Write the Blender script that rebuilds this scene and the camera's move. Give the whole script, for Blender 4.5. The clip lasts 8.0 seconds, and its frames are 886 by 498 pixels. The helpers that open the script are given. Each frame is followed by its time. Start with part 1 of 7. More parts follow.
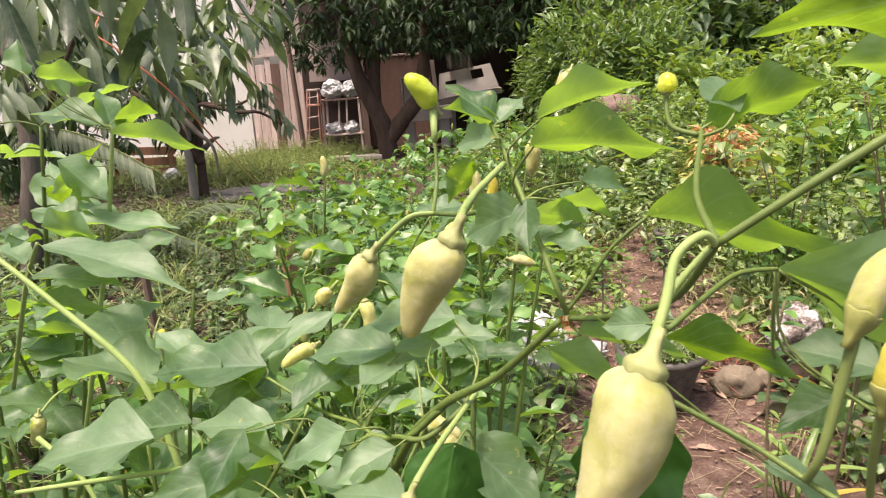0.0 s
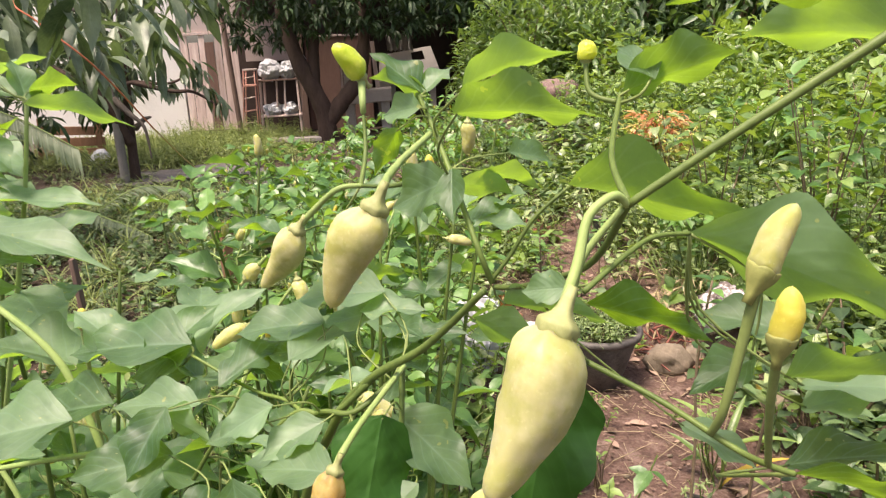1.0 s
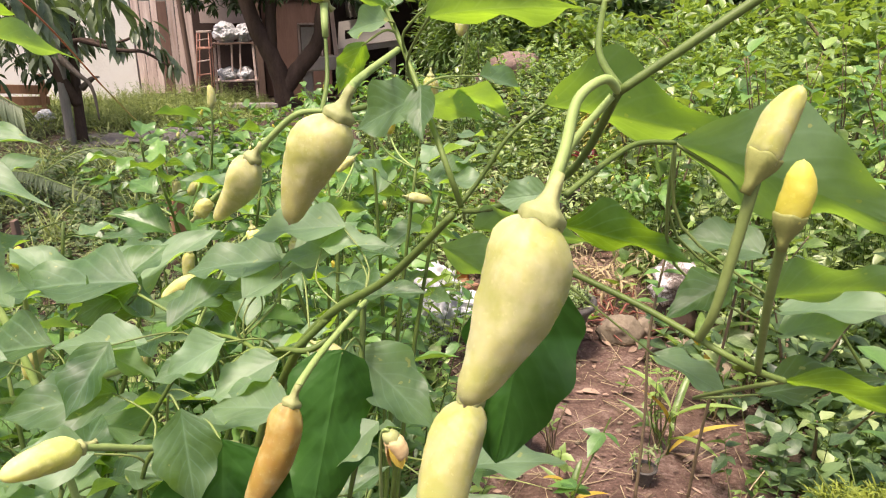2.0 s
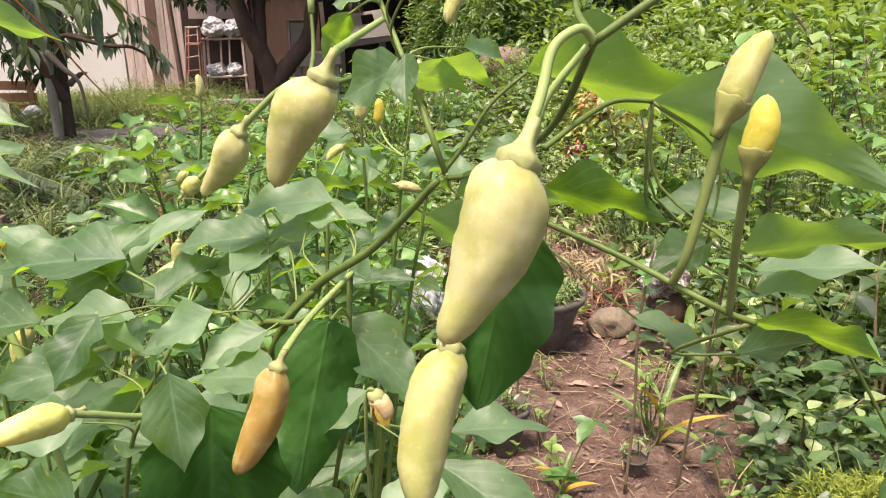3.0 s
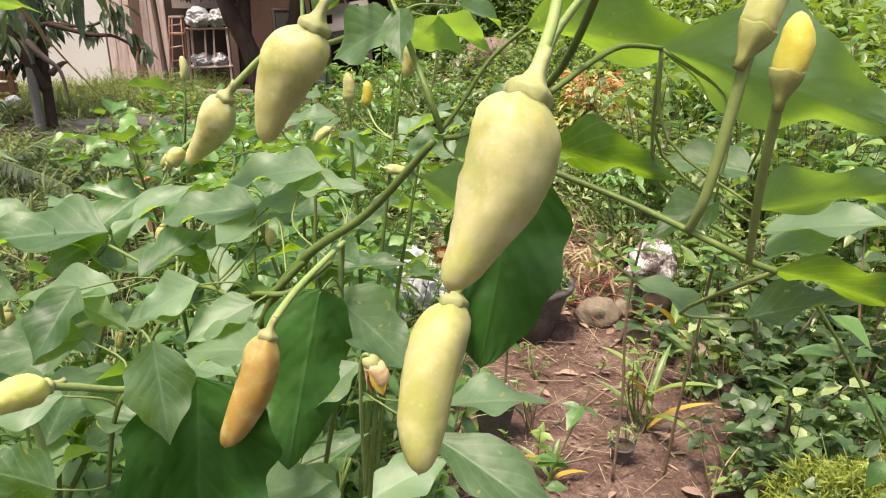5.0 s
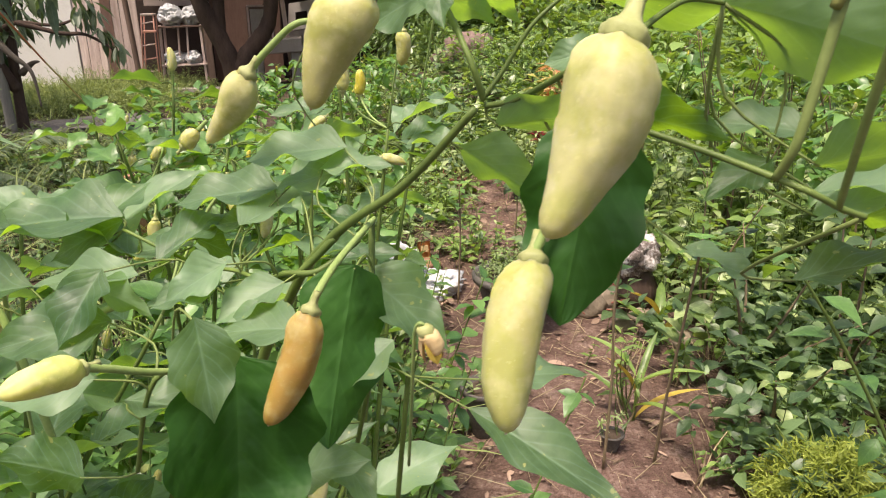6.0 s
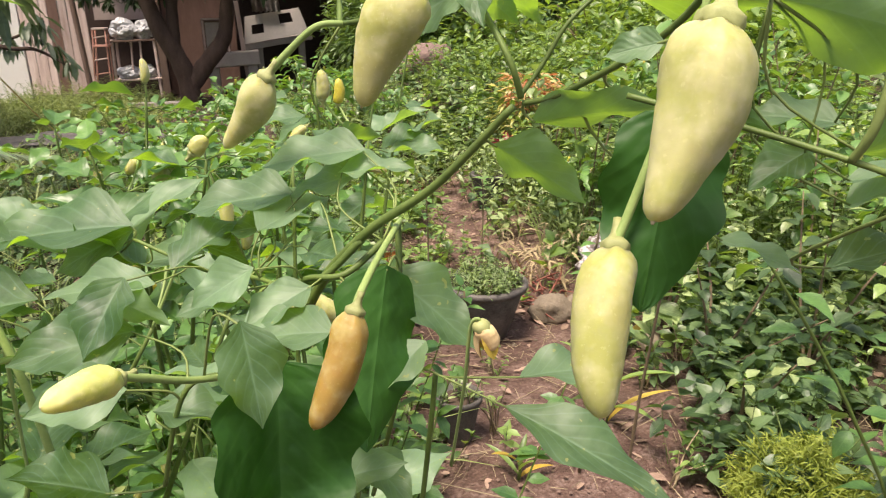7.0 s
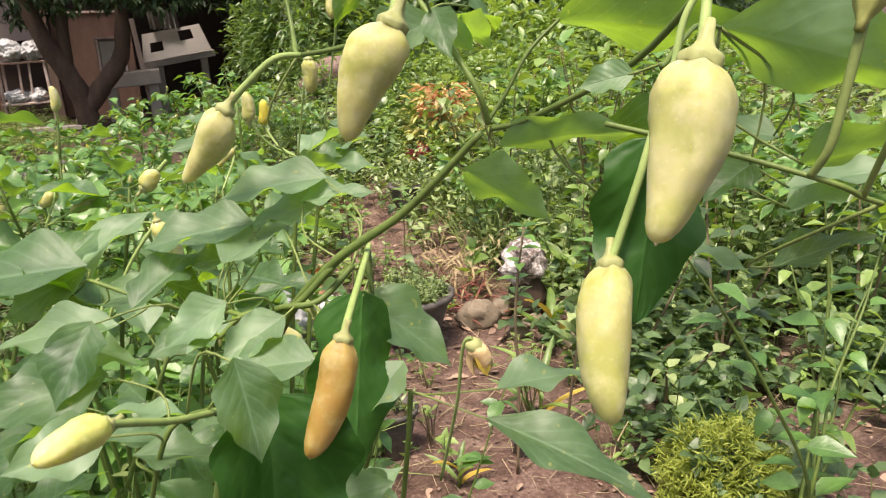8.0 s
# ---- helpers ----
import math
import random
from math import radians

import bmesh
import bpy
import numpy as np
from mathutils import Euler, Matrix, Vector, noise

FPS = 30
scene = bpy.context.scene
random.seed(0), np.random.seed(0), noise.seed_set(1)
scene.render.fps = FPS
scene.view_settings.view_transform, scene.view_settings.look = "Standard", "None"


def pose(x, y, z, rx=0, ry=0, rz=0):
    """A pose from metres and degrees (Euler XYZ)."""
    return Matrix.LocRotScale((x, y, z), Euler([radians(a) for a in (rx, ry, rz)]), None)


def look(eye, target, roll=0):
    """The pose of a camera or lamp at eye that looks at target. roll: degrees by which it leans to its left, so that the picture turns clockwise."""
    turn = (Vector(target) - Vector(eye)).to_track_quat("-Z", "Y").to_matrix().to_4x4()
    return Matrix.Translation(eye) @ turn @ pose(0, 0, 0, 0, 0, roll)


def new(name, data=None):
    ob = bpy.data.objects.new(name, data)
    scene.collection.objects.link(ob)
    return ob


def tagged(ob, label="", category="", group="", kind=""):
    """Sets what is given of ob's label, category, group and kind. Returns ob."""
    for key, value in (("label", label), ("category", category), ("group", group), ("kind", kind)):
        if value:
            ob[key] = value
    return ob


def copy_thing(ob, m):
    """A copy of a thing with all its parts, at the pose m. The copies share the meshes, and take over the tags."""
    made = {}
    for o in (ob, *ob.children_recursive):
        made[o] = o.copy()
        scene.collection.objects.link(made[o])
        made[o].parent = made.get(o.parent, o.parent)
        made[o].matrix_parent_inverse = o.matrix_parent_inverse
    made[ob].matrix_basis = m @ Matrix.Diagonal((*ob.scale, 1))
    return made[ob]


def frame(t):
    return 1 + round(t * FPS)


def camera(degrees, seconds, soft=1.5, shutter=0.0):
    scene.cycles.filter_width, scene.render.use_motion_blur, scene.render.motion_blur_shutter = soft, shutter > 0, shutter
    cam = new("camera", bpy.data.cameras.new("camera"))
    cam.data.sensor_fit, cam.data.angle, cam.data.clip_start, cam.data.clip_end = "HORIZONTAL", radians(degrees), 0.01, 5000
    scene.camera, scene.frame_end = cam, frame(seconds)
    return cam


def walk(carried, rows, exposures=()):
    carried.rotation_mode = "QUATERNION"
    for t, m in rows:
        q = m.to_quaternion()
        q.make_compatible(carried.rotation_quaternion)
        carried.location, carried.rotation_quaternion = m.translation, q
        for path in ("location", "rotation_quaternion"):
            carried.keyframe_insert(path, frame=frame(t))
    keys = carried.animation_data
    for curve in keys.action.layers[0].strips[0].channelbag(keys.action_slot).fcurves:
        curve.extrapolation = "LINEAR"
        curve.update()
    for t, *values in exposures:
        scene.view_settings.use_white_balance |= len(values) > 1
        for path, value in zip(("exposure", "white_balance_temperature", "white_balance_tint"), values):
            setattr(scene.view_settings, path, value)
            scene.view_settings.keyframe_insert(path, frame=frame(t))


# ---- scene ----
cam = camera(64.3, 8.0, 1.1, 0.3)
EXPOSURE, KELVIN, TINT, SKY, SUN = 1.20, 7200, 19, 0.11, 2.7
PATH = [
    (0, (0.004, -0.007, 1.354), (-0.006, 1.93, 0.859), -3.3),
    (0.5, (0.012, -0.011, 1.357), (0.087, 1.925, 0.862), -2.7),
    (1, (0.01, -0.007, 1.348), (0.163, 1.91, 0.801), -2.2),
    (1.5, (0.006, 0.005, 1.335), (0.239, 1.898, 0.731), -0.6),
    (3, (0.008, -0.005, 1.316), (0.303, 1.87, 0.684), -0.1),
    (3.5, (0.008, -0.004, 1.313), (0.284, 1.87, 0.671), -0.0),
    (4, (0.005, -0.001, 1.309), (0.282, 1.867, 0.649), -0.1),
    (4.5, (0.007, 0.001, 1.306), (0.304, 1.868, 0.653), 0.1),
    (6, (-0.017, 0.007, 1.293), (0.371, 1.854, 0.629), -0.4),
    (6.5, (-0.037, 0.013, 1.288), (0.355, 1.854, 0.612), -1.2),
    (7, (-0.045, 0.012, 1.289), (0.451, 1.842, 0.653), -0.8),
    (7.5, (-0.064, -0.001, 1.291), (0.546, 1.795, 0.656), -1.4),
    (8, (-0.068, 0.012, 1.297), (0.649, 1.775, 0.682), -2.2),
]
walk(cam, [(t, look(eye, target, roll)) for t, eye, target, roll in PATH], ((0, EXPOSURE, KELVIN, TINT), (1.5, EXPOSURE + 0.03, KELVIN, TINT), (4.5, EXPOSURE - 0.02, KELVIN, TINT - 2), (6.0, EXPOSURE - 0.17, KELVIN, TINT - 4), (8.0, EXPOSURE - 0.10, KELVIN, TINT - 4)))

# ---- daylight: bright haze, soft sun high up ----
world = bpy.data.worlds.new("sky")
scene.world = world
world.use_nodes = True
wn = world.node_tree.nodes
sky = wn.new("ShaderNodeTexSky")
sky.sky_type = "NISHITA"
sky.sun_disc = False
sky.sun_elevation, sky.sun_rotation = radians(71), radians(-130)
sky.air_density, sky.dust_density, sky.ozone_density = 1.0, 4.0, 0.6
wn["Background"].inputs["Strength"].default_value = SKY
world.node_tree.links.new(sky.outputs["Color"], wn["Background"].inputs["Color"])
sun_data = bpy.data.lights.new("sun", "SUN")
sun_data.energy, sun_data.angle, sun_data.color = SUN, radians(16), (1.0, 0.95, 0.86)
sun = new("sun", sun_data)
sun.matrix_world = look((-3.0, -1.0, 11.9), (0, 1.5, 0.5))

rng = np.random.default_rng(11)


# ---- materials ----
def base_mat(name, rough=0.6, metal=0.0, spec=0.4):
    m = bpy.data.materials.new(name)
    m.use_nodes = True
    n, l = m.node_tree.nodes, m.node_tree.links
    b = n["Principled BSDF"]
    b.inputs["Roughness"].default_value = rough
    b.inputs["Metallic"].default_value = metal
    b.inputs["Specular IOR Level"].default_value = spec
    return m, n, l, b


def ramp_node(n, stops):
    r = n.new("ShaderNodeValToRGB")
    r.color_ramp.elements[0].position, r.color_ramp.elements[0].color = stops[0][0], (*stops[0][1], 1)
    r.color_ramp.elements[1].position, r.color_ramp.elements[1].color = stops[-1][0], (*stops[-1][1], 1)
    for p, c in stops[1:-1]:
        e = r.color_ramp.elements.new(p)
        e.color = (*c, 1)
    return r


def noise_node(n, l, scale, detail=4, rough=0.6, coord="Object", stretch=(1, 1, 1)):
    tc = n.new("ShaderNodeTexCoord")
    mp = n.new("ShaderNodeMapping")
    mp.inputs["Scale"].default_value = stretch
    l.new(tc.outputs[coord], mp.inputs["Vector"])
    t = n.new("ShaderNodeTexNoise")
    t.inputs["Scale"].default_value, t.inputs["Detail"].default_value, t.inputs["Roughness"].default_value = scale, detail, rough
    l.new(mp.outputs["Vector"], t.inputs["Vector"])
    return t


def mix_node(n, l, a, b, fac, mode="MIX"):
    m = n.new("ShaderNodeMix")
    m.data_type, m.blend_type = "RGBA", mode
    for sock, v in ((m.inputs[6], a), (m.inputs[7], b), (m.inputs[0], fac)):
        if isinstance(v, (int, float)):
            sock.default_value = v
        elif isinstance(v, tuple):
            sock.default_value = (*v, 1)
        else:
            l.new(v, sock)
    return m.outputs[2]


def math_node(n, l, op, a, b=0.0):
    m = n.new("ShaderNodeMath")
    m.operation = op
    for i, v in enumerate((a, b)):
        if isinstance(v, (int, float)):
            m.inputs[i].default_value = v
        else:
            l.new(v, m.inputs[i])
    return m.outputs[0]


def bump(n, l, b, height, strength=0.3, dist=0.01):
    k = n.new("ShaderNodeBump")
    k.inputs["Strength"].default_value, k.inputs["Distance"].default_value = strength, dist
    l.new(height, k.inputs["Height"])
    l.new(k.outputs["Normal"], b.inputs["Normal"])


def surface(name, stops, scale, rough=0.8, fine=60, strength=0.4, dist=0.01, metal=0.0, spec=0.3, stretch=(1, 1, 1), vary=0.25):
    """Two scales of mottling, fine relief, and a shade of its own for each piece."""
    m, n, l, b = base_mat(name, rough, metal, spec)
    big, small = noise_node(n, l, scale, 5, 0.6, stretch=stretch), noise_node(n, l, fine, 6, 0.7, stretch=stretch)
    r = ramp_node(n, stops)
    add = math_node(n, l, "ADD", math_node(n, l, "MULTIPLY", small.outputs[0], 0.45), math_node(n, l, "MULTIPLY", big.outputs[0], 0.6))
    l.new(add, r.inputs[0])
    info = n.new("ShaderNodeObjectInfo")
    isl = n.new("ShaderNodeNewGeometry")
    mixv = math_node(n, l, "ADD", math_node(n, l, "MULTIPLY", info.outputs["Random"], 0.5), math_node(n, l, "MULTIPLY", isl.outputs["Random Per Island"], 0.5))
    hsv = n.new("ShaderNodeHueSaturation")
    l.new(math_node(n, l, "ADD", math_node(n, l, "MULTIPLY", mixv, 2 * vary), 1 - vary), hsv.inputs["Value"])
    l.new(r.outputs[0], hsv.inputs["Color"])
    l.new(hsv.outputs[0], b.inputs["Base Color"])
    bump(n, l, b, add, strength, dist)
    return m


def leaf_mat(name, dark, light, glow, through_light=0.35, rough=0.42, veins=9.0, spec=0.5, spots=0.0, vein_strength=0.26, relief_strength=0.55):
    """Leaf blade: veins and midrib along the blade, its own shade for each leaf, light shining through."""
    m, n, l, b = base_mat(name, rough, 0.0, spec)
    out = n["Material Output"]
    geo, info = n.new("ShaderNodeNewGeometry"), n.new("ShaderNodeObjectInfo")
    rnd = math_node(n, l, "FRACT", math_node(n, l, "ADD", math_node(n, l, "MULTIPLY", geo.outputs["Random Per Island"], 0.73), info.outputs["Random"]))
    uv = n.new("ShaderNodeUVMap")
    sep = n.new("ShaderNodeSeparateXYZ")
    l.new(uv.outputs[0], sep.inputs[0])
    off = math_node(n, l, "ABSOLUTE", math_node(n, l, "SUBTRACT", sep.outputs[0], 0.5))
    rib = math_node(n, l, "POWER", math_node(n, l, "MAXIMUM", math_node(n, l, "SUBTRACT", 1.0, math_node(n, l, "MULTIPLY", off, 22.0)), 0.0), 1.5)
    wave = math_node(n, l, "SINE", math_node(n, l, "MULTIPLY", math_node(n, l, "SUBTRACT", sep.outputs[1], math_node(n, l, "MULTIPLY", off, 0.75)), veins * 6.283))
    side = math_node(n, l, "POWER", math_node(n, l, "MAXIMUM", wave, 0.0), 9.0)
    vein = math_node(n, l, "MAXIMUM", rib, math_node(n, l, "MULTIPLY", side, 0.55))
    blot = noise_node(n, l, 45, 5, 0.7)
    tone = math_node(n, l, "ADD", math_node(n, l, "MULTIPLY", rnd, 0.60), math_node(n, l, "MULTIPLY", blot.outputs[0], 0.60))
    r = ramp_node(n, [(0.28, dark), (0.88, light)])
    l.new(tone, r.inputs[0])
    col = mix_node(n, l, r.outputs[0], tuple(min(1, c * 1.7 + 0.02) for c in light), math_node(n, l, "MULTIPLY", vein, vein_strength))
    if spots:
        fine = noise_node(n, l, 190, 2, 0.5)
        spot = math_node(n, l, "MULTIPLY", math_node(n, l, "GREATER_THAN", fine.outputs[0], 0.715), spots)
        col = mix_node(n, l, col, (0.55, 0.52, 0.16), spot)
    l.new(col, b.inputs["Base Color"])
    soft = noise_node(n, l, 90, 2, 0.5)
    quilt = math_node(n, l, "MULTIPLY", math_node(n, l, "ABSOLUTE", math_node(n, l, "SUBTRACT", wave, 1.0)), 0.018)
    relief = math_node(n, l, "ADD", math_node(n, l, "MULTIPLY", soft.outputs[0], 0.55), math_node(n, l, "SUBTRACT", quilt, math_node(n, l, "MULTIPLY", rib, 0.10)))
    bump(n, l, b, relief, relief_strength, 0.004)
    tr = n.new("ShaderNodeBsdfTranslucent")
    # noise in the glow colour imitates blotchy shadows of leaves above
    dapple = math_node(n, l, "ADD", math_node(n, l, "MULTIPLY", blot.outputs[0], 0.9), 0.28)
    l.new(mix_node(n, l, mix_node(n, l, col, glow, dapple), tuple(0.55 * c for c in glow), math_node(n, l, "MULTIPLY", vein, 0.3)), tr.inputs["Color"])
    mx = n.new("ShaderNodeMixShader")
    mx.inputs[0].default_value = through_light
    l.new(b.outputs[0], mx.inputs[1])
    l.new(tr.outputs[0], mx.inputs[2])
    l.new(mx.outputs[0], out.inputs["Surface"])
    return m


def fruit_mat(name, body, warm, rough=0.33):
    m, n, l, b = base_mat(name, rough, 0.0, 0.3)
    big, fine = noise_node(n, l, 70, 3, 0.5), noise_node(n, l, 420, 4, 0.6)
    r = ramp_node(n, [(0.34, body), (0.52, tuple(0.5 * p + 0.5 * q for p, q in zip(body, warm))), (0.68, warm)])
    info = n.new("ShaderNodeObjectInfo")
    l.new(math_node(n, l, "ADD", math_node(n, l, "MULTIPLY", big.outputs[0], 0.75), math_node(n, l, "MULTIPLY", info.outputs["Random"], 0.2)), r.inputs[0])
    patch, fleck = noise_node(n, l, 75, 4, 0.6), noise_node(n, l, 900, 2, 0.5)
    unripe = ramp_node(n, [(0.44, (0, 0, 0)), (0.60, (0.65, 0.65, 0.65))])
    l.new(patch.outputs[0], unripe.inputs[0])
    col = mix_node(n, l, r.outputs[0], tuple(c * k for c, k in zip(warm, (0.86, 0.97, 0.74))), unripe.outputs[0])
    waxy = noise_node(n, l, 110, 3, 0.6)
    bloom = ramp_node(n, [(0.50, (0, 0, 0)), (0.66, (0.55, 0.55, 0.55))])
    l.new(waxy.outputs[0], bloom.inputs[0])
    col = mix_node(n, l, col, tuple(min(1, c * 1.12 + 0.05) for c in body), bloom.outputs[0])
    pale = math_node(n, l, "MULTIPLY", math_node(n, l, "GREATER_THAN", fleck.outputs[0], 0.66), 0.25)
    l.new(mix_node(n, l, col, tuple(min(1, c * 1.25 + 0.03) for c in body), pale), b.inputs["Base Color"])
    b.inputs["Subsurface Weight"].default_value = 0.8
    b.inputs["Subsurface Radius"].default_value = (1.0, 0.95, 0.35)
    b.inputs["Subsurface Scale"].default_value = 0.012
    bump(n, l, b, math_node(n, l, "ADD", big.outputs[0], math_node(n, l, "MULTIPLY", fine.outputs[0], 0.12)), 0.32, 0.003)
    return m


LEAF = leaf_mat("pepper_leaf", (0.028, 0.088, 0.030), (0.23, 0.36, 0.205), (0.40, 0.66, 0.006), 0.50, 0.50, 7, 0.85, 0.6, 0.34, 0.45)
# dark version of the pepper leaf, shade of the lower leaves in its colour
SHADED_PEPPER_LEAF = leaf_mat("shaded_pepper_leaf", (0.014, 0.060, 0.008), (0.040, 0.125, 0.018), (0.07, 0.29, 0.008), 0.22, 0.45, 7, 0.35, 0.0, 0.22, 0.8)
LEAF_MID = leaf_mat("pepper_leaf_small", (0.03, 0.10, 0.02), (0.15, 0.30, 0.07), (0.36, 0.60, 0.03), 0.30, 0.42, 7, 0.8)
WEED = leaf_mat("weed_leaf", (0.03, 0.085, 0.016), (0.24, 0.36, 0.09), (0.42, 0.60, 0.04), 0.32, 0.40, 5, 0.7)
WEED_DARK = leaf_mat("shrub_leaf", (0.028, 0.068, 0.025), (0.16, 0.25, 0.10), (0.24, 0.40, 0.05), 0.30, 0.42, 6, 0.6)
HEDGE = leaf_mat("hedge_leaf", (0.035, 0.085, 0.02), (0.17, 0.27, 0.075), (0.30, 0.46, 0.05), 0.34, 0.38, 5, 0.7)
SHRUB_DARK = leaf_mat("glossy_shrub_leaf", (0.013, 0.034, 0.012), (0.068, 0.12, 0.042), (0.14, 0.26, 0.035), 0.22, 0.46, 6, 0.6)
WEED_DULL = leaf_mat("creeper_leaf", (0.06, 0.09, 0.04), (0.19, 0.23, 0.11), (0.27, 0.34, 0.08), 0.25, 0.6, 5, 0.3)
WEED_PALE = leaf_mat("pale_weed_leaf", (0.035, 0.085, 0.018), (0.36, 0.45, 0.19), (0.38, 0.54, 0.05), 0.32, 0.38, 5, 0.8)
GRASS = leaf_mat("grass_blade", (0.13, 0.19, 0.06), (0.34, 0.40, 0.15), (0.38, 0.45, 0.08), 0.3, 0.55, 1, 0.3)
FERN = leaf_mat("lacy_leaf", (0.15, 0.21, 0.03), (0.34, 0.40, 0.08), (0.48, 0.52, 0.05), 0.35, 0.5, 1, 0.4)
PALM = leaf_mat("palm_leaflet", (0.07, 0.11, 0.055), (0.20, 0.25, 0.14), (0.25, 0.32, 0.09), 0.25, 0.5, 1, 0.4)
MANGO = leaf_mat("mango_leaf", (0.014, 0.034, 0.015), (0.19, 0.24, 0.145), (0.22, 0.34, 0.07), 0.22, 0.42, 12, 0.6)
# darker leaf for crowns standing in shade; the shade is in its colour
SHADE_LEAF = leaf_mat("shaded_tree_leaf", (0.015, 0.035, 0.012), (0.04, 0.075, 0.025), (0.08, 0.16, 0.03), 0.15, 0.5, 8, 0.35)
CROTON = leaf_mat("croton_leaf", (0.45, 0.10, 0.05), (0.62, 0.47, 0.20), (0.70, 0.30, 0.06), 0.25, 0.35, 6, 0.5)
CROTON_GREEN = leaf_mat("croton_green_leaf", (0.30, 0.30, 0.06), (0.50, 0.46, 0.14), (0.5, 0.5, 0.1), 0.25, 0.35, 6, 0.5)
DARKRED = leaf_mat("dark_red_leaf", (0.06, 0.012, 0.015), (0.22, 0.03, 0.035), (0.35, 0.04, 0.04), 0.25, 0.35, 6, 0.5)
DRYLEAF = leaf_mat("dry_leaf", (0.07, 0.045, 0.032), (0.42, 0.29, 0.22), (0.4, 0.25, 0.1), 0.12, 0.75, 6, 0.2)
YELLOWLEAF = leaf_mat("yellowed_leaf", (0.42, 0.28, 0.04), (0.60, 0.46, 0.10), (0.6, 0.45, 0.05), 0.25, 0.5, 6, 0.3)
YELLOW = fruit_mat("pale_yellow_pepper", (0.43, 0.415, 0.205), (0.355, 0.335, 0.11), 0.50)
GOLD = fruit_mat("golden_pepper", (0.48, 0.43, 0.085), (0.42, 0.34, 0.04), 0.5)
ORANGE = fruit_mat("orange_pepper", (0.36, 0.29, 0.11), (0.32, 0.19, 0.05), 0.5)
# brighter pale yellow for a few fruits, with their sunlight in the colour
SUNLIT_LEMON = fruit_mat("sunlit_lemon_pepper", (0.58, 0.57, 0.24), (0.50, 0.49, 0.15), 0.45)
LIME = fruit_mat("lime_pepper", (0.55, 0.58, 0.09), (0.42, 0.50, 0.05))
STEM = surface("green_stem", [(0.25, (0.05, 0.085, 0.02)), (0.8, (0.15, 0.21, 0.05))], 40, 0.5, 300, 0.3, 0.001)
PALE_STEM = surface("pale_stem", [(0.25, (0.16, 0.25, 0.065)), (0.8, (0.33, 0.42, 0.15))], 40, 0.55, 300, 0.3, 0.001)
YOUNG_STEM = surface("young_stem", [(0.25, (0.11, 0.16, 0.04)), (0.8, (0.25, 0.31, 0.10))], 40, 0.5, 300, 0.3, 0.001)
WOODSTEM = surface("woody_stem", [(0.25, (0.10, 0.07, 0.045)), (0.8, (0.26, 0.20, 0.12))], 30, 0.8, 200, 0.5, 0.002)
CALYX = surface("calyx", [(0.25, (0.20, 0.22, 0.07)), (0.8, (0.36, 0.37, 0.17))], 120, 0.5, 500, 0.3, 0.001)
CUP = surface("young_calyx", [(0.25, (0.13, 0.15, 0.04)), (0.8, (0.28, 0.28, 0.09))], 160, 0.55, 500, 0.3, 0.001)
PETAL = surface("withered_petal", [(0.25, (0.45, 0.28, 0.12)), (0.8, (0.72, 0.55, 0.30))], 200, 0.7, 700, 0.3, 0.001)
BARK = surface("bark", [(0.2, (0.05, 0.04, 0.033)), (0.55, (0.14, 0.115, 0.095)), (0.85, (0.27, 0.24, 0.20))], 9, 0.9, 70, 0.8, 0.02, stretch=(1, 1, 0.3))
BARK_DARK = surface("dark_bark", [(0.2, (0.022, 0.014, 0.011)), (0.85, (0.12, 0.078, 0.06))], 9, 0.9, 70, 0.8, 0.02, stretch=(1, 1, 0.3))
BARK_GREY = surface("grey_bark", [(0.2, (0.13, 0.12, 0.105)), (0.85, (0.34, 0.31, 0.27))], 9, 0.9, 70, 0.6, 0.02, stretch=(1, 1, 0.3))
PLANK = surface("weathered_plank", [(0.25, (0.26, 0.17, 0.14)), (0.5, (0.58, 0.44, 0.40)), (0.75, (0.82, 0.70, 0.65))], 4, 0.85, 40, 0.4, 0.006, stretch=(5, 5, 0.30), vary=0.42)
PLANK_BROWN = surface("brown_board", [(0.2, (0.09, 0.05, 0.04)), (0.85, (0.24, 0.145, 0.115))], 3, 0.85, 30, 0.4, 0.006, stretch=(3, 3, 0.4))
TIMBER = surface("stake_wood", [(0.2, (0.20, 0.09, 0.05)), (0.85, (0.44, 0.24, 0.15))], 12, 0.8, 90, 0.5, 0.003, stretch=(3, 3, 0.4))
DARKWOOD = surface("dark_post_wood", [(0.2, (0.08, 0.05, 0.04)), (0.85, (0.26, 0.175, 0.14))], 6, 0.85, 60, 0.5, 0.005, stretch=(3, 3, 0.4))
WHITEWASH = surface("whitewashed_wall", [(0.2, (0.66, 0.62, 0.58)), (0.5, (0.86, 0.82, 0.78)), (0.85, (0.90, 0.88, 0.85))], 1.6, 0.9, 30, 0.3, 0.01)
PANEL = surface("faded_panel", [(0.2, (0.42, 0.33, 0.30)), (0.85, (0.60, 0.50, 0.46))], 2, 0.85, 40, 0.2, 0.004)
CONCRETE = surface("grey_concrete", [(0.2, (0.26, 0.22, 0.20)), (0.85, (0.54, 0.48, 0.43))], 4, 0.9, 60, 0.5, 0.008)
PAINTED = surface("pale_painted_sheet", [(0.2, (0.46, 0.41, 0.38)), (0.85, (0.72, 0.66, 0.62))], 3, 0.6, 50, 0.2, 0.003)
TIN = surface("roof_tin", [(0.2, (0.25, 0.22, 0.20)), (0.85, (0.62, 0.60, 0.58))], 3, 0.45, 40, 0.2, 0.003, metal=0.5)
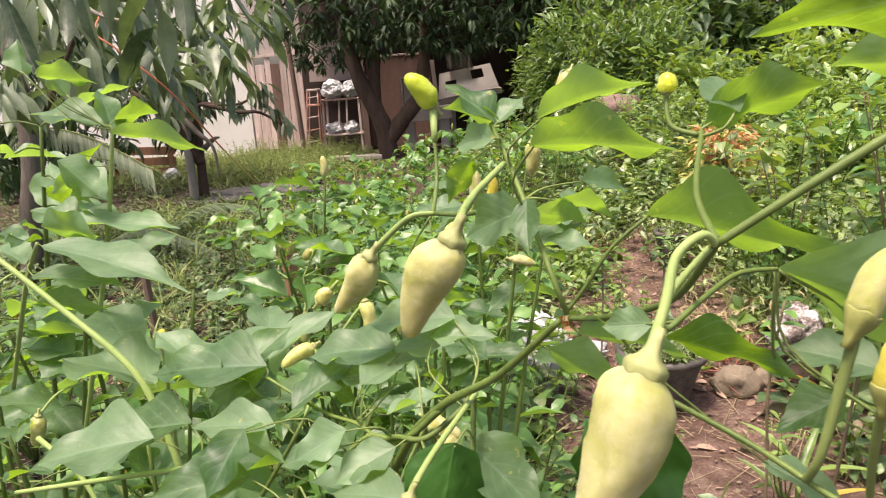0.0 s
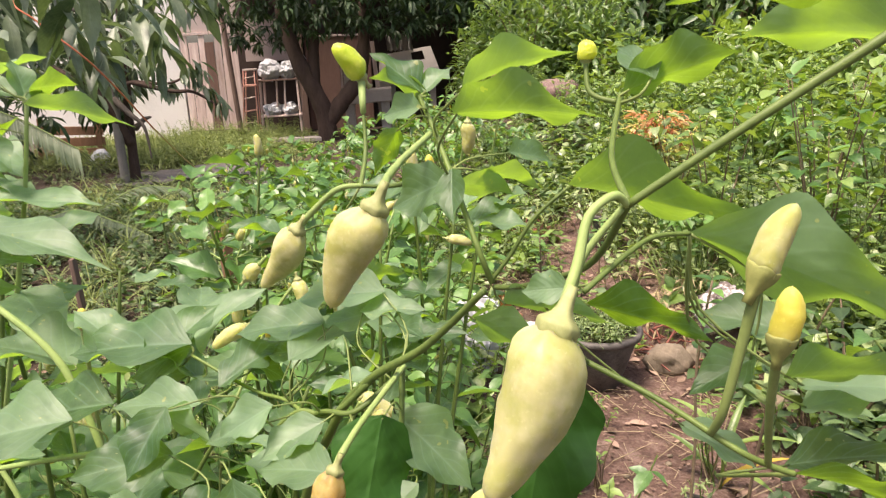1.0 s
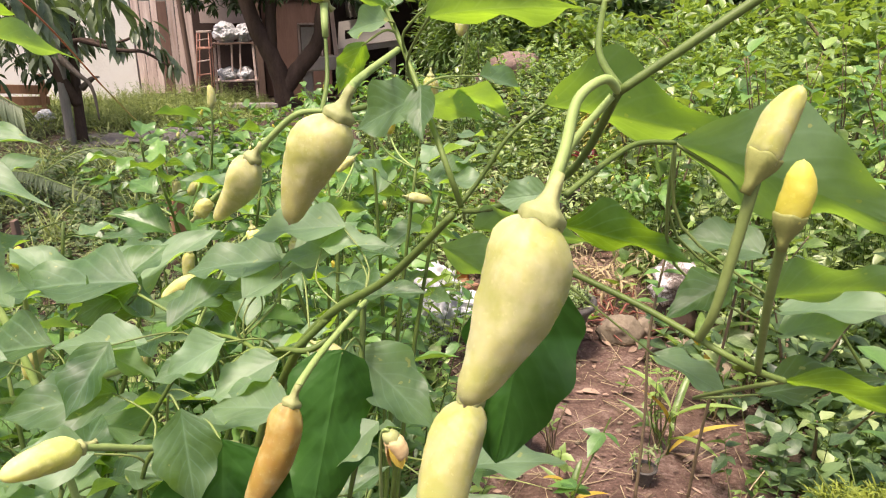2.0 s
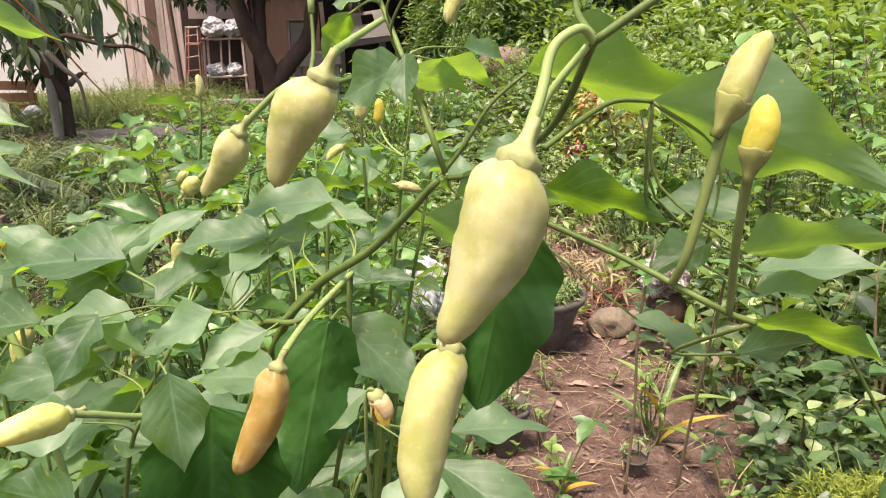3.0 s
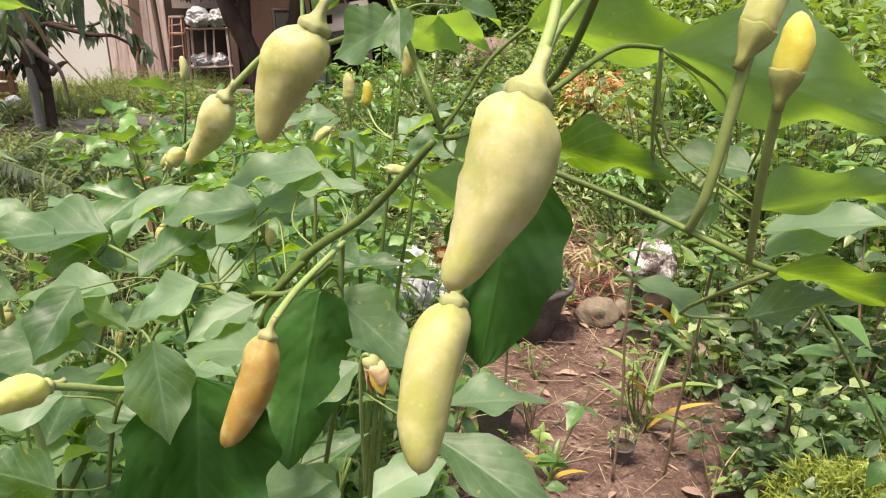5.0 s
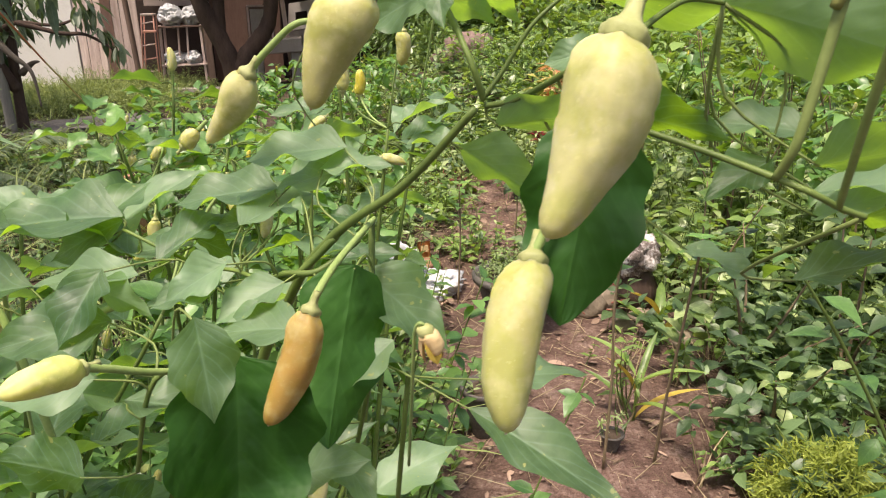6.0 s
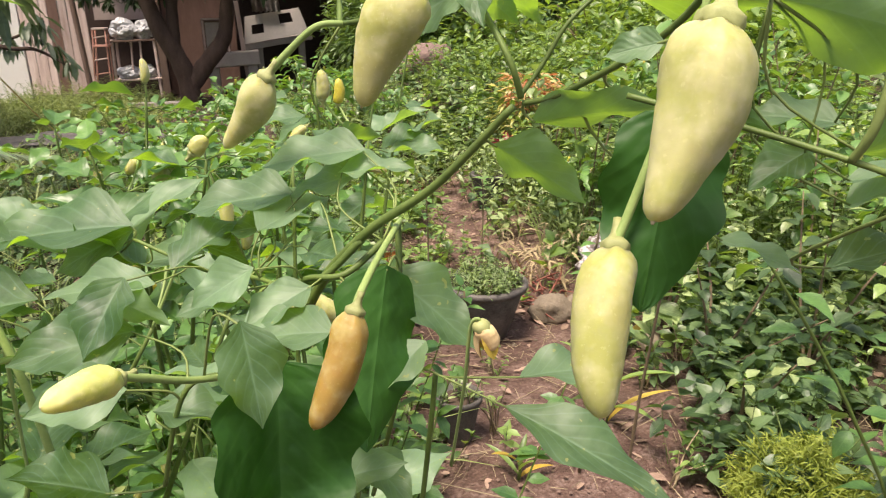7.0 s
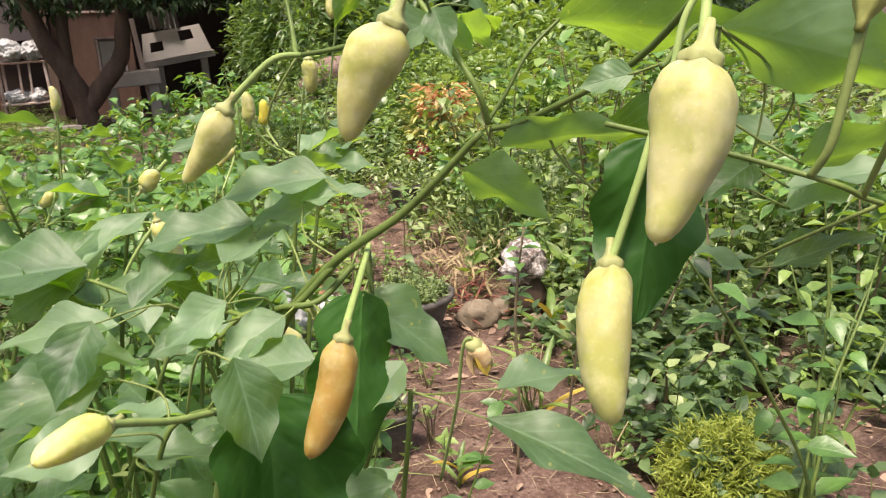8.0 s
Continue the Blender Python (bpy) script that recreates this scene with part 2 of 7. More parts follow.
# near-black boards: the shade inside the open shed is put into the colour
INTERIOR = surface("shaded_shed_board", [(0.2, (0.03, 0.022, 0.02)), (0.85, (0.09, 0.06, 0.05))], 2, 0.9, 30, 0.3, 0.005)
PLASTIC = surface("white_plastic_bag", [(0.30, (0.46, 0.46, 0.48)), (0.6, (0.64, 0.64, 0.66)), (0.85, (0.78, 0.77, 0.76))], 12, 0.4, 120, 0.3, 0.006, spec=0.4)
REDPIPE = surface("red_paint", [(0.2, (0.42, 0.14, 0.10)), (0.85, (0.70, 0.42, 0.34))], 12, 0.5, 90, 0.2, 0.002)
BLACKPOT = surface("black_plastic", [(0.3, (0.022, 0.020, 0.019)), (0.75, (0.17, 0.15, 0.135))], 14, 0.6, 120, 0.2, 0.002)
SOIL_DARK = surface("potting_soil", [(0.2, (0.04, 0.028, 0.02)), (0.85, (0.13, 0.09, 0.065))], 20, 0.95, 120, 0.8, 0.01)
STONE = surface("stone", [(0.2, (0.12, 0.09, 0.07)), (0.85, (0.34, 0.28, 0.20))], 24, 0.92, 90, 0.9, 0.012)
LICHEN = surface("white_crust_stone", [(0.40, (0.05, 0.04, 0.035)), (0.52, (0.20, 0.16, 0.14)), (0.62, (0.70, 0.66, 0.65))], 14, 0.9, 80, 0.9, 0.01)
BOULDER = surface("pink_boulder", [(0.25, (0.09, 0.06, 0.05)), (0.8, (0.32, 0.22, 0.19))], 9, 0.9, 50, 1.0, 0.03)
ROPE = surface("red_twine", [(0.2, (0.50, 0.10, 0.06)), (0.85, (0.62, 0.24, 0.13))], 4, 0.8, 300, 0.3, 0.001)
ROPE_YELLOW = surface("yellow_twine", [(0.2, (0.46, 0.30, 0.10)), (0.85, (0.66, 0.50, 0.24))], 4, 0.8, 300, 0.3, 0.001)
STRAW = surface("dry_stalk", [(0.2, (0.30, 0.22, 0.12)), (0.85, (0.58, 0.48, 0.32))], 20, 0.85, 150, 0.3, 0.002)
REDHUSK = surface("red_husk", [(0.2, (0.17, 0.05, 0.04)), (0.85, (0.36, 0.14, 0.10))], 20, 0.8, 150, 0.3, 0.002)

PACKET = surface("orange_packet", [(0.2, (0.55, 0.17, 0.05)), (0.85, (0.68, 0.30, 0.10))], 20, 0.45, 150, 0.3, 0.002)
ASH = surface("ash_soil", [(0.25, (0.05, 0.046, 0.043)), (0.8, (0.22, 0.20, 0.185))], 6, 0.95, 80, 0.8, 0.02)
CRUMB = surface("earth_crumb", [(0.25, (0.07, 0.042, 0.033)), (0.8, (0.30, 0.20, 0.16))], 30, 0.95, 200, 0.5, 0.004)
STRAW_BLADE = leaf_mat("straw_blade", (0.20, 0.15, 0.08), (0.50, 0.40, 0.24), (0.5, 0.4, 0.15), 0.2, 0.7, 1, 0.2)


def ground_mat():
    """Reddish garden earth with damp patches, grit and litter-brown stretches."""
    m, n, l, b = base_mat("earth", 0.95, 0.0, 0.2)
    wide, mid, fine = noise_node(n, l, 0.7, 4, 0.6), noise_node(n, l, 7, 6, 0.65), noise_node(n, l, 70, 6, 0.7)
    t = math_node(n, l, "ADD", math_node(n, l, "MULTIPLY", mid.outputs[0], 0.55), math_node(n, l, "MULTIPLY", fine.outputs[0], 0.45))
    red = ramp_node(n, [(0.30, (0.05, 0.030, 0.024)), (0.5, (0.20, 0.122, 0.098)), (0.68, (0.45, 0.32, 0.27))])
    brown = ramp_node(n, [(0.3, (0.03, 0.022, 0.016)), (0.52, (0.085, 0.062, 0.044)), (0.75, (0.20, 0.155, 0.11))])
    l.new(t, red.inputs[0])
    l.new(t, brown.inputs[0])
    worn = n.new("ShaderNodeAttribute")
    worn.attribute_name = "trodden"
    k = math_node(n, l, "ADD", worn.outputs["Fac"], math_node(n, l, "MULTIPLY", math_node(n, l, "SUBTRACT", wide.outputs[0], 0.55), 1.2))
    clamp = n.new("ShaderNodeClamp")
    l.new(k, clamp.inputs[0])
    l.new(mix_node(n, l, brown.outputs[0], red.outputs[0], clamp.outputs[0]), b.inputs["Base Color"])
    bump(n, l, b, t, 1.0, 0.05)
    return m


EARTH = ground_mat()


# ---- building blocks ----
def thing(name, label, category, at=(0, 0, 0), group="", kind=""):
    ob = new(name)
    ob.empty_display_size = 0.1
    ob.location = at
    return tagged(ob, label, category, group, kind)


def finish(ob, mesh, material, smooth=True):
    mats = material if isinstance(material, (list, tuple)) else [material]
    for m in mats:
        mesh.materials.append(m)
    if smooth:
        mesh.shade_smooth()
    return ob


def origin_of(parent):
    p = Vector((0, 0, 0))
    while parent is not None:
        p += parent.location
        parent = parent.parent
    return p


def part(name, bm, material, parent=None, label="", smooth=True):
    """One mesh under a thing (or on its own), its points given in world metres."""
    mesh = bpy.data.meshes.new(name)
    if parent is not None:
        bmesh.ops.translate(bm, verts=bm.verts, vec=-origin_of(parent))
    bm.to_mesh(mesh)
    bm.free()
    ob = new(name, mesh)
    ob.parent = parent
    finish(ob, mesh, material, smooth)
    return tagged(ob, label)


def spline(points, steps=5):
    """Points of a smooth curve through the given ones."""
    p = [Vector(q) for q in points]
    if len(p) < 3:
        return [p[0].lerp(p[-1], i / steps) for i in range(steps + 1)]
    out = []
    for i in range(len(p) - 1):
        a, b, c, d = p[max(i - 1, 0)], p[i], p[i + 1], p[min(i + 2, len(p) - 1)]
        for k in range(steps):
            t = k / steps
            out.append(0.5 * ((2 * b) + (c - a) * t + (2 * a - 5 * b + 4 * c - d) * t * t + (3 * b - a - 3 * c + d) * t ** 3))
    out.append(p[-1])
    return out


def tube(bm, points, r0, r1, sides=7, steps=5, knobs=0.0):
    pts = spline(points, steps)
    rings = []
    ref = Vector((0.31, 0.9, 0.2))
    for i, q in enumerate(pts):
        d = (pts[min(i + 1, len(pts) - 1)] - pts[max(i - 1, 0)]).normalized()
        x = d.cross(ref).normalized()
        y = d.cross(x)
        f = i / (len(pts) - 1)
        r = (r0 + (r1 - r0) * f) * (1 + knobs * noise.noise(q * 9))
        rings.append([bm.verts.new(q + (x * math.cos(a) + y * math.sin(a)) * r) for a in [2 * math.pi * k / sides for k in range(sides)]])
    for a, b in zip(rings, rings[1:]):
        for k in range(sides):
            bm.faces.new((a[k], a[(k + 1) % sides], b[(k + 1) % sides], b[k]))
    bm.faces.new(rings[0][::-1])
    bm.faces.new(rings[-1])
    return bm


def tube_mesh(points, r0, r1, sides=7, steps=5, knobs=0.0):
    return tube(bmesh.new(), points, r0, r1, sides, steps, knobs)


def board(bm, size, m, bevel=0.004):
    """A bevelled board of that size at the pose m."""
    made = bmesh.ops.create_cube(bm, size=1.0, matrix=m @ Matrix.Diagonal((*size, 1)))
    edges = list({e for v in made["verts"] for e in v.link_edges})
    bmesh.ops.bevel(bm, geom=edges, offset=bevel, segments=1, affect="EDGES", profile=0.5)
    return bm


def board_mesh(size, m, bevel=0.004):
    return board(bmesh.new(), size, m, bevel)


def lump(centre, size, seed, rough=0.25, detail=3, flat=0.0, crumple=0.0):
    """An uneven stone or bundle."""
    bm = bmesh.new()
    bmesh.ops.create_icosphere(bm, subdivisions=detail, radius=1.0)
    for v in bm.verts:
        n = v.co.normalized()
        k = 1 + rough * noise.noise(n * 1.6 + Vector((seed * 7.3, 0, 0))) + 0.45 * rough * noise.noise(n * 4.5 + Vector((0, seed * 3.1, 0)))
        k += crumple * (0.5 - abs(noise.noise(n * 3.3 + Vector((seed, seed, 0))))) + 0.5 * crumple * (0.5 - abs(noise.noise(n * 8 + Vector((0, seed, seed)))))
        q = n * k
        if flat and q.z < -flat:
            q.z = -flat
        v.co = Vector((q.x * size[0], q.y * size[1], q.z * size[2])) + Vector(centre)
    return bm


LEAF_STEPS = (0.0, 0.04, 0.10, 0.18, 0.27, 0.37, 0.47, 0.58, 0.69, 0.79, 0.88, 0.95, 1.0)
LEAF_WIDTHS = (0.02, 0.20, 0.47, 0.75, 0.93, 1.0, 0.98, 0.86, 0.66, 0.43, 0.22, 0.08, 0.0)


def profile(s):
    """Half width of a pepper leaf along its length: oval, tapering into the stalk and drawn out to a point."""
    return np.interp(s, LEAF_STEPS, LEAF_WIDTHS)


def broad(s):
    """Half width of a lower, dark-coloured leaf: round at the base, short pointed tip."""
    return np.clip(np.power(s, 0.42) * np.power(1 - s, 0.72) / 0.49, 0, None)


def lance(s):
    return np.clip(np.power(s, 0.7) * np.power(1 - s, 0.75) / 0.374, 0, None)


def blades(base, way, face, length, width, fold=0.2, bend=0.15, along=5, across=2, shape=profile, ripple=0.0):
    """Vertices, quads and leaf coordinates of many leaves at once."""
    base, way, face = (np.asarray(a, float).reshape(-1, 3) for a in (base, way, face))
    n = len(base)
    length, width = np.broadcast_to(length, n), np.broadcast_to(width, n)
    fold, bend = np.broadcast_to(fold, n), np.broadcast_to(bend, n)
    way = way / np.linalg.norm(way, axis=1, keepdims=True)
    face = face - way * np.sum(face * way, axis=1, keepdims=True)
    face = face / np.maximum(np.linalg.norm(face, axis=1, keepdims=True), 1e-6)
    side = np.cross(way, face)
    s, w = np.meshgrid(np.linspace(0, 1, along + 1) ** (1.4 if along < 5 else 1.0), np.linspace(-1, 1, across + 1), indexing="ij")
    s, w = s.ravel(), w.ravel()
    half = np.maximum(shape(np.clip(s, 0.0, 1.0)), 0.012)
    out = (w * half)[None, :] * width[:, None] / 2
    lift = np.abs(out) * fold[:, None] * 2 - bend[:, None] * length[:, None] * (s ** 2)[None, :]
    if ripple:
        ph = rng.uniform(0, 6.28, (n, 1))
        out = out * (1 + 0.5 * ripple * np.sin(s[None, :] * 23 + ph * 2 + 2.1 * np.sign(w)[None, :]))
        lift = lift + 0.025 * ripple * width[:, None] * np.abs(w)[None, :] ** 0.6 * (1 - np.abs(w)[None, :] ** 3) * np.cos((s - 0.37 * np.abs(w))[None, :] * 50.3)
        lift = lift + ripple * width[:, None] * np.abs(w)[None, :] ** 2 * np.sin(s[None, :] * 11 + ph + 1.7 * np.sign(w)[None, :]) * np.sin(np.pi * s)[None, :]
    run = length[:, None] * (s - 0.25 * np.abs(bend[:, None]) * s ** 2)
    v = base[:, None, :] + way[:, None, :] * run[:, :, None] + side[:, None, :] * out[:, :, None] + face[:, None, :] * lift[:, :, None]
    c = across + 1
    q = np.array([[i * c + j, i * c + j + 1, (i + 1) * c + j + 1, (i + 1) * c + j] for i in range(along) for j in range(across)])
    faces = (q[None] + (np.arange(n) * len(s))[:, None, None]).reshape(-1, 4)
    uv = np.tile(np.stack([w / 2 + 0.5, s], 1), (n, 1))
    return v.reshape(-1, 3), faces, uv


def sticks(a, b, r0, r1):
    """Thin three-sided stalks from points a to points b."""
    a, b = np.asarray(a, float).reshape(-1, 3), np.asarray(b, float).reshape(-1, 3)
    n = len(a)
    d = b - a
    d = d / np.maximum(np.linalg.norm(d, axis=1, keepdims=True), 1e-6)
    x = np.cross(d, np.array([0.3, 0.8, 0.1]))
    x = x / np.linalg.norm(x, axis=1, keepdims=True)
    y = np.cross(d, x)
    ang = np.array([0, 2.094, 4.189])
    ring = x[:, None, :] * np.cos(ang)[None, :, None] + y[:, None, :] * np.sin(ang)[None, :, None]
    v = np.concatenate([a[:, None, :] + ring * np.broadcast_to(r0, n)[:, None, None], b[:, None, :] + ring * np.broadcast_to(r1, n)[:, None, None]], axis=1)
    q = np.array([[0, 1, 4, 3], [1, 2, 5, 4], [2, 0, 3, 5]])
    return v.reshape(-1, 3), (q[None] + (np.arange(n) * 6)[:, None, None]).reshape(-1, 4), np.full((n * 6, 2), 0.3)


def foliage(name, pieces, materials, parent=None, label="", kind="", category=""):
    """One mesh of joined blades and stalks: pieces are (vertices, quads, coordinates, material index)."""
    vs, fs, us, ms, k = [], [], [], [], 0
    for v, f, u, mi in pieces:
        vs.append(v), fs.append(f + k), us.append(u), ms.append(np.full(len(f), mi))
        k += len(v)
    v, f, u, mi = np.concatenate(vs), np.concatenate(fs), np.concatenate(us), np.concatenate(ms)
    if parent is not None:
        v = v - np.array(origin_of(parent))
    mesh = bpy.data.meshes.new(name)
    mesh.from_pydata(v.tolist(), [], f.tolist())
    layer = mesh.uv_layers.new(name="leaf")
    layer.data.foreach_set("uv", u[f.ravel()].astype(np.float32).ravel())
    ob = new(name, mesh)
    ob.parent = parent
    finish(ob, mesh, materials)
    mesh.polygons.foreach_set("material_index", mi.astype(np.int32))
    return tagged(ob, label, category, "", kind)


def unit(a):
    return a / np.maximum(np.linalg.norm(a, axis=-1, keepdims=True), 1e-9)


def height_at(x, y):
    """The lie of the land: level garden, a bank rising behind on one side, small humps."""
    x, y = np.asarray(x, float), np.asarray(y, float)
    def ease(a, b, v):
        t = np.clip((v - a) / (b - a), 0, 1)
        return t * t * (3 - 2 * t)
    bank = 0.62 * ease(3.6, 8.6, y) * ease(-0.3, 2.4, x) * (1 - 0.75 * ease(10.5, 13, y) * (1 - ease(1.8, 3.2, x)))
    humps = 0.018 * np.sin(3.1 * x + 1.3) * np.sin(2.7 * y) + 0.012 * np.sin(7.3 * x + 2 * y) + 0.009 * np.sin(11 * y - 5 * x)
    fade = np.exp(-((x / 14) ** 2 + ((y - 6) / 16) ** 2))
    return bank * fade ** 0.3 + humps * fade


def stand(x, y, lift=0.0):
    return (x, y, float(height_at(x, y)) + lift)


# ---- the ground ----
def bare(x, y):
    """How bare the trodden earth is: 1 on the path, 0 in the growth."""
    mid = 0.76 + 0.20 * (y - 1.5)
    half = np.interp(y, [0.8, 1.4, 2.4, 3.2, 4.6, 5.4], [0.22, 0.34, 0.50, 0.42, 0.32, 0.0])
    side = np.clip(1.8 - np.hypot((x - 1.80) / 0.30, (y - 1.18) / 0.26), 0, 1)
    return np.maximum(np.clip(1.75 - np.abs(x - mid) / np.maximum(half, 1e-3) * 1.0, 0, 1), side)


def make_ground():
    near_x, near_y = np.arange(-7, 7.01, 0.07), np.arange(-2, 15.01, 0.07)
    xs = np.concatenate([[-900, -300, -100, -40, -20, -12], near_x, [12, 20, 40, 100, 300, 900]])
    ys = np.concatenate([[-900, -300, -100, -40, -15, -6], near_y, [18, 25, 40, 100, 300, 900]])
    gx, gy = np.meshgrid(xs, ys, indexing="ij")
    clods = np.array([noise.noise(Vector((x * 6, y * 6, 0))) * 0.012 + noise.noise(Vector((x * 17, y * 17, 3))) * 0.007 for x, y in zip(gx.ravel(), gy.ravel())])
    v = np.stack([gx.ravel(), gy.ravel(), height_at(gx, gy).ravel() + clods], 1)
    ny = len(ys)
    i, j = np.meshgrid(np.arange(len(xs) - 1), np.arange(ny - 1), indexing="ij")
    a = (i * ny + j).ravel()
    f = np.stack([a, a + ny, a + ny + 1, a + 1], 1)
    mesh = bpy.data.meshes.new("ground")
    mesh.from_pydata(v.tolist(), [], f.tolist())
    wear = mesh.attributes.new("trodden", "FLOAT", "POINT")
    wear.data.foreach_set("value", np.clip(bare(gx.ravel(), gy.ravel()) * 1.1, 0, 1).astype(np.float32))
    return finish(tagged(new("ground", mesh), "reddish-brown garden earth with clods and worn bare patches", "ground", "", "structure"), mesh, EARTH)


make_ground()


# ---- the house and shed behind the garden ----
def wall_piece(name, label, size, centre, material, turn=0.0, bevel=0.006):
    ob = part(name, board_mesh(size, pose(*centre, 0, 0, turn), bevel), material, None, label, False)
    return tagged(ob, label, "wall", "", "structure")


def plank_wall():
    wall = thing("wall_1", "wall of weathered pinkish-grey vertical planks of uneven width", "wall", (-2.85, 13.0, 0), "", "structure")
    x, k = -3.36, 0
    widths = (0.13, 0.17, 0.11, 0.16, 0.12, 0.15, 0.13)
    for w in widths:
        dark = k in (1, 3)
        h = 1.62 if not dark else 1.50
        lean = (k % 3 - 1) * 0.5
        part("plank", board_mesh((w - 0.012, 0.024, h), pose(x + w / 2, 13.0 + 0.006 * (k % 2), 0.10 + h / 2, 0, lean, 0)), PLANK_BROWN if dark and k == 3 else PLANK, wall, "", False)
        x += w
        k += 1
    part("rail", board_mesh((1.04, 0.03, 0.05), pose(-2.87, 12.985, 1.75, 0, -1.5, 0)), PLANK, wall, "pale horizontal batten", False)
    part("panel", board_mesh((1.02, 0.02, 0.95), pose(-2.87, 13.01, 2.25)), PANEL, wall, "faded brown sheet above the planks", False)
    return wall


plank_wall()
wall_piece("wall_2", "whitewashed masonry wall with grey stains", (9.0, 0.15, 2.9), (-7.9, 13.15, 1.4), WHITEWASH)
wall_piece("wall_3", "boarded back wall of the open shed, coloured dark as inner shade", (6.2, 0.1, 3.2), (-0.2, 16.2, 1.5), INTERIOR)
wall_piece("wall_4", "boarded side wall of the open shed, coloured dark as inner shade", (0.1, 3.2, 3.2), (2.85, 14.6, 1.5), INTERIOR)
wall_piece("wall_5", "pinkish sheet hung behind the rack", (1.05, 0.03, 0.75), (-1.88, 13.75, 1.62), PANEL)
wall_piece("wall_6", "boards behind the storage rack, coloured dark as inner shade", (2.2, 0.05, 2.6), (-1.6, 13.95, 1.2), INTERIOR)
wall_piece("wall_7", "brown board partition with a pale top edge", (1.15, 0.05, 1.6), (-0.68, 13.1, 0.82), PLANK_BROWN)
wall_piece("trim", "pale batten along the top of the partition", (1.17, 0.04, 0.035), (-0.68, 13.07, 1.64), PLANK)


def shed_roof():
    roof = thing("roof", "rusty corrugated tin roof over the open shed", "roof", (0, 14.5, 2.6), "", "structure")
    bm = bmesh.new()
    rows = []
    for j in range(2):
        row = []
        for i in range(161):
            x = -2.45 + 5.5 * i / 160
            row.append(bm.verts.new((x, 12.75 + 4.0 * j, 2.66 + 0.46 * j + 0.02 * math.sin(x * 60))))
        rows.append(row)
    for i in range(160):
        bm.faces.new((rows[0][i], rows[0][i + 1], rows[1][i + 1], rows[1][i]))
    bmesh.ops.solidify(bm, geom=list(bm.faces), thickness=0.006)
    part("tin_sheet", bm, TIN, roof)
    for y in (12.9, 14.5, 16.3):
        part("beam", board_mesh((5.4, 0.06, 0.09), pose(0.3, y, 2.53 + (y - 12.35) * 0.114)), DARKWOOD, roof, "", False)


shed_roof()


def pole(name, label, foot, top, r0, r1, material):
    ob = part(name, tube_mesh([foot, Vector(foot).lerp(Vector(top), 0.5) + Vector((0.01, 0, 0)), top], r0, r1, 9, 5, 0.08), material, None, label)
    return tagged(ob, label, "post")


pole("wooden_post", "thin dark wooden post standing before the plank wall", (-2.38, 12.43, -0.05), (-2.55, 12.5, 2.62), 0.045, 0.04, DARKWOOD)
shed_post = part("shed_post", board_mesh((0.11, 0.09, 2.7), pose(-1.33, 12.95, 1.33, 0, -0.6, 4)), DARKWOOD, None, "square dark brown post beside the storage rack", False)
tagged(shed_post, "", "post")


def storage_rack():
    rack = thing("storage_rack", "rough two-tier wooden rack loaded with plastic bundles", "rack", (-1.72, 13.15, 0))
    for x in (-2.08, -1.42):
        for y in (12.95, 13.4):
            part("leg", board_mesh((0.04, 0.04, 0.95), pose(x, y, 0.47, 0, 1.5 if x < -2 else -1, 0)), PLANK, rack, "", False)
    for x in (-1.80, -1.66):
        part("upright", board_mesh((0.03, 0.03, 0.62), pose(x, 12.97, 0.62, 0, 3, 0)), PLANK, rack, "", False)
    for z in (0.30, 0.92):
        for k in range(3):
            part("shelf_board", board_mesh((0.78, 0.16, 0.03), pose(-1.75, 12.99 + 0.18 * k, z, 0, -1.5, 0)), PLANK if z < 0.5 else DARKWOOD, rack, "", False)
    return rack


storage_rack()
for x, z, sx, sz, s in ((-1.90, 1.09, 0.17, 0.16, 1), (-1.58, 1.08, 0.15, 0.15, 2), (-1.34, 1.11, 0.11, 0.18, 5), (-1.90, 0.40, 0.16, 0.10, 3), (-1.60, 0.40, 0.13, 0.11, 4)):
    ob = part("plastic_sack", lump((x, 13.1, z), (sx, 0.18, sz), s, 0.24, 5, 0.0, 0.26), PLASTIC, None, "crumpled white plastic sacks bundled on the rack")
    tagged(ob, "", "bag", "bundles on the rack")


def red_stool():
    st = thing("stacked_stools", "stack of faded red tubular stools with thin rungs", "stool", (-2.22, 12.72, 0.02))
    for x0, x1 in ((-2.38, -2.27), (-2.12, -2.09)):
        for y in (12.6, 12.85):
            part("leg", tube_mesh([(x0, y, 0.02), (x1, y, 1.12)], 0.013, 0.012, 7, 3), REDPIPE, st)
    for k, z in enumerate((0.22, 0.42, 0.64, 0.84, 0.98, 1.10)):
        f = z / 1.12
        part("rung", tube_mesh([(-2.38 + 0.11 * f, 12.6, z), (-2.12 + 0.03 * f, 12.6, z + 0.03)], 0.011, 0.011, 7, 2), REDPIPE if k % 2 else PLANK, st)
    part("seat", board_mesh((0.22, 0.3, 0.03), pose(-2.18, 12.72, 0.86)), REDPIPE, st, "", False)
    part("seat", board_mesh((0.2, 0.28, 0.03), pose(-2.18, 12.72, 1.12)), PANEL, st, "", False)


red_stool()


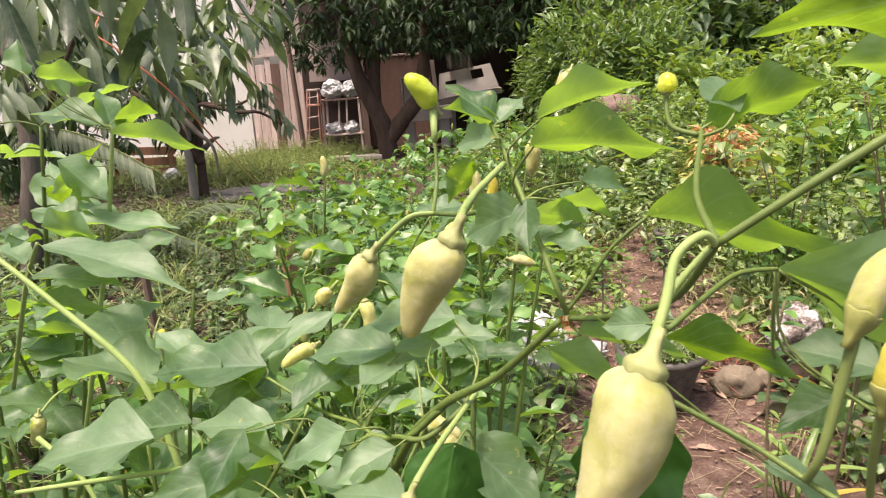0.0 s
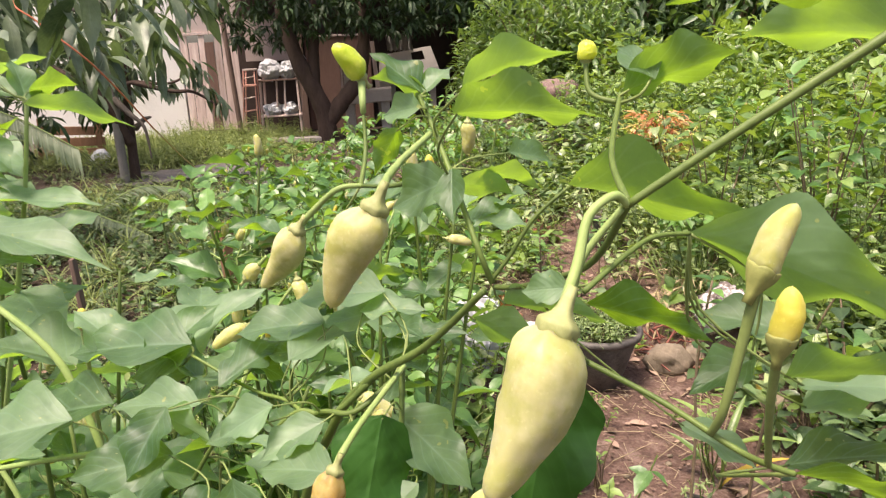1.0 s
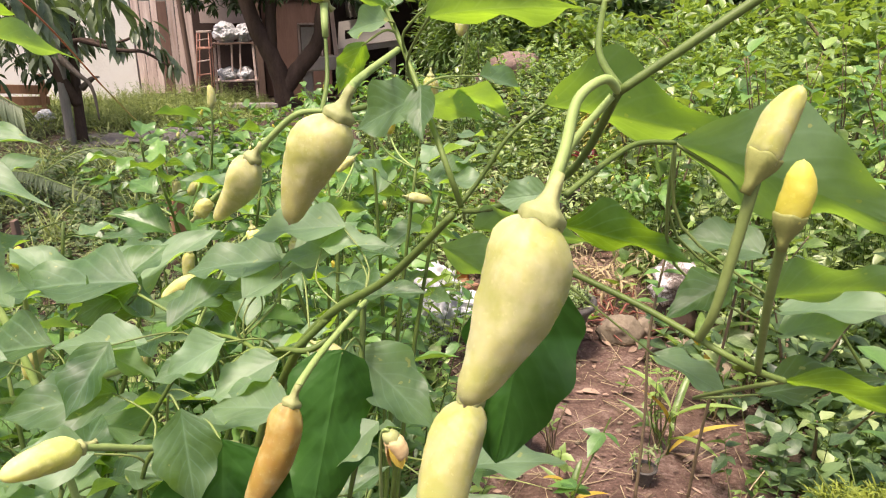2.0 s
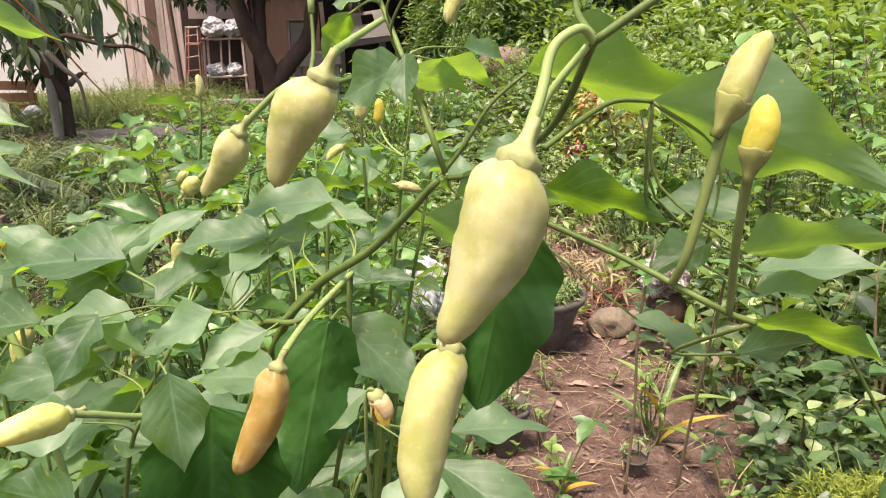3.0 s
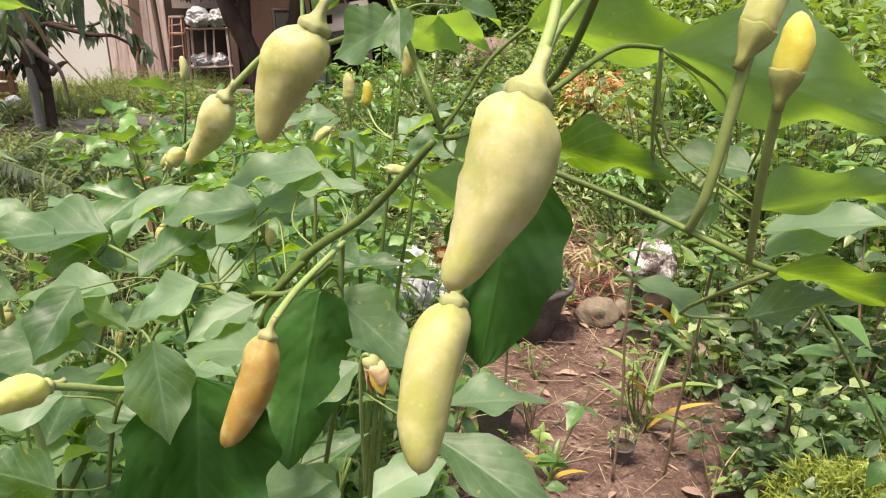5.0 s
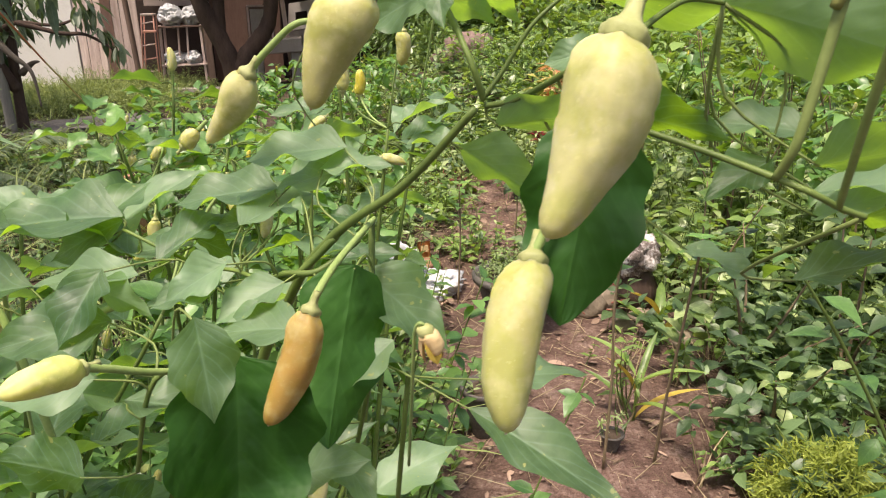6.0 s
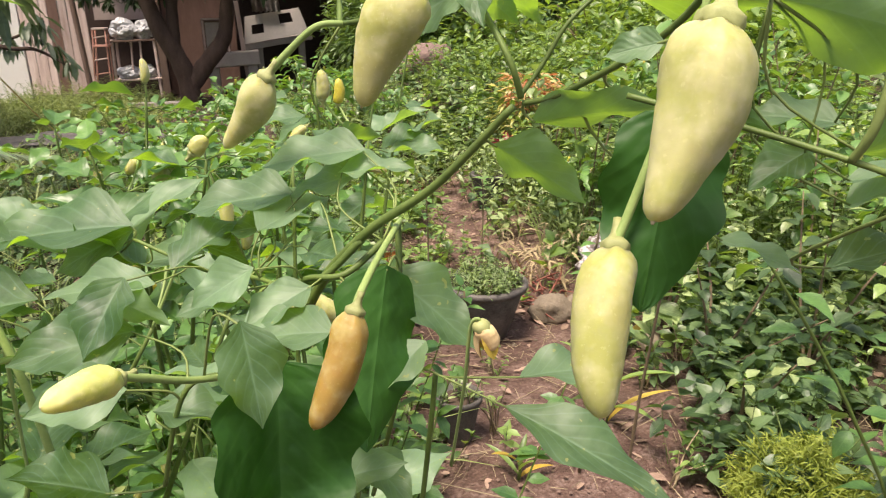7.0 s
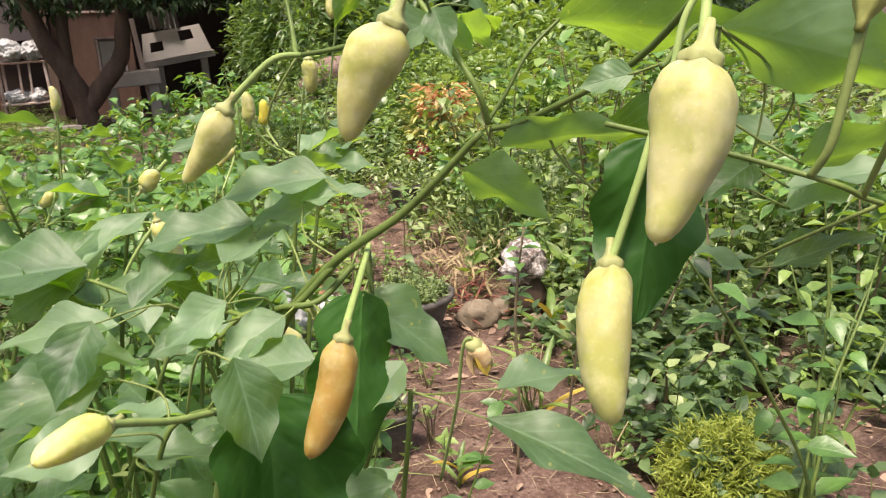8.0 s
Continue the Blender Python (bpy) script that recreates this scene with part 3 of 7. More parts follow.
def junk():
    bench = thing("concrete_bench", "low grey concrete slab on block legs", "bench", (-0.25, 12.35, 0))
    part("slab", board_mesh((0.85, 0.5, 0.22), pose(-0.2, 12.35, 0.62, 0, -3, 0), 0.015), CONCRETE, bench, "", False)
    for x in (-0.5, 0.1):
        part("leg", board_mesh((0.16, 0.4, 0.55), pose(x, 12.38, 0.26), 0.012), CONCRETE, bench, "", False)
    cab = thing("cabinet", "old grey cabinet with a pale frame and a blank door", "cabinet", (-0.4, 12.42, 0.73))
    part("body", board_mesh((0.42, 0.3, 0.5), pose(-0.42, 12.42, 0.98)), DARKWOOD, cab, "", False)
    part("door", board_mesh((0.30, 0.02, 0.38), pose(-0.42, 12.255, 1.00)), CONCRETE, cab, "dull grey door", False)
    for x in (-0.60, -0.24):
        part("frame", board_mesh((0.03, 0.03, 0.48), pose(x, 12.25, 0.98)), PLANK, cab, "", False)
    part("frame", board_mesh((0.40, 0.03, 0.03), pose(-0.42, 12.25, 1.24)), PLANK, cab, "", False)
    pl = part("leaning_board", board_mesh((0.07, 0.04, 1.3), pose(-0.02, 12.42, 0.86, 0, -4, 0)), PLANK, None, "pale upright board leaning on the clutter", False)
    tagged(pl, "", "board")
    ap = thing("scrap_panel", "pale discarded sheet-metal panel with two square holes", "scrap metal", (0.6, 12.5, 0.75))
    bm = bmesh.new()
    corners = [Vector(q) for q in ((0.01, 12.5, 0.84), (1.07, 12.5, 1.00), (0.93, 12.55, 1.40), (0.05, 12.55, 1.27))]
    us, vs = (0, 0.12, 0.32, 0.60, 0.82, 1), (0, 0.30, 0.52, 0.64, 0.88, 1)
    grid = [[bm.verts.new(corners[0].lerp(corners[1], u).lerp(corners[3].lerp(corners[2], u), v)) for v in vs] for u in us]
    for i in range(5):
        for j in range(5):
            if (i, j) not in ((1, 1), (1, 2), (3, 2), (3, 3)):
                bm.faces.new((grid[i][j], grid[i + 1][j], grid[i + 1][j + 1], grid[i][j + 1]))
    made = bmesh.ops.extrude_face_region(bm, geom=list(bm.faces))
    bmesh.ops.translate(bm, verts=[e for e in made["geom"] if isinstance(e, bmesh.types.BMVert)], vec=(0, 0.025, 0))
    bmesh.ops.recalc_face_normals(bm, faces=list(bm.faces))
    part("sheet", bm, PAINTED, ap, "", False)
    part("base", board_mesh((1.15, 0.35, 0.10), pose(0.55, 12.70, 0.86, 0, -8, 0), 0.01), CONCRETE, ap, "", False)
    part("leg", board_mesh((0.10, 0.3, 0.82), pose(0.25, 12.75, 0.40), 0.01), CONCRETE, ap, "", False)
    part("leg", board_mesh((0.10, 0.3, 0.90), pose(0.95, 12.75, 0.46), 0.01), CONCRETE, ap, "", False)
    sheet = bmesh.new()
    rows = [[sheet.verts.new((0.16 + 0.44 * i / 30 + 0.03 * (1 - j), 12.46 + 0.16 * j, 1.34 + 0.28 * j + 0.014 * math.sin(i * 1.25))) for i in range(31)] for j in range(2)]
    for i in range(30):
        sheet.faces.new((rows[0][i], rows[0][i + 1], rows[1][i + 1], rows[1][i]))
    bmesh.ops.solidify(sheet, geom=list(sheet.faces), thickness=0.004)
    tagged(part("roofing_offcut", sheet, TIN, None, "bent offcut of pale corrugated sheet"), "", "sheet metal")
    step = part("stepping_slab", board_mesh((0.75, 0.6, 0.07), pose(-1.35, 11.3, 0.06, -4, 2, 12), 0.01), CONCRETE, None, "flat grey concrete slab lying on the ground", False)
    tagged(step, "", "slab")
    crate = thing("wooden_crate", "broken brown wooden crate", "crate", (-4.5, 10.6, 0))
    for k in range(3):
        part("slat", board_mesh((0.9, 0.03, 0.12), pose(-4.4, 10.5, 0.10 + 0.16 * k, 0, 1.5 * k, 8)), TIMBER, crate, "", False)
    for x in (-4.8, -4.02):
        part("post", board_mesh((0.07, 0.07, 0.62), pose(x, 10.55, 0.3, 0, 1, 8)), TIMBER, crate, "", False)
    tagged(part("plastic_bag", lump((-3.85, 10.0, 0.08), (0.10, 0.09, 0.08), 5, 0.5, 5, 0.0, 0.5), PLASTIC, None, "crumpled white plastic bag on the ground"), "", "bag")


junk()


# ---- trees ----
def whorls(centres, n, length, width, droop, spread=1.0):
    """Rings of long drooping leaves at twig ends."""
    c = np.repeat(np.asarray(centres, float), n, axis=0)
    k = len(c)
    az = rng.uniform(0, 6.283, k)
    el = rng.normal(droop, 0.35, k)
    way = np.stack([np.cos(az) * np.cos(el), np.sin(az) * np.cos(el), np.sin(el)], 1)
    face = np.stack([-np.cos(az) * np.sin(el), -np.sin(az) * np.sin(el), np.cos(el)], 1) + rng.normal(0, 0.25, (k, 3))
    ln = rng.uniform(0.7, 1.15, k) * length
    base = c + rng.normal(0, 0.03, (k, 3)) * spread
    return blades(base, way, face, ln, ln * width * rng.uniform(0.85, 1.15, k), 0.25, rng.uniform(0.1, 0.4, k), 4, 2, lance)


def mango_tree():
    tree = thing("mango_tree", "young mango tree with forked grey trunk and long drooping leaves", "tree", (-2.85, 8.2, 0))
    # lit left side and dark right side are given by pale and dark bark colours
    part("trunk", tube_mesh([(-2.90, 8.15, -0.1), (-2.89, 8.13, 0.6), (-2.87, 8.1, 1.15), (-2.95, 8.0, 2.2), (-3.0, 7.8, 3.2)], 0.052, 0.036, 10, 6, 0.15), BARK_GREY, tree)
    part("trunk", tube_mesh([(-2.82, 8.25, -0.1), (-2.80, 8.25, 0.55), (-2.75, 8.2, 1.05), (-2.65, 8.1, 1.9), (-2.4, 7.8, 2.9)], 0.056, 0.040, 10, 6, 0.15), BARK_DARK, tree)
    part("trunk", tube_mesh([(-2.80, 8.22, 0.45), (-2.92, 8.1, 0.80), (-3.08, 8.0, 1.18), (-3.20, 7.9, 1.64), (-3.25, 7.8, 2.2)], 0.055, 0.045, 10, 6, 0.2), BARK_DARK, tree)
    limbs = [
        [(-2.80, 8.1, 1.05), (-2.6, 8.0, 1.12), (-2.2, 7.95, 1.10), (-1.85, 7.9, 1.26)],
        [(-2.6, 8.0, 1.12), (-2.2, 7.9, 1.02), (-1.95, 7.85, 1.0), (-1.7, 7.8, 0.85)],
        [(-2.95, 8.0, 0.95), (-3.5, 8.3, 1.3), (-4.2, 8.8, 1.6), (-4.9, 9.0, 2.0)],
        [(-3.1, 7.9, 2.6), (-2.6, 6.4, 2.3), (-2.0, 4.6, 2.1), (-1.4, 3.2, 1.95), (-1.0, 2.6, 1.75)],
        [(-2.0, 4.6, 2.1), (-1.7, 4.2, 1.75), (-1.5, 3.9, 1.6)],
        [(-2.5, 7.8, 2.9), (-1.9, 7.2, 2.6), (-1.5, 6.6, 2.1)],
        [(-2.72, 8.2, 0.62), (-2.58, 8.12, 0.72), (-2.50, 8.1, 0.74)],
        [(-2.85, 8.05, 0.95), (-2.70, 8.0, 0.80), (-2.56, 8.0, 0.64), (-2.53, 8.0, 0.30)],
    ]
    for k, p in enumerate(limbs):
        part("limb", tube_mesh(p, 0.030 if k < 3 else 0.04, 0.008, 7, 6, 0.2), BARK_DARK if k < 3 else BARK, tree)
    near = np.stack([rng.uniform(-1.6, -0.62, 28), rng.uniform(2.4, 3.3, 28), rng.uniform(1.36, 1.75, 28)], 1)
    mid = np.stack([rng.uniform(-2.9, -1.35, 52), rng.uniform(3.8, 6.2, 52), rng.uniform(1.45, 2.1, 52)], 1)
    far = np.stack([rng.uniform(-4.6, -1.7, 90), rng.uniform(6.3, 9.6, 90), rng.uniform(1.6, 3.0, 90)], 1)
    shade = np.stack([rng.uniform(-5.4, -2.75, 80), rng.uniform(8.2, 9.8, 80), rng.uniform(0.95, 2.3, 80)], 1)
    side = np.array([(-1.85, 7.9, 1.26), (-2.0, 7.9, 1.2), (-1.7, 7.8, 0.9), (-2.2, 7.95, 1.12), (-1.8, 7.85, 1.05), (-3.3, 8.0, 1.15), (-3.05, 7.95, 1.05), (-3.2, 7.9, 1.2), (-3.6, 7.6, 1.35), (-3.9, 7.2, 1.5), (-2.95, 7.9, 1.0), (-1.95, 7.85, 1.3), (-3.0, 8.1, 1.15), (-2.85, 8.1, 1.2), (-3.1, 8.2, 1.35), (-2.7, 8.15, 1.3), (-2.6, 8.1, 1.25), (-3.2, 8.1, 1.5)])
    close = np.array([(-0.72, 1.32, 1.56), (-0.60, 1.30, 1.53), (-0.50, 1.34, 1.52), (-0.80, 1.40, 1.55), (-0.44, 1.45, 1.54)])
    part("limb", tube_mesh([(-1.0, 2.6, 1.75), (-0.95, 1.9, 1.68), (-0.78, 1.5, 1.60), (-0.60, 1.32, 1.54), (-0.44, 1.42, 1.53)], 0.010, 0.004, 7, 6, 0.2), BARK_GREY, tree)
    part("limb", tube_mesh([(-0.78, 1.5, 1.60), (-0.66, 1.45, 1.50), (-0.56, 1.4, 1.47)], 0.006, 0.003, 7, 6, 0.2), BARK_GREY, tree)
    v, f, u = whorls(close, 5, 0.16, 0.27, -1.15)
    foliage("crown", [(v, f, u, 0)], [MANGO], tree)
    # rear mango crown takes the darker leaf colour in place of canopy shade
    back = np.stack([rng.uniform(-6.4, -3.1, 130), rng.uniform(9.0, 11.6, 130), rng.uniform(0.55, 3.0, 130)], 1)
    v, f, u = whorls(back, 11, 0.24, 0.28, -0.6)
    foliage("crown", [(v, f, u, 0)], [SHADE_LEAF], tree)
    for nm, c, n, ln, dr in (("crown", near, 7, 0.19, -0.75), ("crown", mid, 8, 0.20, -0.7), ("crown", far, 9, 0.22, -0.6), ("crown", side, 8, 0.24, -0.95), ("crown", shade, 11, 0.25, -0.6)):
        v, f, u = whorls(c, n, ln, 0.26, dr)
        foliage(nm, [(v, f, u, 0)], [MANGO], tree)


mango_tree()


def garden_tree():
    tree = thing("garden_tree", "leaning brown trunk with dark hanging leaves beside the frond", "tree", (-3.05, 5.0, 0))
    part("trunk", tube_mesh([(-3.08, 5.0, -0.1), (-3.0, 5.0, 0.35), (-2.88, 5.0, 1.0), (-2.95, 5.1, 1.8), (-3.1, 5.2, 2.8)], 0.085, 0.05, 11, 6, 0.3), BARK, tree)
    part("limb", tube_mesh([(-2.88, 5.0, 1.05), (-2.65, 4.95, 1.3), (-2.35, 4.9, 1.75)], 0.035, 0.012, 8, 6, 0.2), BARK_DARK, tree)
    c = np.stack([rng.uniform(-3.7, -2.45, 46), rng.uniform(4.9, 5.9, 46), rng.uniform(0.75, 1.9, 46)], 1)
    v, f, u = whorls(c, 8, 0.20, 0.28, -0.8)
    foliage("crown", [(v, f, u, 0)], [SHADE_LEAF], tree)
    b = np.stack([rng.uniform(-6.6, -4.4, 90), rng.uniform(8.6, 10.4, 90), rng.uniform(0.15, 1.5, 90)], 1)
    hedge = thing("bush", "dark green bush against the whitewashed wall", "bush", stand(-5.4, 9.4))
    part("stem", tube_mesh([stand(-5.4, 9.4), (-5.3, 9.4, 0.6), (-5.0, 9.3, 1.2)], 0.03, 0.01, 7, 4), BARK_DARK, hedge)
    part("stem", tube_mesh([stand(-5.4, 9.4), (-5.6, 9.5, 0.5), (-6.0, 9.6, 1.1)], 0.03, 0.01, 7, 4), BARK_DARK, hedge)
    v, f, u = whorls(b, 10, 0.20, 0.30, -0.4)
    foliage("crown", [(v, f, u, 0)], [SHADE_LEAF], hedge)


def shade_tree():
    tree = thing("shade_tree", "old dark-leaved tree with leaning forked trunk before the shed", "tree", (-0.85, 11.6, 0))
    part("trunk", tube_mesh([(-0.84, 11.6, -0.15), (-0.88, 11.6, 0.35), (-0.98, 11.6, 0.7), (-1.25, 11.6, 1.3), (-1.45, 11.7, 2.2), (-1.4, 11.7, 3.2)], 0.17, 0.09, 11, 6, 0.2), BARK_DARK, tree)
    part("trunk", tube_mesh([(-0.86, 11.6, 0.25), (-0.62, 11.6, 0.55), (-0.30, 11.55, 0.95), (-0.2, 11.5, 1.4), (-0.1, 11.5, 2.2), (0.2, 11.4, 3.2)], 0.14, 0.08, 11, 6, 0.2), BARK_DARK, tree)
    part("trunk", tube_mesh([(-1.0, 11.6, 0.75), (-0.98, 11.62, 1.4), (-0.9, 11.65, 2.2), (-0.8, 11.6, 3.0)], 0.10, 0.06, 9, 6, 0.2), BARK_DARK, tree)
    ends = [(-2.4, 11.2, 2.3), (-1.6, 10.6, 2.5), (-0.4, 10.4, 2.5), (0.8, 10.8, 2.4), (1.6, 11.4, 2.5), (-2.2, 12.0, 2.0), (0.3, 12.0, 2.6)]
    for k, e in enumerate(ends):
        s = Vector((-1.4, 11.7, 2.5)) if e[0] < -0.6 else Vector((0.0, 11.45, 2.5))
        part("limb", tube_mesh([s, s.lerp(Vector(e), 0.5) + Vector((0, 0, 0.25)), e], 0.05, 0.015, 7, 5, 0.2), BARK_DARK, tree)
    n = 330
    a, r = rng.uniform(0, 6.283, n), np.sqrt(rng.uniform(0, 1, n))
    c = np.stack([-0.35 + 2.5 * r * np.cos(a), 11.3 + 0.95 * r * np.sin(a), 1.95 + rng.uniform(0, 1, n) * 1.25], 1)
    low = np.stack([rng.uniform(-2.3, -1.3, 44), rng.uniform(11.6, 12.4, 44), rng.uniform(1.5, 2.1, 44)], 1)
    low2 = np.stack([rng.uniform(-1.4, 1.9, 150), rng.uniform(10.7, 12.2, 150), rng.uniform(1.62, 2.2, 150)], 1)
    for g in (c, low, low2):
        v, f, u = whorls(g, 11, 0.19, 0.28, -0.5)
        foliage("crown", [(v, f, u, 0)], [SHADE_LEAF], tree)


shade_tree()
garden_tree()


# ---- loose growth ----
def weed_pieces(pts, tall, per, leaf, ratio, lean=0.25, rise=0.35, shape=profile, along=3, stalk=0.002, droop=0.25):
    """Small upright weeds: a stalk each, leaves spiralling up it."""
    pts = np.asarray(pts, float)
    n = len(pts)
    h = rng.uniform(tall[0], tall[1], n)
    top = pts + np.stack([rng.normal(0, lean, n) * h, rng.normal(0, lean, n) * h, h], 1)
    s = rng.uniform(0.25, 1.0, (n, per))
    base = pts[:, None] + (top - pts)[:, None] * s[..., None]
    az = rng.uniform(0, 6.283, (n, 1)) + np.arange(per)[None] * 2.4 + rng.normal(0, 0.3, (n, per))
    el = rng.normal(rise, 0.4, (n, per))
    way = np.stack([np.cos(az) * np.cos(el), np.sin(az) * np.cos(el), np.sin(el)], -1)
    face = np.stack([-np.cos(az) * np.sin(el), -np.sin(az) * np.sin(el), np.cos(el)], -1) + rng.normal(0, 0.3, (n, per, 3))
    ln = (leaf[0] + (leaf[1] - leaf[0]) * rng.uniform(0, 1, (n, per)) ** 1.2) * (1.15 - 0.5 * s)
    blade = blades(base.reshape(-1, 3), way.reshape(-1, 3), face.reshape(-1, 3), ln.ravel(), ln.ravel() * ratio, 0.13, droop, along, 2, shape)
    return blade, sticks(pts - np.array([0, 0, 0.02]), top, stalk, stalk * 0.5)


def spread_points(n, x, y, clump=2.2, floor=0.35, path=True):
    px, py = rng.uniform(*x, n * 3), rng.uniform(*y, n * 3)
    k = np.array([noise.noise(Vector((a * clump, b * clump, 5.0))) for a, b in zip(px, py)]) * 0.7 + 0.5
    keep = rng.uniform(0, 1, n * 3) < np.maximum(k, floor * 0.3)
    if path:
        keep &= rng.uniform(0, 1, n * 3) > bare(px, py) * 0.94
        keep &= np.hypot(px - 0.84, py - 2.50) > 0.30
    px, py = px[keep][:n], py[keep][:n]
    return np.stack([px, py, height_at(px, py)], 1)


def weed_field(name, label, pts, material, tall, per, leaf, ratio, category="weeds", stem=None, **more):
    b, s = weed_pieces(pts, tall, per, leaf, ratio, **more)
    return foliage(name, [(*b, 0), (*s, 1)], [material, stem or STEM], None, label, "stuff", category)


weed_field("low_weeds", "low broad-leaved green weeds covering the garden soil", spread_points(2600, (-0.6, 3.6), (1.5, 6.5)), WEED, (0.05, 0.22), 8, (0.025, 0.085), 0.52)
weed_field("low_weeds", "pale green weeds growing up the bank", spread_points(2100, (0.2, 6.0), (4.2, 10.0)), WEED_PALE, (0.06, 0.32), 8, (0.03, 0.15), 0.45)
weed_field("creepers", "dull olive creepers and litter on shaded ground", spread_points(2600, (-3.6, 0.1), (2.2, 7.6)), WEED_DULL, (0.04, 0.16), 8, (0.035, 0.075), 0.5)
weed_field("low_weeds", "fresh green weeds between the pepper plants", spread_points(600, (-0.7, 0.5), (1.8, 6.0)), WEED, (0.05, 0.20), 9, (0.035, 0.07), 0.5)
weed_field("low_weeds", "dark green undergrowth on the bank", spread_points(900, (1.0, 5.0), (1.2, 8.0)), WEED_DARK, (0.12, 0.40), 10, (0.035, 0.12), 0.55, along=4)
weed_field("creepers", "dark low creepers on the shaded ground", spread_points(1500, (-3.6, -0.5), (2.0, 7.0)), WEED_DARK, (0.05, 0.22), 8, (0.03, 0.09), 0.5)
weed_field("low_weeds", "sunlit grey-green weeds on the near bank", spread_points(480, (1.3, 4.2), (1.9, 4.8)), WEED_PALE, (0.18, 0.55), 11, (0.04, 0.11), 0.55, along=4)
weed_field("tall_weeds", "tall leafy weeds with thin stems", spread_points(420, (1.5, 5.5), (2.4, 8.0), 1.2), WEED, (0.35, 0.85), 16, (0.04, 0.14), 0.46, stalk=0.003)
weed_field("tall_weeds", "slender pale weeds along the path edge", spread_points(260, (-0.2, 2.4), (2.4, 5.0), 1.6), WEED_PALE, (0.25, 0.5), 12, (0.04, 0.08), 0.42, stalk=0.0025)


weed_field("low_weeds", "grey-green weeds and dry grass on the far ground", spread_points(1500, (-7.0, -1.4), (5.5, 10.5)), WEED_DULL, (0.03, 0.10), 8, (0.04, 0.09), 0.4)
weed_field("low_weeds", "pale green weeds on the upper bank", spread_points(1900, (3.4, 8.5), (2.0, 9.0)), WEED_PALE, (0.10, 0.40), 9, (0.04, 0.18), 0.46)
weed_field("low_weeds", "mixed green weeds beside the path", spread_points(560, (1.05, 3.2), (0.9, 2.8)), WEED_DARK, (0.06, 0.30), 9, (0.03, 0.11), 0.6, along=4)
weed_field("undergrowth", "leafy undergrowth below the pepper branches", spread_points(200, (-0.95, 0.16), (0.35, 1.7), 2.2, 0.35, False), LEAF_MID, (0.30, 0.80), 24, (0.05, 0.085), 0.55, stalk=0.003)
weed_field("undergrowth", "leafy undergrowth between the crop rows", spread_points(150, (-0.40, 0.22), (1.6, 3.8)), LEAF_MID, (0.25, 0.60), 22, (0.045, 0.075), 0.55, stalk=0.003)


weed_field("thin_stalks", "tall thin pale stalks among the pepper plants", spread_points(140, (-0.95, -0.08), (0.55, 1.7), 2.2, 0.35, False), GRASS, (0.55, 0.95), 4, (0.02, 0.05), 0.4, "stalks", PALE_STEM, stalk=0.0014)
weed_field("broad_weeds", "broad pale-leaved weeds scattered on the bank", spread_points(300, (1.2, 6.0), (2.0, 8.0)), WEED_PALE, (0.15, 0.45), 7, (0.09, 0.16), 0.6, along=5, stalk=0.003)
weed_field("broad_weeds", "broad green weeds among the crop and path edge", spread_points(200, (-0.3, 4.0), (2.0, 6.5)), WEED, (0.10, 0.35), 7, (0.08, 0.14), 0.62, along=5, stalk=0.003)


def tufts(label, n, x, y, ln, material):
    c = spread_points(n, x, y, 1.5)
    k = 16
    p = np.repeat(c, k, 0) + rng.normal(0, 0.03, (len(c) * k, 3)) * np.array([1, 1, 0])
    m = len(p)
    az, el = rng.uniform(0, 6.283, m), rng.uniform(0.7, 1.45, m)
    way = np.stack([np.cos(az) * np.cos(el), np.sin(az) * np.cos(el), np.sin(el)], 1)
    face = np.stack([-np.cos(az) * np.sin(el), -np.sin(az) * np.sin(el), np.cos(el)], 1)
    v, f, u = blades(p, way, face, rng.uniform(*ln, m), rng.uniform(0.005, 0.012, m), 0.2, rng.uniform(0.2, 0.8, m), 5, 1, lance)
    foliage("grass_tufts", [(v, f, u, 0)], [material], None, label, "stuff", "grass")


tufts("arching green grass tufts on the bank", 200, (0.8, 5.0), (2.2, 8.0), (0.15, 0.40), WEED_PALE)
tufts("feathery pale grass tufts on shaded ground", 130, (-3.2, -0.4), (2.4, 7.5), (0.12, 0.35), GRASS)
tufts("thin pale grass stalks under the pepper plants", 110, (-1.0, 0.15), (0.55, 2.2), (0.25, 0.55), GRASS)
tufts("pale sunlit grass tufts beside the path", 90, (1.15, 2.5), (2.7, 5.4), (0.10, 0.34), GRASS)
tufts("dry straw-coloured grass tufts along the path", 45, (0.2, 2.6), (2.3, 5.5), (0.05, 0.13), STRAW_BLADE)


def scatter(n, x, y):
    px, py = rng.uniform(*x, n), rng.uniform(*y, n)
    return np.stack([px, py, height_at(px, py)], 1)


weed_field("tall_weeds", "narrow-leaved pale weeds crowding the path's edge", scatter(70, (1.32, 1.85), (3.6, 4.9)), WEED_PALE, (0.18, 0.42), 14, (0.05, 0.11), 0.34, stalk=0.0025)
weed_field("tall_weeds", "sunlit pale weeds rising above the shrubs", scatter(110, (1.9, 3.4), (2.0, 3.4)), WEED_PALE, (0.35, 0.65), 11, (0.05, 0.12), 0.5, stalk=0.003)
weed_field("low_weeds", "small fresh weeds along the narrowing path", scatter(60, (0.70, 1.0), (3.3, 4.4)), WEED, (0.06, 0.24), 9, (0.03, 0.08), 0.42)
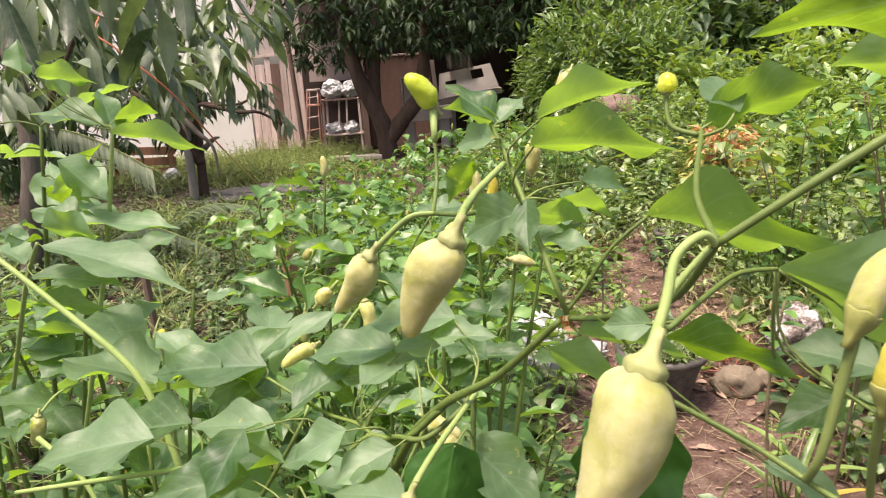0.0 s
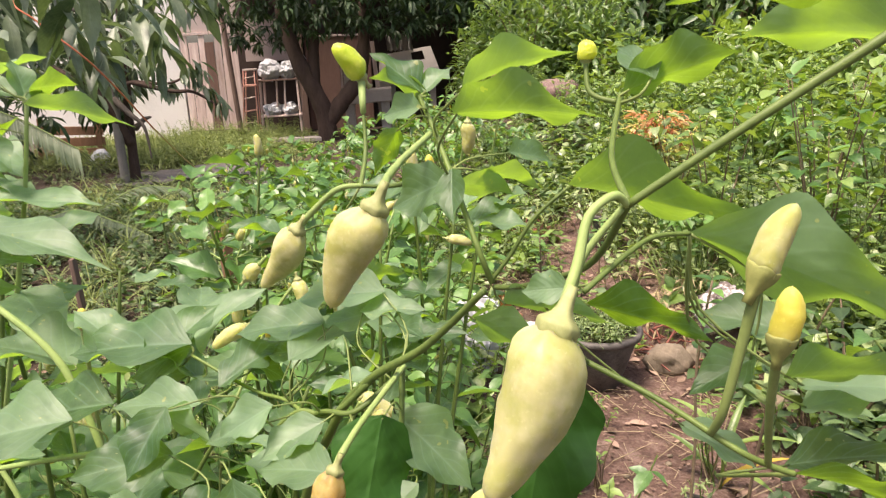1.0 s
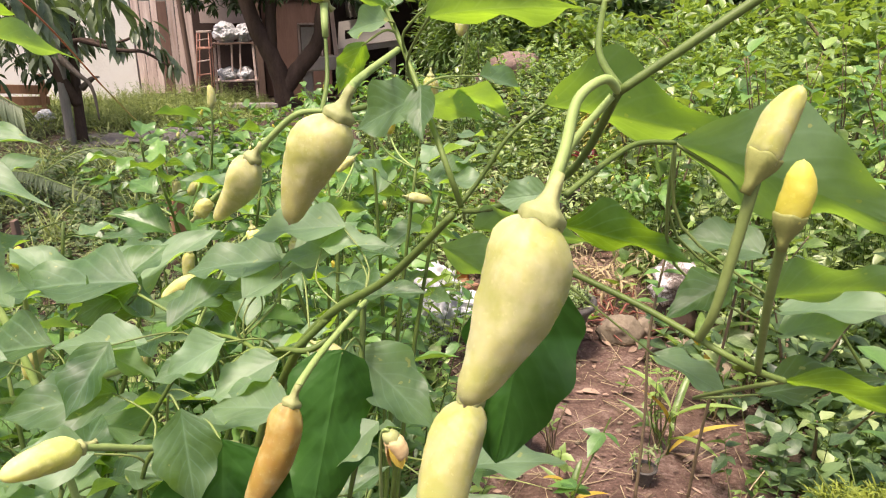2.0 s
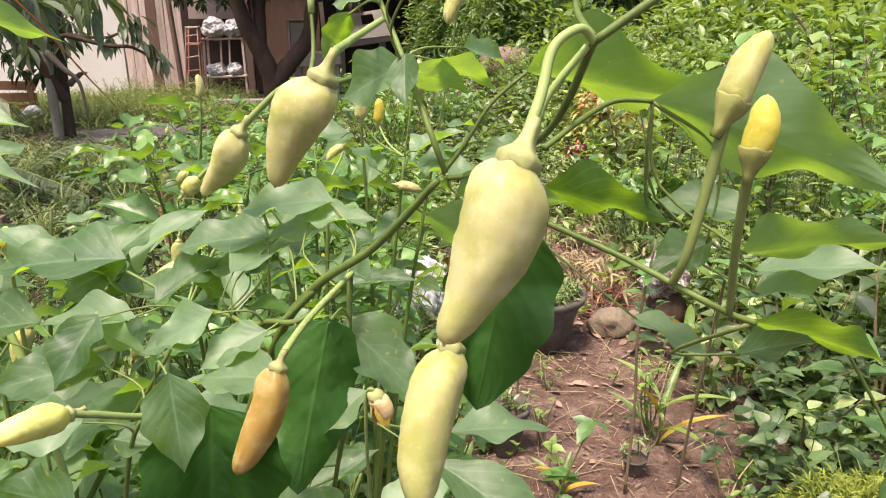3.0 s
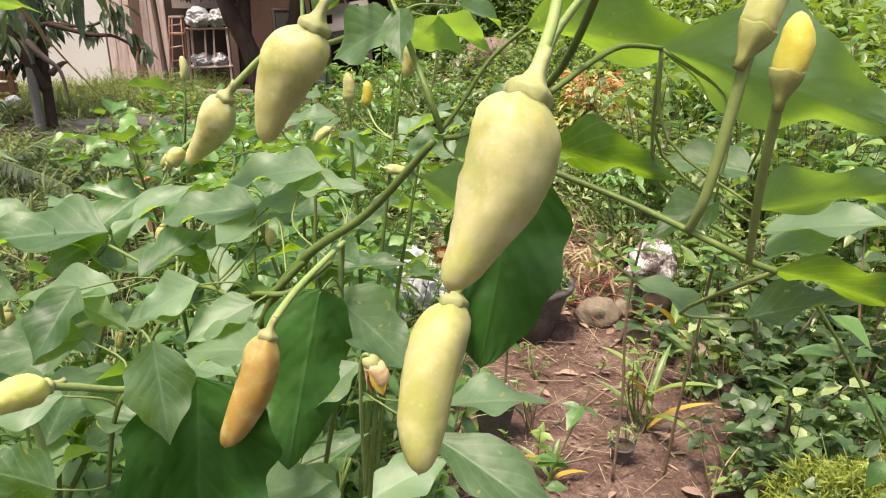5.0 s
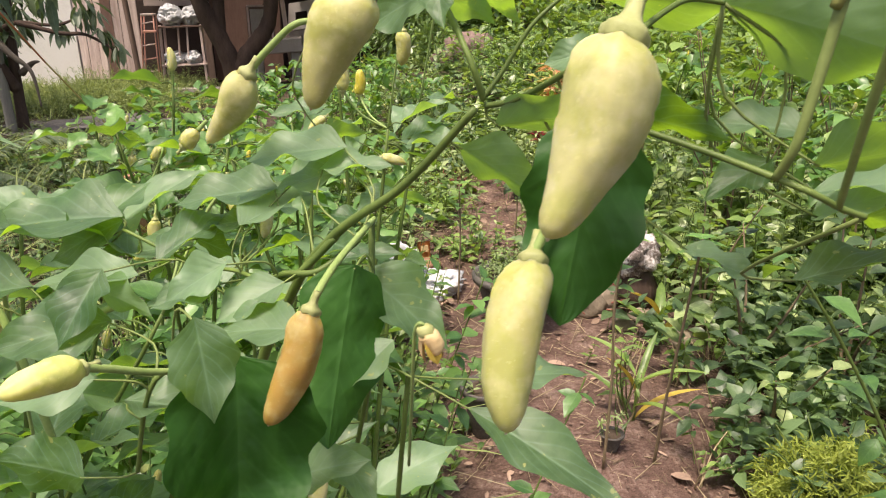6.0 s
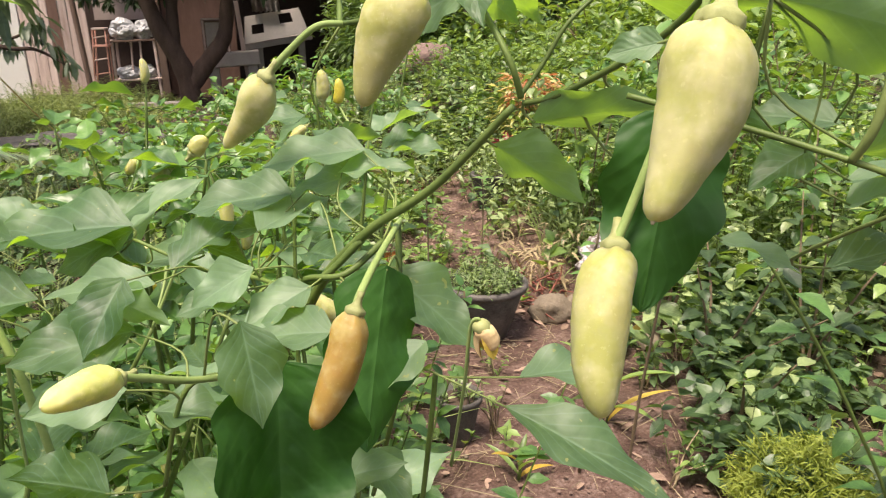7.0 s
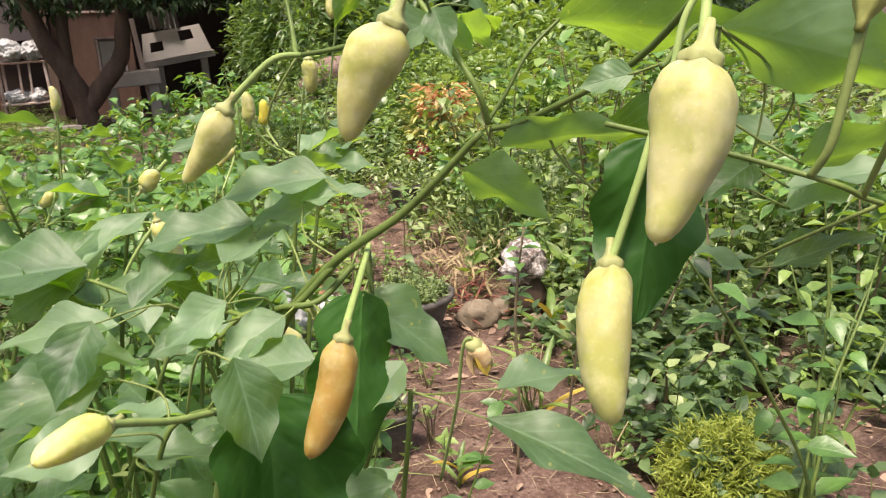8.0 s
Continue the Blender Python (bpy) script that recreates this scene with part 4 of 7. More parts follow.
weed_field("dry_weeds", "dry straw-coloured stalks bending over the path", scatter(26, (1.18, 1.46), (2.95, 3.45)), STRAW_BLADE, (0.14, 0.34), 7, (0.05, 0.12), 0.16, "dead stalks", STRAW, lean=0.6, droop=0.9)


def grass():
    n = 9500
    x, y = rng.uniform(-5.2, -1.0, n), rng.uniform(8.9, 12.7, n)
    keep = (y > 9.6 - 0.4 * np.sin(x * 2)) | (rng.uniform(0, 1, n) < 0.25)
    x, y = x[keep], y[keep]
    p = np.stack([x, y, height_at(x, y) - 0.01], 1)
    k = len(p)
    az, el = rng.uniform(0, 6.283, k), rng.uniform(0.6, 1.4, k)
    way = np.stack([np.cos(az) * np.cos(el), np.sin(az) * np.cos(el), np.sin(el)], 1)
    face = np.stack([-np.cos(az) * np.sin(el), -np.sin(az) * np.sin(el), np.cos(el)], 1)
    ln = rng.uniform(0.10, 0.34, k) * np.where(x > -2.7, 0.55, 1.0)
    v, f, u = blades(p, way, face, ln, rng.uniform(0.007, 0.015, k), 0.2, rng.uniform(0.2, 0.9, k), 4, 1, lance)
    foliage("grass", [(v, f, u, 0)], [GRASS], None, "soft pale green grass before the house", "stuff", "grass")
    weed_field("low_weeds", "fine yellow-green weeds in the grass", np.stack([rng.uniform(-4.6, -1.2, 900), rng.uniform(9.2, 12.6, 900), np.zeros(900)], 1), GRASS, (0.08, 0.24), 10, (0.05, 0.09), 0.3)
    x, y = rng.uniform(-3.3, -1.5, 520), rng.uniform(9.2, 12.3, 520)
    weed_field("tall_weeds", "feathery grey-green weeds before the plank wall", np.stack([x, y, height_at(x, y)], 1), GRASS, (0.15, 0.46), 16, (0.04, 0.09), 0.2, lean=0.35)


grass()


def litter():
    n = 8000
    x, y = rng.uniform(-3.2, 4.6, n), rng.uniform(1.1, 7.5, n)
    p = np.stack([x, y, height_at(x, y) + 0.006], 1)
    az = rng.uniform(0, 6.283, n)
    way = np.stack([np.cos(az), np.sin(az), rng.normal(0.05, 0.12, n)], 1)
    face = np.stack([rng.normal(0, 0.3, n), rng.normal(0, 0.3, n), np.ones(n)], 1)
    ln = rng.uniform(0.012, 0.034, n) + 0.045 * rng.uniform(0, 1, n) ** 5
    v, f, u = blades(p, way, face, ln, ln * rng.uniform(0.25, 0.6, n), 0.25, rng.uniform(-0.25, 0.2, n), 4, 2, lance)
    foliage("leaf_litter", [(v, f, u, 0)], [DRYLEAF], None, "curled brown dead leaves scattered on the soil", "stuff", "leaf litter")
    m = 1700
    a = np.stack([rng.uniform(-2.6, 2.6, m), rng.uniform(1.2, 6, m), np.zeros(m)], 1)
    a[:, 2] = height_at(a[:, 0], a[:, 1]) + 0.008
    d = np.stack([rng.normal(0, 0.10, m), rng.normal(0, 0.10, m), np.abs(rng.normal(0, 0.02, m))], 1)
    foliage("dry_stalks", [(*sticks(a, a + d, 0.002, 0.001), 0)], [STRAW], None, "dry straw-coloured stalks and twigs on the soil", "stuff", "twigs")
    k = 2200
    a = np.stack([rng.uniform(0.2, 2.3, k), rng.uniform(1.1, 4.8, k), np.zeros(k)], 1)
    a[:, 2] = height_at(a[:, 0], a[:, 1]) + rng.uniform(0.008, 0.016, k)
    d = np.stack([rng.normal(0, 0.035, k), rng.normal(0, 0.035, k), rng.normal(0, 0.004, k)], 1)
    foliage("plant_fibres", [(*sticks(a[::2], (a + d)[::2], 0.0012, 0.0006), 0), (*sticks(a[1::2], (a + d)[1::2], 0.0014, 0.0007), 1)], [STRAW, WOODSTEM], None, "short dry fibres and twigs trodden into the earth", "stuff", "twigs")
    # crumbs of earth on the trodden soil
    c = 4200
    cx, cy = rng.uniform(0.2, 1.9, c), rng.uniform(1.1, 4.8, c)
    s = rng.uniform(0.002, 0.008, c) * rng.uniform(0.5, 1.3, c)
    base = np.array([(1, 0, 0), (-1, 0, 0), (0, 1, 0), (0, -1, 0), (0, 0, 1), (0, 0, -1)], float)
    tri = np.array([(0, 2, 4), (2, 1, 4), (1, 3, 4), (3, 0, 4), (2, 0, 5), (1, 2, 5), (3, 1, 5), (0, 3, 5)])
    turn = rng.uniform(0, 6.283, c)
    shape = base[None] * s[:, None, None] * rng.uniform(0.6, 1.3, (c, 6, 1)) * np.array([1, 1, 0.7])
    rx = shape[..., 0] * np.cos(turn)[:, None] - shape[..., 1] * np.sin(turn)[:, None]
    ry = shape[..., 0] * np.sin(turn)[:, None] + shape[..., 1] * np.cos(turn)[:, None]
    v = np.stack([rx + cx[:, None], ry + cy[:, None], shape[..., 2] + (height_at(cx, cy) + s * 0.3 + 0.004)[:, None]], -1)
    mesh = bpy.data.meshes.new("crumbs")
    mesh.from_pydata(v.reshape(-1, 3).tolist(), [], (tri[None] + (np.arange(c) * 6)[:, None, None]).reshape(-1, 3).tolist())
    finish(tagged(new("crumbs", mesh), "loose crumbs of reddish earth on the path", "soil crumbs", "", "stuff"), mesh, CRUMB, False)
    for nm, lab, mat, cnt, size in (("pebbles", "small reddish pebbles and clods on bare earth", STONE, 150, 0.011),):
        bm = bmesh.new()
        for i in range(cnt):
            px, py = rng.uniform(0.3, 1.7), rng.uniform(1.2, 4.5)
            s = size * rng.uniform(0.25, 1.2)
            bmesh.ops.create_icosphere(bm, subdivisions=1, radius=s, matrix=Matrix.Translation(stand(px, py, s * 0.3)) @ Matrix.Diagonal((1, rng.uniform(0.6, 1.1), 0.65, 1)))
        mesh = bpy.data.meshes.new(nm)
        bm.to_mesh(mesh)
        bm.free()
        finish(tagged(new(nm, mesh), lab, "pebbles", "", "stuff"), mesh, mat)


litter()


# ---- bushes on the bank and behind ----
def bush(at, size, seed, material, leaf, count, label, ratio=0.42, name="bush", shape=lance, stems=7):
    """A leafy bush: stems from one foot, leaves in uneven clumps with gaps."""
    g = np.random.default_rng(seed)
    b = thing(name, label, "bush", at)
    o = Vector(at)
    for k in range(stems):
        a = g.uniform(0, 6.283)
        tip = o + Vector((math.cos(a) * size[0] * 0.6, math.sin(a) * size[1] * 0.6, size[2] * g.uniform(0.6, 0.95)))
        part("stem", tube_mesh([o, o.lerp(tip, 0.5) + Vector((0, 0, size[2] * 0.12)), tip], 0.010 + 0.006 * size[2], 0.004, 6, 4, 0.2), WOODSTEM, b)
    clumps = 26
    u = unit(g.normal(0, 1, (clumps, 3)))
    u[:, 2] = np.abs(u[:, 2]) * 0.95 + 0.05
    cc = np.array(at) + u * np.array(size) * g.uniform(0.55, 1.0, (clumps, 1))
    which = g.integers(0, clumps, count)
    p = cc[which] + g.normal(0, 0.16, (count, 3)) * np.array(size)
    p[:, 2] = np.maximum(p[:, 2], at[2] + 0.03)
    out = unit(p - np.array(at) - np.array([0, 0, size[2] * 0.25]) + g.normal(0, 0.25, (count, 3)) * np.array(size))
    way = unit(out + g.normal(0, 0.5, (count, 3)) + np.array([0, 0, -0.25]))
    face = unit(np.array([0, 0, 1.0]) + out * 0.5 + g.normal(0, 0.35, (count, 3)))
    ln = g.uniform(0.7, 1.2, count) * leaf
    foliage("crown", [(*blades(p, way, face, ln, ln * ratio, 0.25, 0.25, 3, 2, shape), 0)], [material], b)
    return b


back_bush = bush(stand(2.05, 9.7), (0.80, 0.8, 1.35), 1, HEDGE, 0.15, 2600, "dense light green bush with narrow leaves on the bank", 0.28)
mid_bush = bush(stand(3.2, 9.0), (0.85, 0.7, 0.85), 2, WEED, 0.17, 1000, "pale green leafy bush on the bank")
dark_bush = bush(stand(2.6, 11.0), (1.1, 0.9, 2.3), 3, WEED_DARK, 0.22, 1900, "tall dark green bush behind the bank", 0.3)
for x, y, turn, k in ((1.75, 10.6, 40, 0.8), (2.9, 9.9, 100, 1.05), (1.75, 8.9, 200, 0.42)):
    copy_thing(back_bush, pose(*stand(x, y), 0, 0, turn) @ Matrix.Scale(k, 4))
for x, y, turn, k in ((4.2, 8.4, 70, 1.1), (5.2, 9.2, 150, 1.3), (3.9, 7.0, 210, 0.8), (2.7, 7.6, 310, 0.55), (5.6, 7.4, 20, 1.2), (6.6, 8.8, 260, 1.5), (4.8, 5.9, 120, 0.9), (3.3, 6.0, 33, 0.6)):
    copy_thing(mid_bush, pose(*stand(x, y), 0, 0, turn) @ Matrix.Scale(k, 4))
for x, y, turn, k in ((4.0, 11.4, 60, 1.2), (5.6, 11.2, 130, 1.3), (7.4, 11.0, 220, 1.4), (3.2, 13.0, 300, 1.5), (6.2, 13.2, 20, 1.7), (9.2, 11.5, 80, 1.7), (8.6, 13.4, 170, 1.9), (11.5, 12.0, 250, 2.0), (4.6, 13.6, 100, 1.7)):
    copy_thing(dark_bush, pose(*stand(x, y), 0, 0, turn) @ Matrix.Scale(k, 4))


def bamboo():
    clump = thing("bamboo_clump", "clump of brownish bamboo canes behind the bushes", "bamboo", stand(4.4, 12.2))
    g = np.random.default_rng(8)
    for k in range(22):
        x, y = 4.4 + g.uniform(-1.2, 1.2), 12.2 + g.uniform(-0.4, 0.4)
        z = float(height_at(x, y))
        dx = g.normal(0, 0.35)
        part("cane", tube_mesh([(x, y, z - 0.1), (x + dx * 0.4, y, z + 1.8), (x + dx, y - 0.2, z + 4.2)], 0.028, 0.014, 7, 5), STRAW if k % 3 else WOODSTEM, clump)


bamboo()


def leafy_shrub(at, stems, leaf, count, seed, material, label, name="shrub", ratio=0.62, wood=None):
    """A shrub with stems to given tips and broad leaves spiralling round their upper parts."""
    g = np.random.default_rng(seed)
    s = thing(name, label, "shrub", at)
    base, way, face = [], [], []
    for pts in stems:
        part("stem", tube_mesh([at, *pts], 0.0045 if wood else 0.0075, 0.0020, 7, 5, 0.25), wood or WOODSTEM, s)
        line = spline([at, *pts], 8)
        for k in range(count):
            q = line[min(int(len(line) * (0.35 + 0.65 * (k + g.uniform(0, 1)) / count)), len(line) - 1)]
            a, el = k * 2.4 + g.uniform(-0.5, 0.5), g.normal(0.1, 0.35)
            d = np.array([math.cos(a) * math.cos(el), math.sin(a) * math.cos(el), math.sin(el)])
            base.append(np.array(q) + d * 0.015), way.append(d)
            face.append(np.array([-math.cos(a) * math.sin(el), -math.sin(a) * math.sin(el), math.cos(el)]) + g.normal(0, 0.25, 3))
    n = len(base)
    ln = g.uniform(0.65, 1.2, n) * leaf
    foliage("crown", [(*blades(base, way, face, ln, ln * ratio, 0.2, g.uniform(0.1, 0.4, n), 5, 2, profile, 0.05), 0)], [material], s)
    return s


# dark-leaved shrubs beside the path
leafy_shrub(stand(1.45, 1.95), [[(1.40, 1.9, 0.25), (1.30, 1.85, 0.50)], [(1.55, 1.9, 0.25), (1.62, 1.85, 0.48)], [(1.48, 2.0, 0.3), (1.5, 2.1, 0.55)], [(1.4, 1.85, 0.15), (1.25, 1.75, 0.30)], [(1.55, 1.85, 0.15), (1.7, 1.7, 0.33)]], 0.085, 11, 21, SHRUB_DARK, "dark green broad-leaved shrub beside the path")
leafy_shrub(stand(1.85, 1.9), [[(1.85, 1.9, 0.3), (1.8, 1.85, 0.55)], [(1.95, 1.85, 0.3), (2.05, 1.8, 0.5)], [(1.85, 2.0, 0.35), (1.9, 2.1, 0.65)], [(1.8, 1.8, 0.2), (1.72, 1.6, 0.4)]], 0.085, 11, 22, SHRUB_DARK, "dark green broad-leaved shrub with upright stems")
leafy_shrub(stand(1.35, 1.62), [[(1.33, 1.60, 0.14), (1.28, 1.55, 0.26)], [(1.40, 1.60, 0.14), (1.46, 1.55, 0.28)]], 0.07, 10, 23, WEED_PALE, "small pale green seedling with broad leaves")
leafy_shrub(stand(2.0, 2.9), [[(2.0, 2.9, 0.4), (1.95, 2.8, 0.75)], [(2.1, 2.9, 0.4), (2.25, 2.85, 0.8)], [(1.95, 3.0, 0.4), (1.8, 3.05, 0.7)], [(2.05, 3.0, 0.4), (2.1, 3.15, 0.9)]], 0.09, 16, 24, WEED, "leafy green shrub with thin upright stems")
leafy_shrub(stand(2.6, 3.4), [[(2.6, 3.4, 0.5), (2.5, 3.3, 1.0)], [(2.7, 3.4, 0.5), (2.9, 3.3, 1.05)], [(2.6, 3.5, 0.5), (2.5, 3.6, 1.1)], [(2.7, 3.3, 0.4), (2.8, 3.1, 0.8)]], 0.10, 18, 25, WEED, "tall green shrub with sparse branches")
leafy_shrub(stand(1.55, 2.35), [[(1.55, 2.35, 0.3), (1.5, 2.3, 0.5)], [(1.62, 2.35, 0.3), (1.72, 2.3, 0.55)], [(1.55, 2.4, 0.3), (1.6, 2.5, 0.6)]], 0.075, 14, 26, WEED, "bushy green shrub at the edge of the bank")
leafy_shrub(stand(2.25, 2.35), [[(2.25, 2.3, 0.3), (2.15, 2.2, 0.6)], [(2.35, 2.3, 0.3), (2.45, 2.2, 0.65)], [(2.25, 2.4, 0.4), (2.3, 2.5, 0.8)], [(2.2, 2.3, 0.2), (2.05, 2.15, 0.45)]], 0.09, 17, 28, WEED, "bright green broad-leaved shrub on the bank")
leafy_shrub(stand(2.4, 1.75), [[(2.4, 1.7, 0.3), (2.3, 1.6, 0.6)], [(2.5, 1.7, 0.3), (2.6, 1.6, 0.7)], [(2.4, 1.8, 0.4), (2.45, 1.9, 0.85)]], 0.09, 17, 30, WEED, "green shrub with broad leaves and upright stems")
leafy_shrub(stand(3.2, 2.9), [[(3.2, 2.9, 0.4), (3.1, 2.8, 0.9)], [(3.3, 2.9, 0.4), (3.45, 2.8, 0.95)], [(3.2, 3.0, 0.5), (3.25, 3.1, 1.1)]], 0.10, 20, 33, WEED_PALE, "tall pale green shrub on the bank")

def tall_shrub(x, y, h, seed, material, label):
    g = np.random.default_rng(seed)
    at = stand(x, y)
    stems = []
    for k in range(4):
        a = k * 1.6 + g.uniform(-0.4, 0.4)
        r = h * g.uniform(0.15, 0.28)
        stems.append([(x + 0.4 * r * math.cos(a), y + 0.4 * r * math.sin(a), at[2] + h * 0.5), (x + r * math.cos(a), y + r * math.sin(a), at[2] + h * g.uniform(0.8, 1.0))])
    return leafy_shrub(at, stems, 0.115, 17, seed, material, label)


tall_shrub(1.75, 3.5, 1.05, 81, WEED, "tall open shrub with thin dark stems on the bank")
tall_shrub(2.05, 3.05, 1.15, 82, LEAF_MID, "tall pepper-like shrub with light green leaves")
tall_shrub(2.45, 3.7, 1.25, 83, WEED, "tall open green shrub on the bank")
tall_shrub(1.95, 4.5, 0.9, 84, WEED_PALE, "pale green open shrub on the bank")
tall_shrub(2.85, 3.2, 1.25, 85, LEAF_MID, "tall leafy shrub with bright green leaves")
tall_shrub(3.3, 4.2, 1.3, 86, WEED, "tall green shrub higher on the bank")
tall_shrub(2.75, 2.3, 0.95, 87, LEAF_MID, "leafy green shrub with upright stems")
tall_shrub(3.3, 2.2, 1.1, 88, WEED, "green shrub with broad leaves at the bank edge")
# open shrub with bare crooked stems
leafy_shrub((0.96, 0.80, 0.02), [[(0.945, 0.78, 0.25), (0.93, 0.76, 0.47), (0.84, 0.78, 0.66), (0.745, 0.80, 0.82), (0.655, 0.82, 0.95)], [(0.95, 0.78, 0.3), (1.0, 0.80, 0.50), (1.06, 0.84, 0.60), (1.20, 0.90, 0.72), (1.30, 0.95, 0.85)], [(0.96, 0.8, 0.3), (1.05, 0.86, 0.52), (1.12, 0.92, 0.75), (1.10, 0.95, 0.98)]], 0.075, 13, 27, LEAF_MID, "sparse pepper bush with bare crooked green-brown stems", "pepper_bush", 0.55, STEM)
leafy_shrub(stand(1.17, 0.93), [[(1.20, 0.95, 0.22), (1.235, 0.97, 0.345), (1.30, 1.0, 0.41), (1.374, 1.05, 0.55), (1.514, 1.1, 0.69)], [(1.19, 0.95, 0.25), (1.24, 1.0, 0.42), (1.215, 1.05, 0.64), (1.22, 1.1, 0.745)], [(1.21, 0.95, 0.25), (1.33, 0.98, 0.40), (1.426, 1.0, 0.53), (1.56, 1.05, 0.60)], [(1.20, 0.97, 0.25), (1.30, 1.05, 0.52), (1.36, 1.1, 0.68), (1.40, 1.15, 0.78), (1.55, 1.2, 0.87)]], 0.06, 13, 35, WEED, "open shrub with crooked stems and small sunlit leaves", "shrub", 0.55, STEM)


def lacy_bush():
    """Yellow-green bush of fine lacy leaves."""
    at = stand(1.22, 1.22)
    b = thing("lacy_shrub", "low yellow-green shrub with fine lacy leaves", "shrub", at)
    g = np.random.default_rng(31)
    n = 9500
    u = unit(g.normal(0, 1, (n, 3)))
    u[:, 2] = np.abs(u[:, 2])
    lobes = np.array([noise.noise(Vector((q[0] * 2.2, q[1] * 2.2, q[2] * 2.2))) for q in u.tolist()])
    r = (0.72 + 0.35 * lobes)[:, None] * g.uniform(0.75, 1.0, (n, 1))
    p = np.array(at) + u * r * np.array([0.25, 0.24, 0.36])
    way = unit(u + g.normal(0, 0.7, (n, 3)))
    face = unit(g.normal(0, 1, (n, 3)) + np.array([0, 0, 0.8]))
    ln = g.uniform(0.014, 0.034, n)
    foliage("crown", [(*blades(p, way, face, ln, 0.0030 + ln * 0.05, 0.2, g.uniform(0.3, 1.1, n), 4, 1, lance), 0)], [FERN], b)
    for k in range(9):
        a = k * 0.7
        tip = Vector(at) + Vector((0.16 * math.cos(a), 0.16 * math.sin(a), 0.26))
        part("stem", tube_mesh([at, Vector(at).lerp(tip, 0.5) + Vector((0, 0, 0.04)), tip], 0.004, 0.0015, 6, 4), STEM, b)


lacy_bush()


def croton():
    at = stand(2.15, 5.35)
    c = thing("croton", "croton bush with crinkled red, orange and cream leaves", "shrub", at)
    g = np.random.default_rng(41)
    for k in range(5):
        a = k * 1.3
        tip = Vector(at) + Vector((0.12 * math.cos(a), 0.12 * math.sin(a), 0.45))
        part("stem", tube_mesh([at, Vector(at).lerp(tip, 0.6), tip], 0.012, 0.005, 6, 4), WOODSTEM, c)
    for mat, n, lo, hi, w in ((CROTON, 230, 0.36, 0.62, 0.20), (CROTON_GREEN, 320, 0.15, 0.52, 0.32)):
        a, r, z = g.uniform(0, 6.283, n), np.sqrt(g.uniform(0, 1, n)) * w, g.uniform(lo, hi, n)
        p = np.array(at) + np.stack([r * np.cos(a), r * np.sin(a), z], 1)
        way = unit(np.stack([np.cos(a), np.sin(a), g.normal(0.25, 0.4, n)], 1) + g.normal(0, 0.3, (n, 3)))
        ln = g.uniform(0.06, 0.12, n)
        foliage("crown", [(*blades(p, way, unit(g.normal(0, 0.3, (n, 3)) + np.array([0, 0, 1.0])), ln, ln * 0.3, 0.3, g.uniform(0.2, 0.8, n), 6, 2, lance, 0.15), 0)], [mat], c)
    t_at = stand(1.85, 5.1)
    t = thing("ti_plant", "small dark red broad-leaved plant", "plant", t_at)
    part("stem", tube_mesh([t_at, (t_at[0], t_at[1], t_at[2] + 0.2)], 0.012, 0.008, 7, 3), WOODSTEM, t)
    n = 16
    a = np.arange(n) * 2.4
    el = g.uniform(0.2, 1.2, n)
    way = np.stack([np.cos(a) * np.cos(el), np.sin(a) * np.cos(el), np.sin(el)], 1)
    face = np.stack([-np.cos(a) * np.sin(el), -np.sin(a) * np.sin(el), np.cos(el)], 1)
    foliage("crown", [(*blades(np.repeat([[t_at[0], t_at[1], t_at[2] + 0.15]], n, 0), way, face, g.uniform(0.14, 0.22, n), 0.055, 0.3, 0.3, 6, 2, lance), 0)], [DARKRED], t)


croton()


def palm_frond(points, leaflet, label, seed, flat=0.5):
    f = thing("palm_frond", label, "palm frond", tuple(points[0]))
    part("rachis", tube_mesh(points, 0.008, 0.003, 6, 8), PALE_STEM, f)
    line = spline(points, 44)
    g = np.random.default_rng(seed)
    base, way, face = [], [], []
    for i, q in enumerate(line[4:]):
        d = (line[min(i + 5, len(line) - 1)] - line[i + 3]).normalized()
        side = d.cross(Vector((0, 0, 1))).normalized()
        for s in (-1, 1):
            w = (side * s + d * 0.7 + Vector((0, 0, -flat + g.uniform(-0.15, 0.15)))).normalized()
            base.append(q), way.append(w), face.append(Vector((0, 0, 1)) + side * s * 0.3)
    n = len(base)
    foliage("blade", [(*blades(base, way, face, g.uniform(0.7, 1.1, n) * leaflet, 0.011, 0.3, 0.25, 4, 1, lance), 0)], [PALM], f)


palm_frond([(-3.3, 5.3, 1.02), (-2.9, 5.2, 1.10), (-2.5, 5.1, 1.02), (-2.05, 5.0, 0.78)], 0.24, "arching pale palm frond with narrow leaflets", 51, 0.7)
palm_frond([(-2.5, 6.0, 0.08), (-2.1, 6.1, 0.30), (-1.75, 6.2, 0.26), (-1.45, 6.2, 0.12)], 0.20, "cut palm frond lying on the weeds", 52, 0.1)
palm_frond([(-2.9, 5.6, 0.06), (-2.4, 5.5, 0.26), (-2.0, 5.3, 0.20), (-1.7, 5.15, 0.10)], 0.20, "dusty palm frond lying on the ground", 53, 0.1)


# ---- stakes, twine, pots, stones, bags ----
def stake(name, label, foot, top, w, material):
    f, t = Vector(foot), Vector(top)
    d = t - f
    m = Matrix.Translation(f.lerp(t, 0.5)) @ d.to_track_quat("Z", "Y").to_matrix().to_4x4()
    return tagged(part(name, board_mesh((w, w * 0.45, d.length), m, 0.003), material, None, label, False), "", "stake")


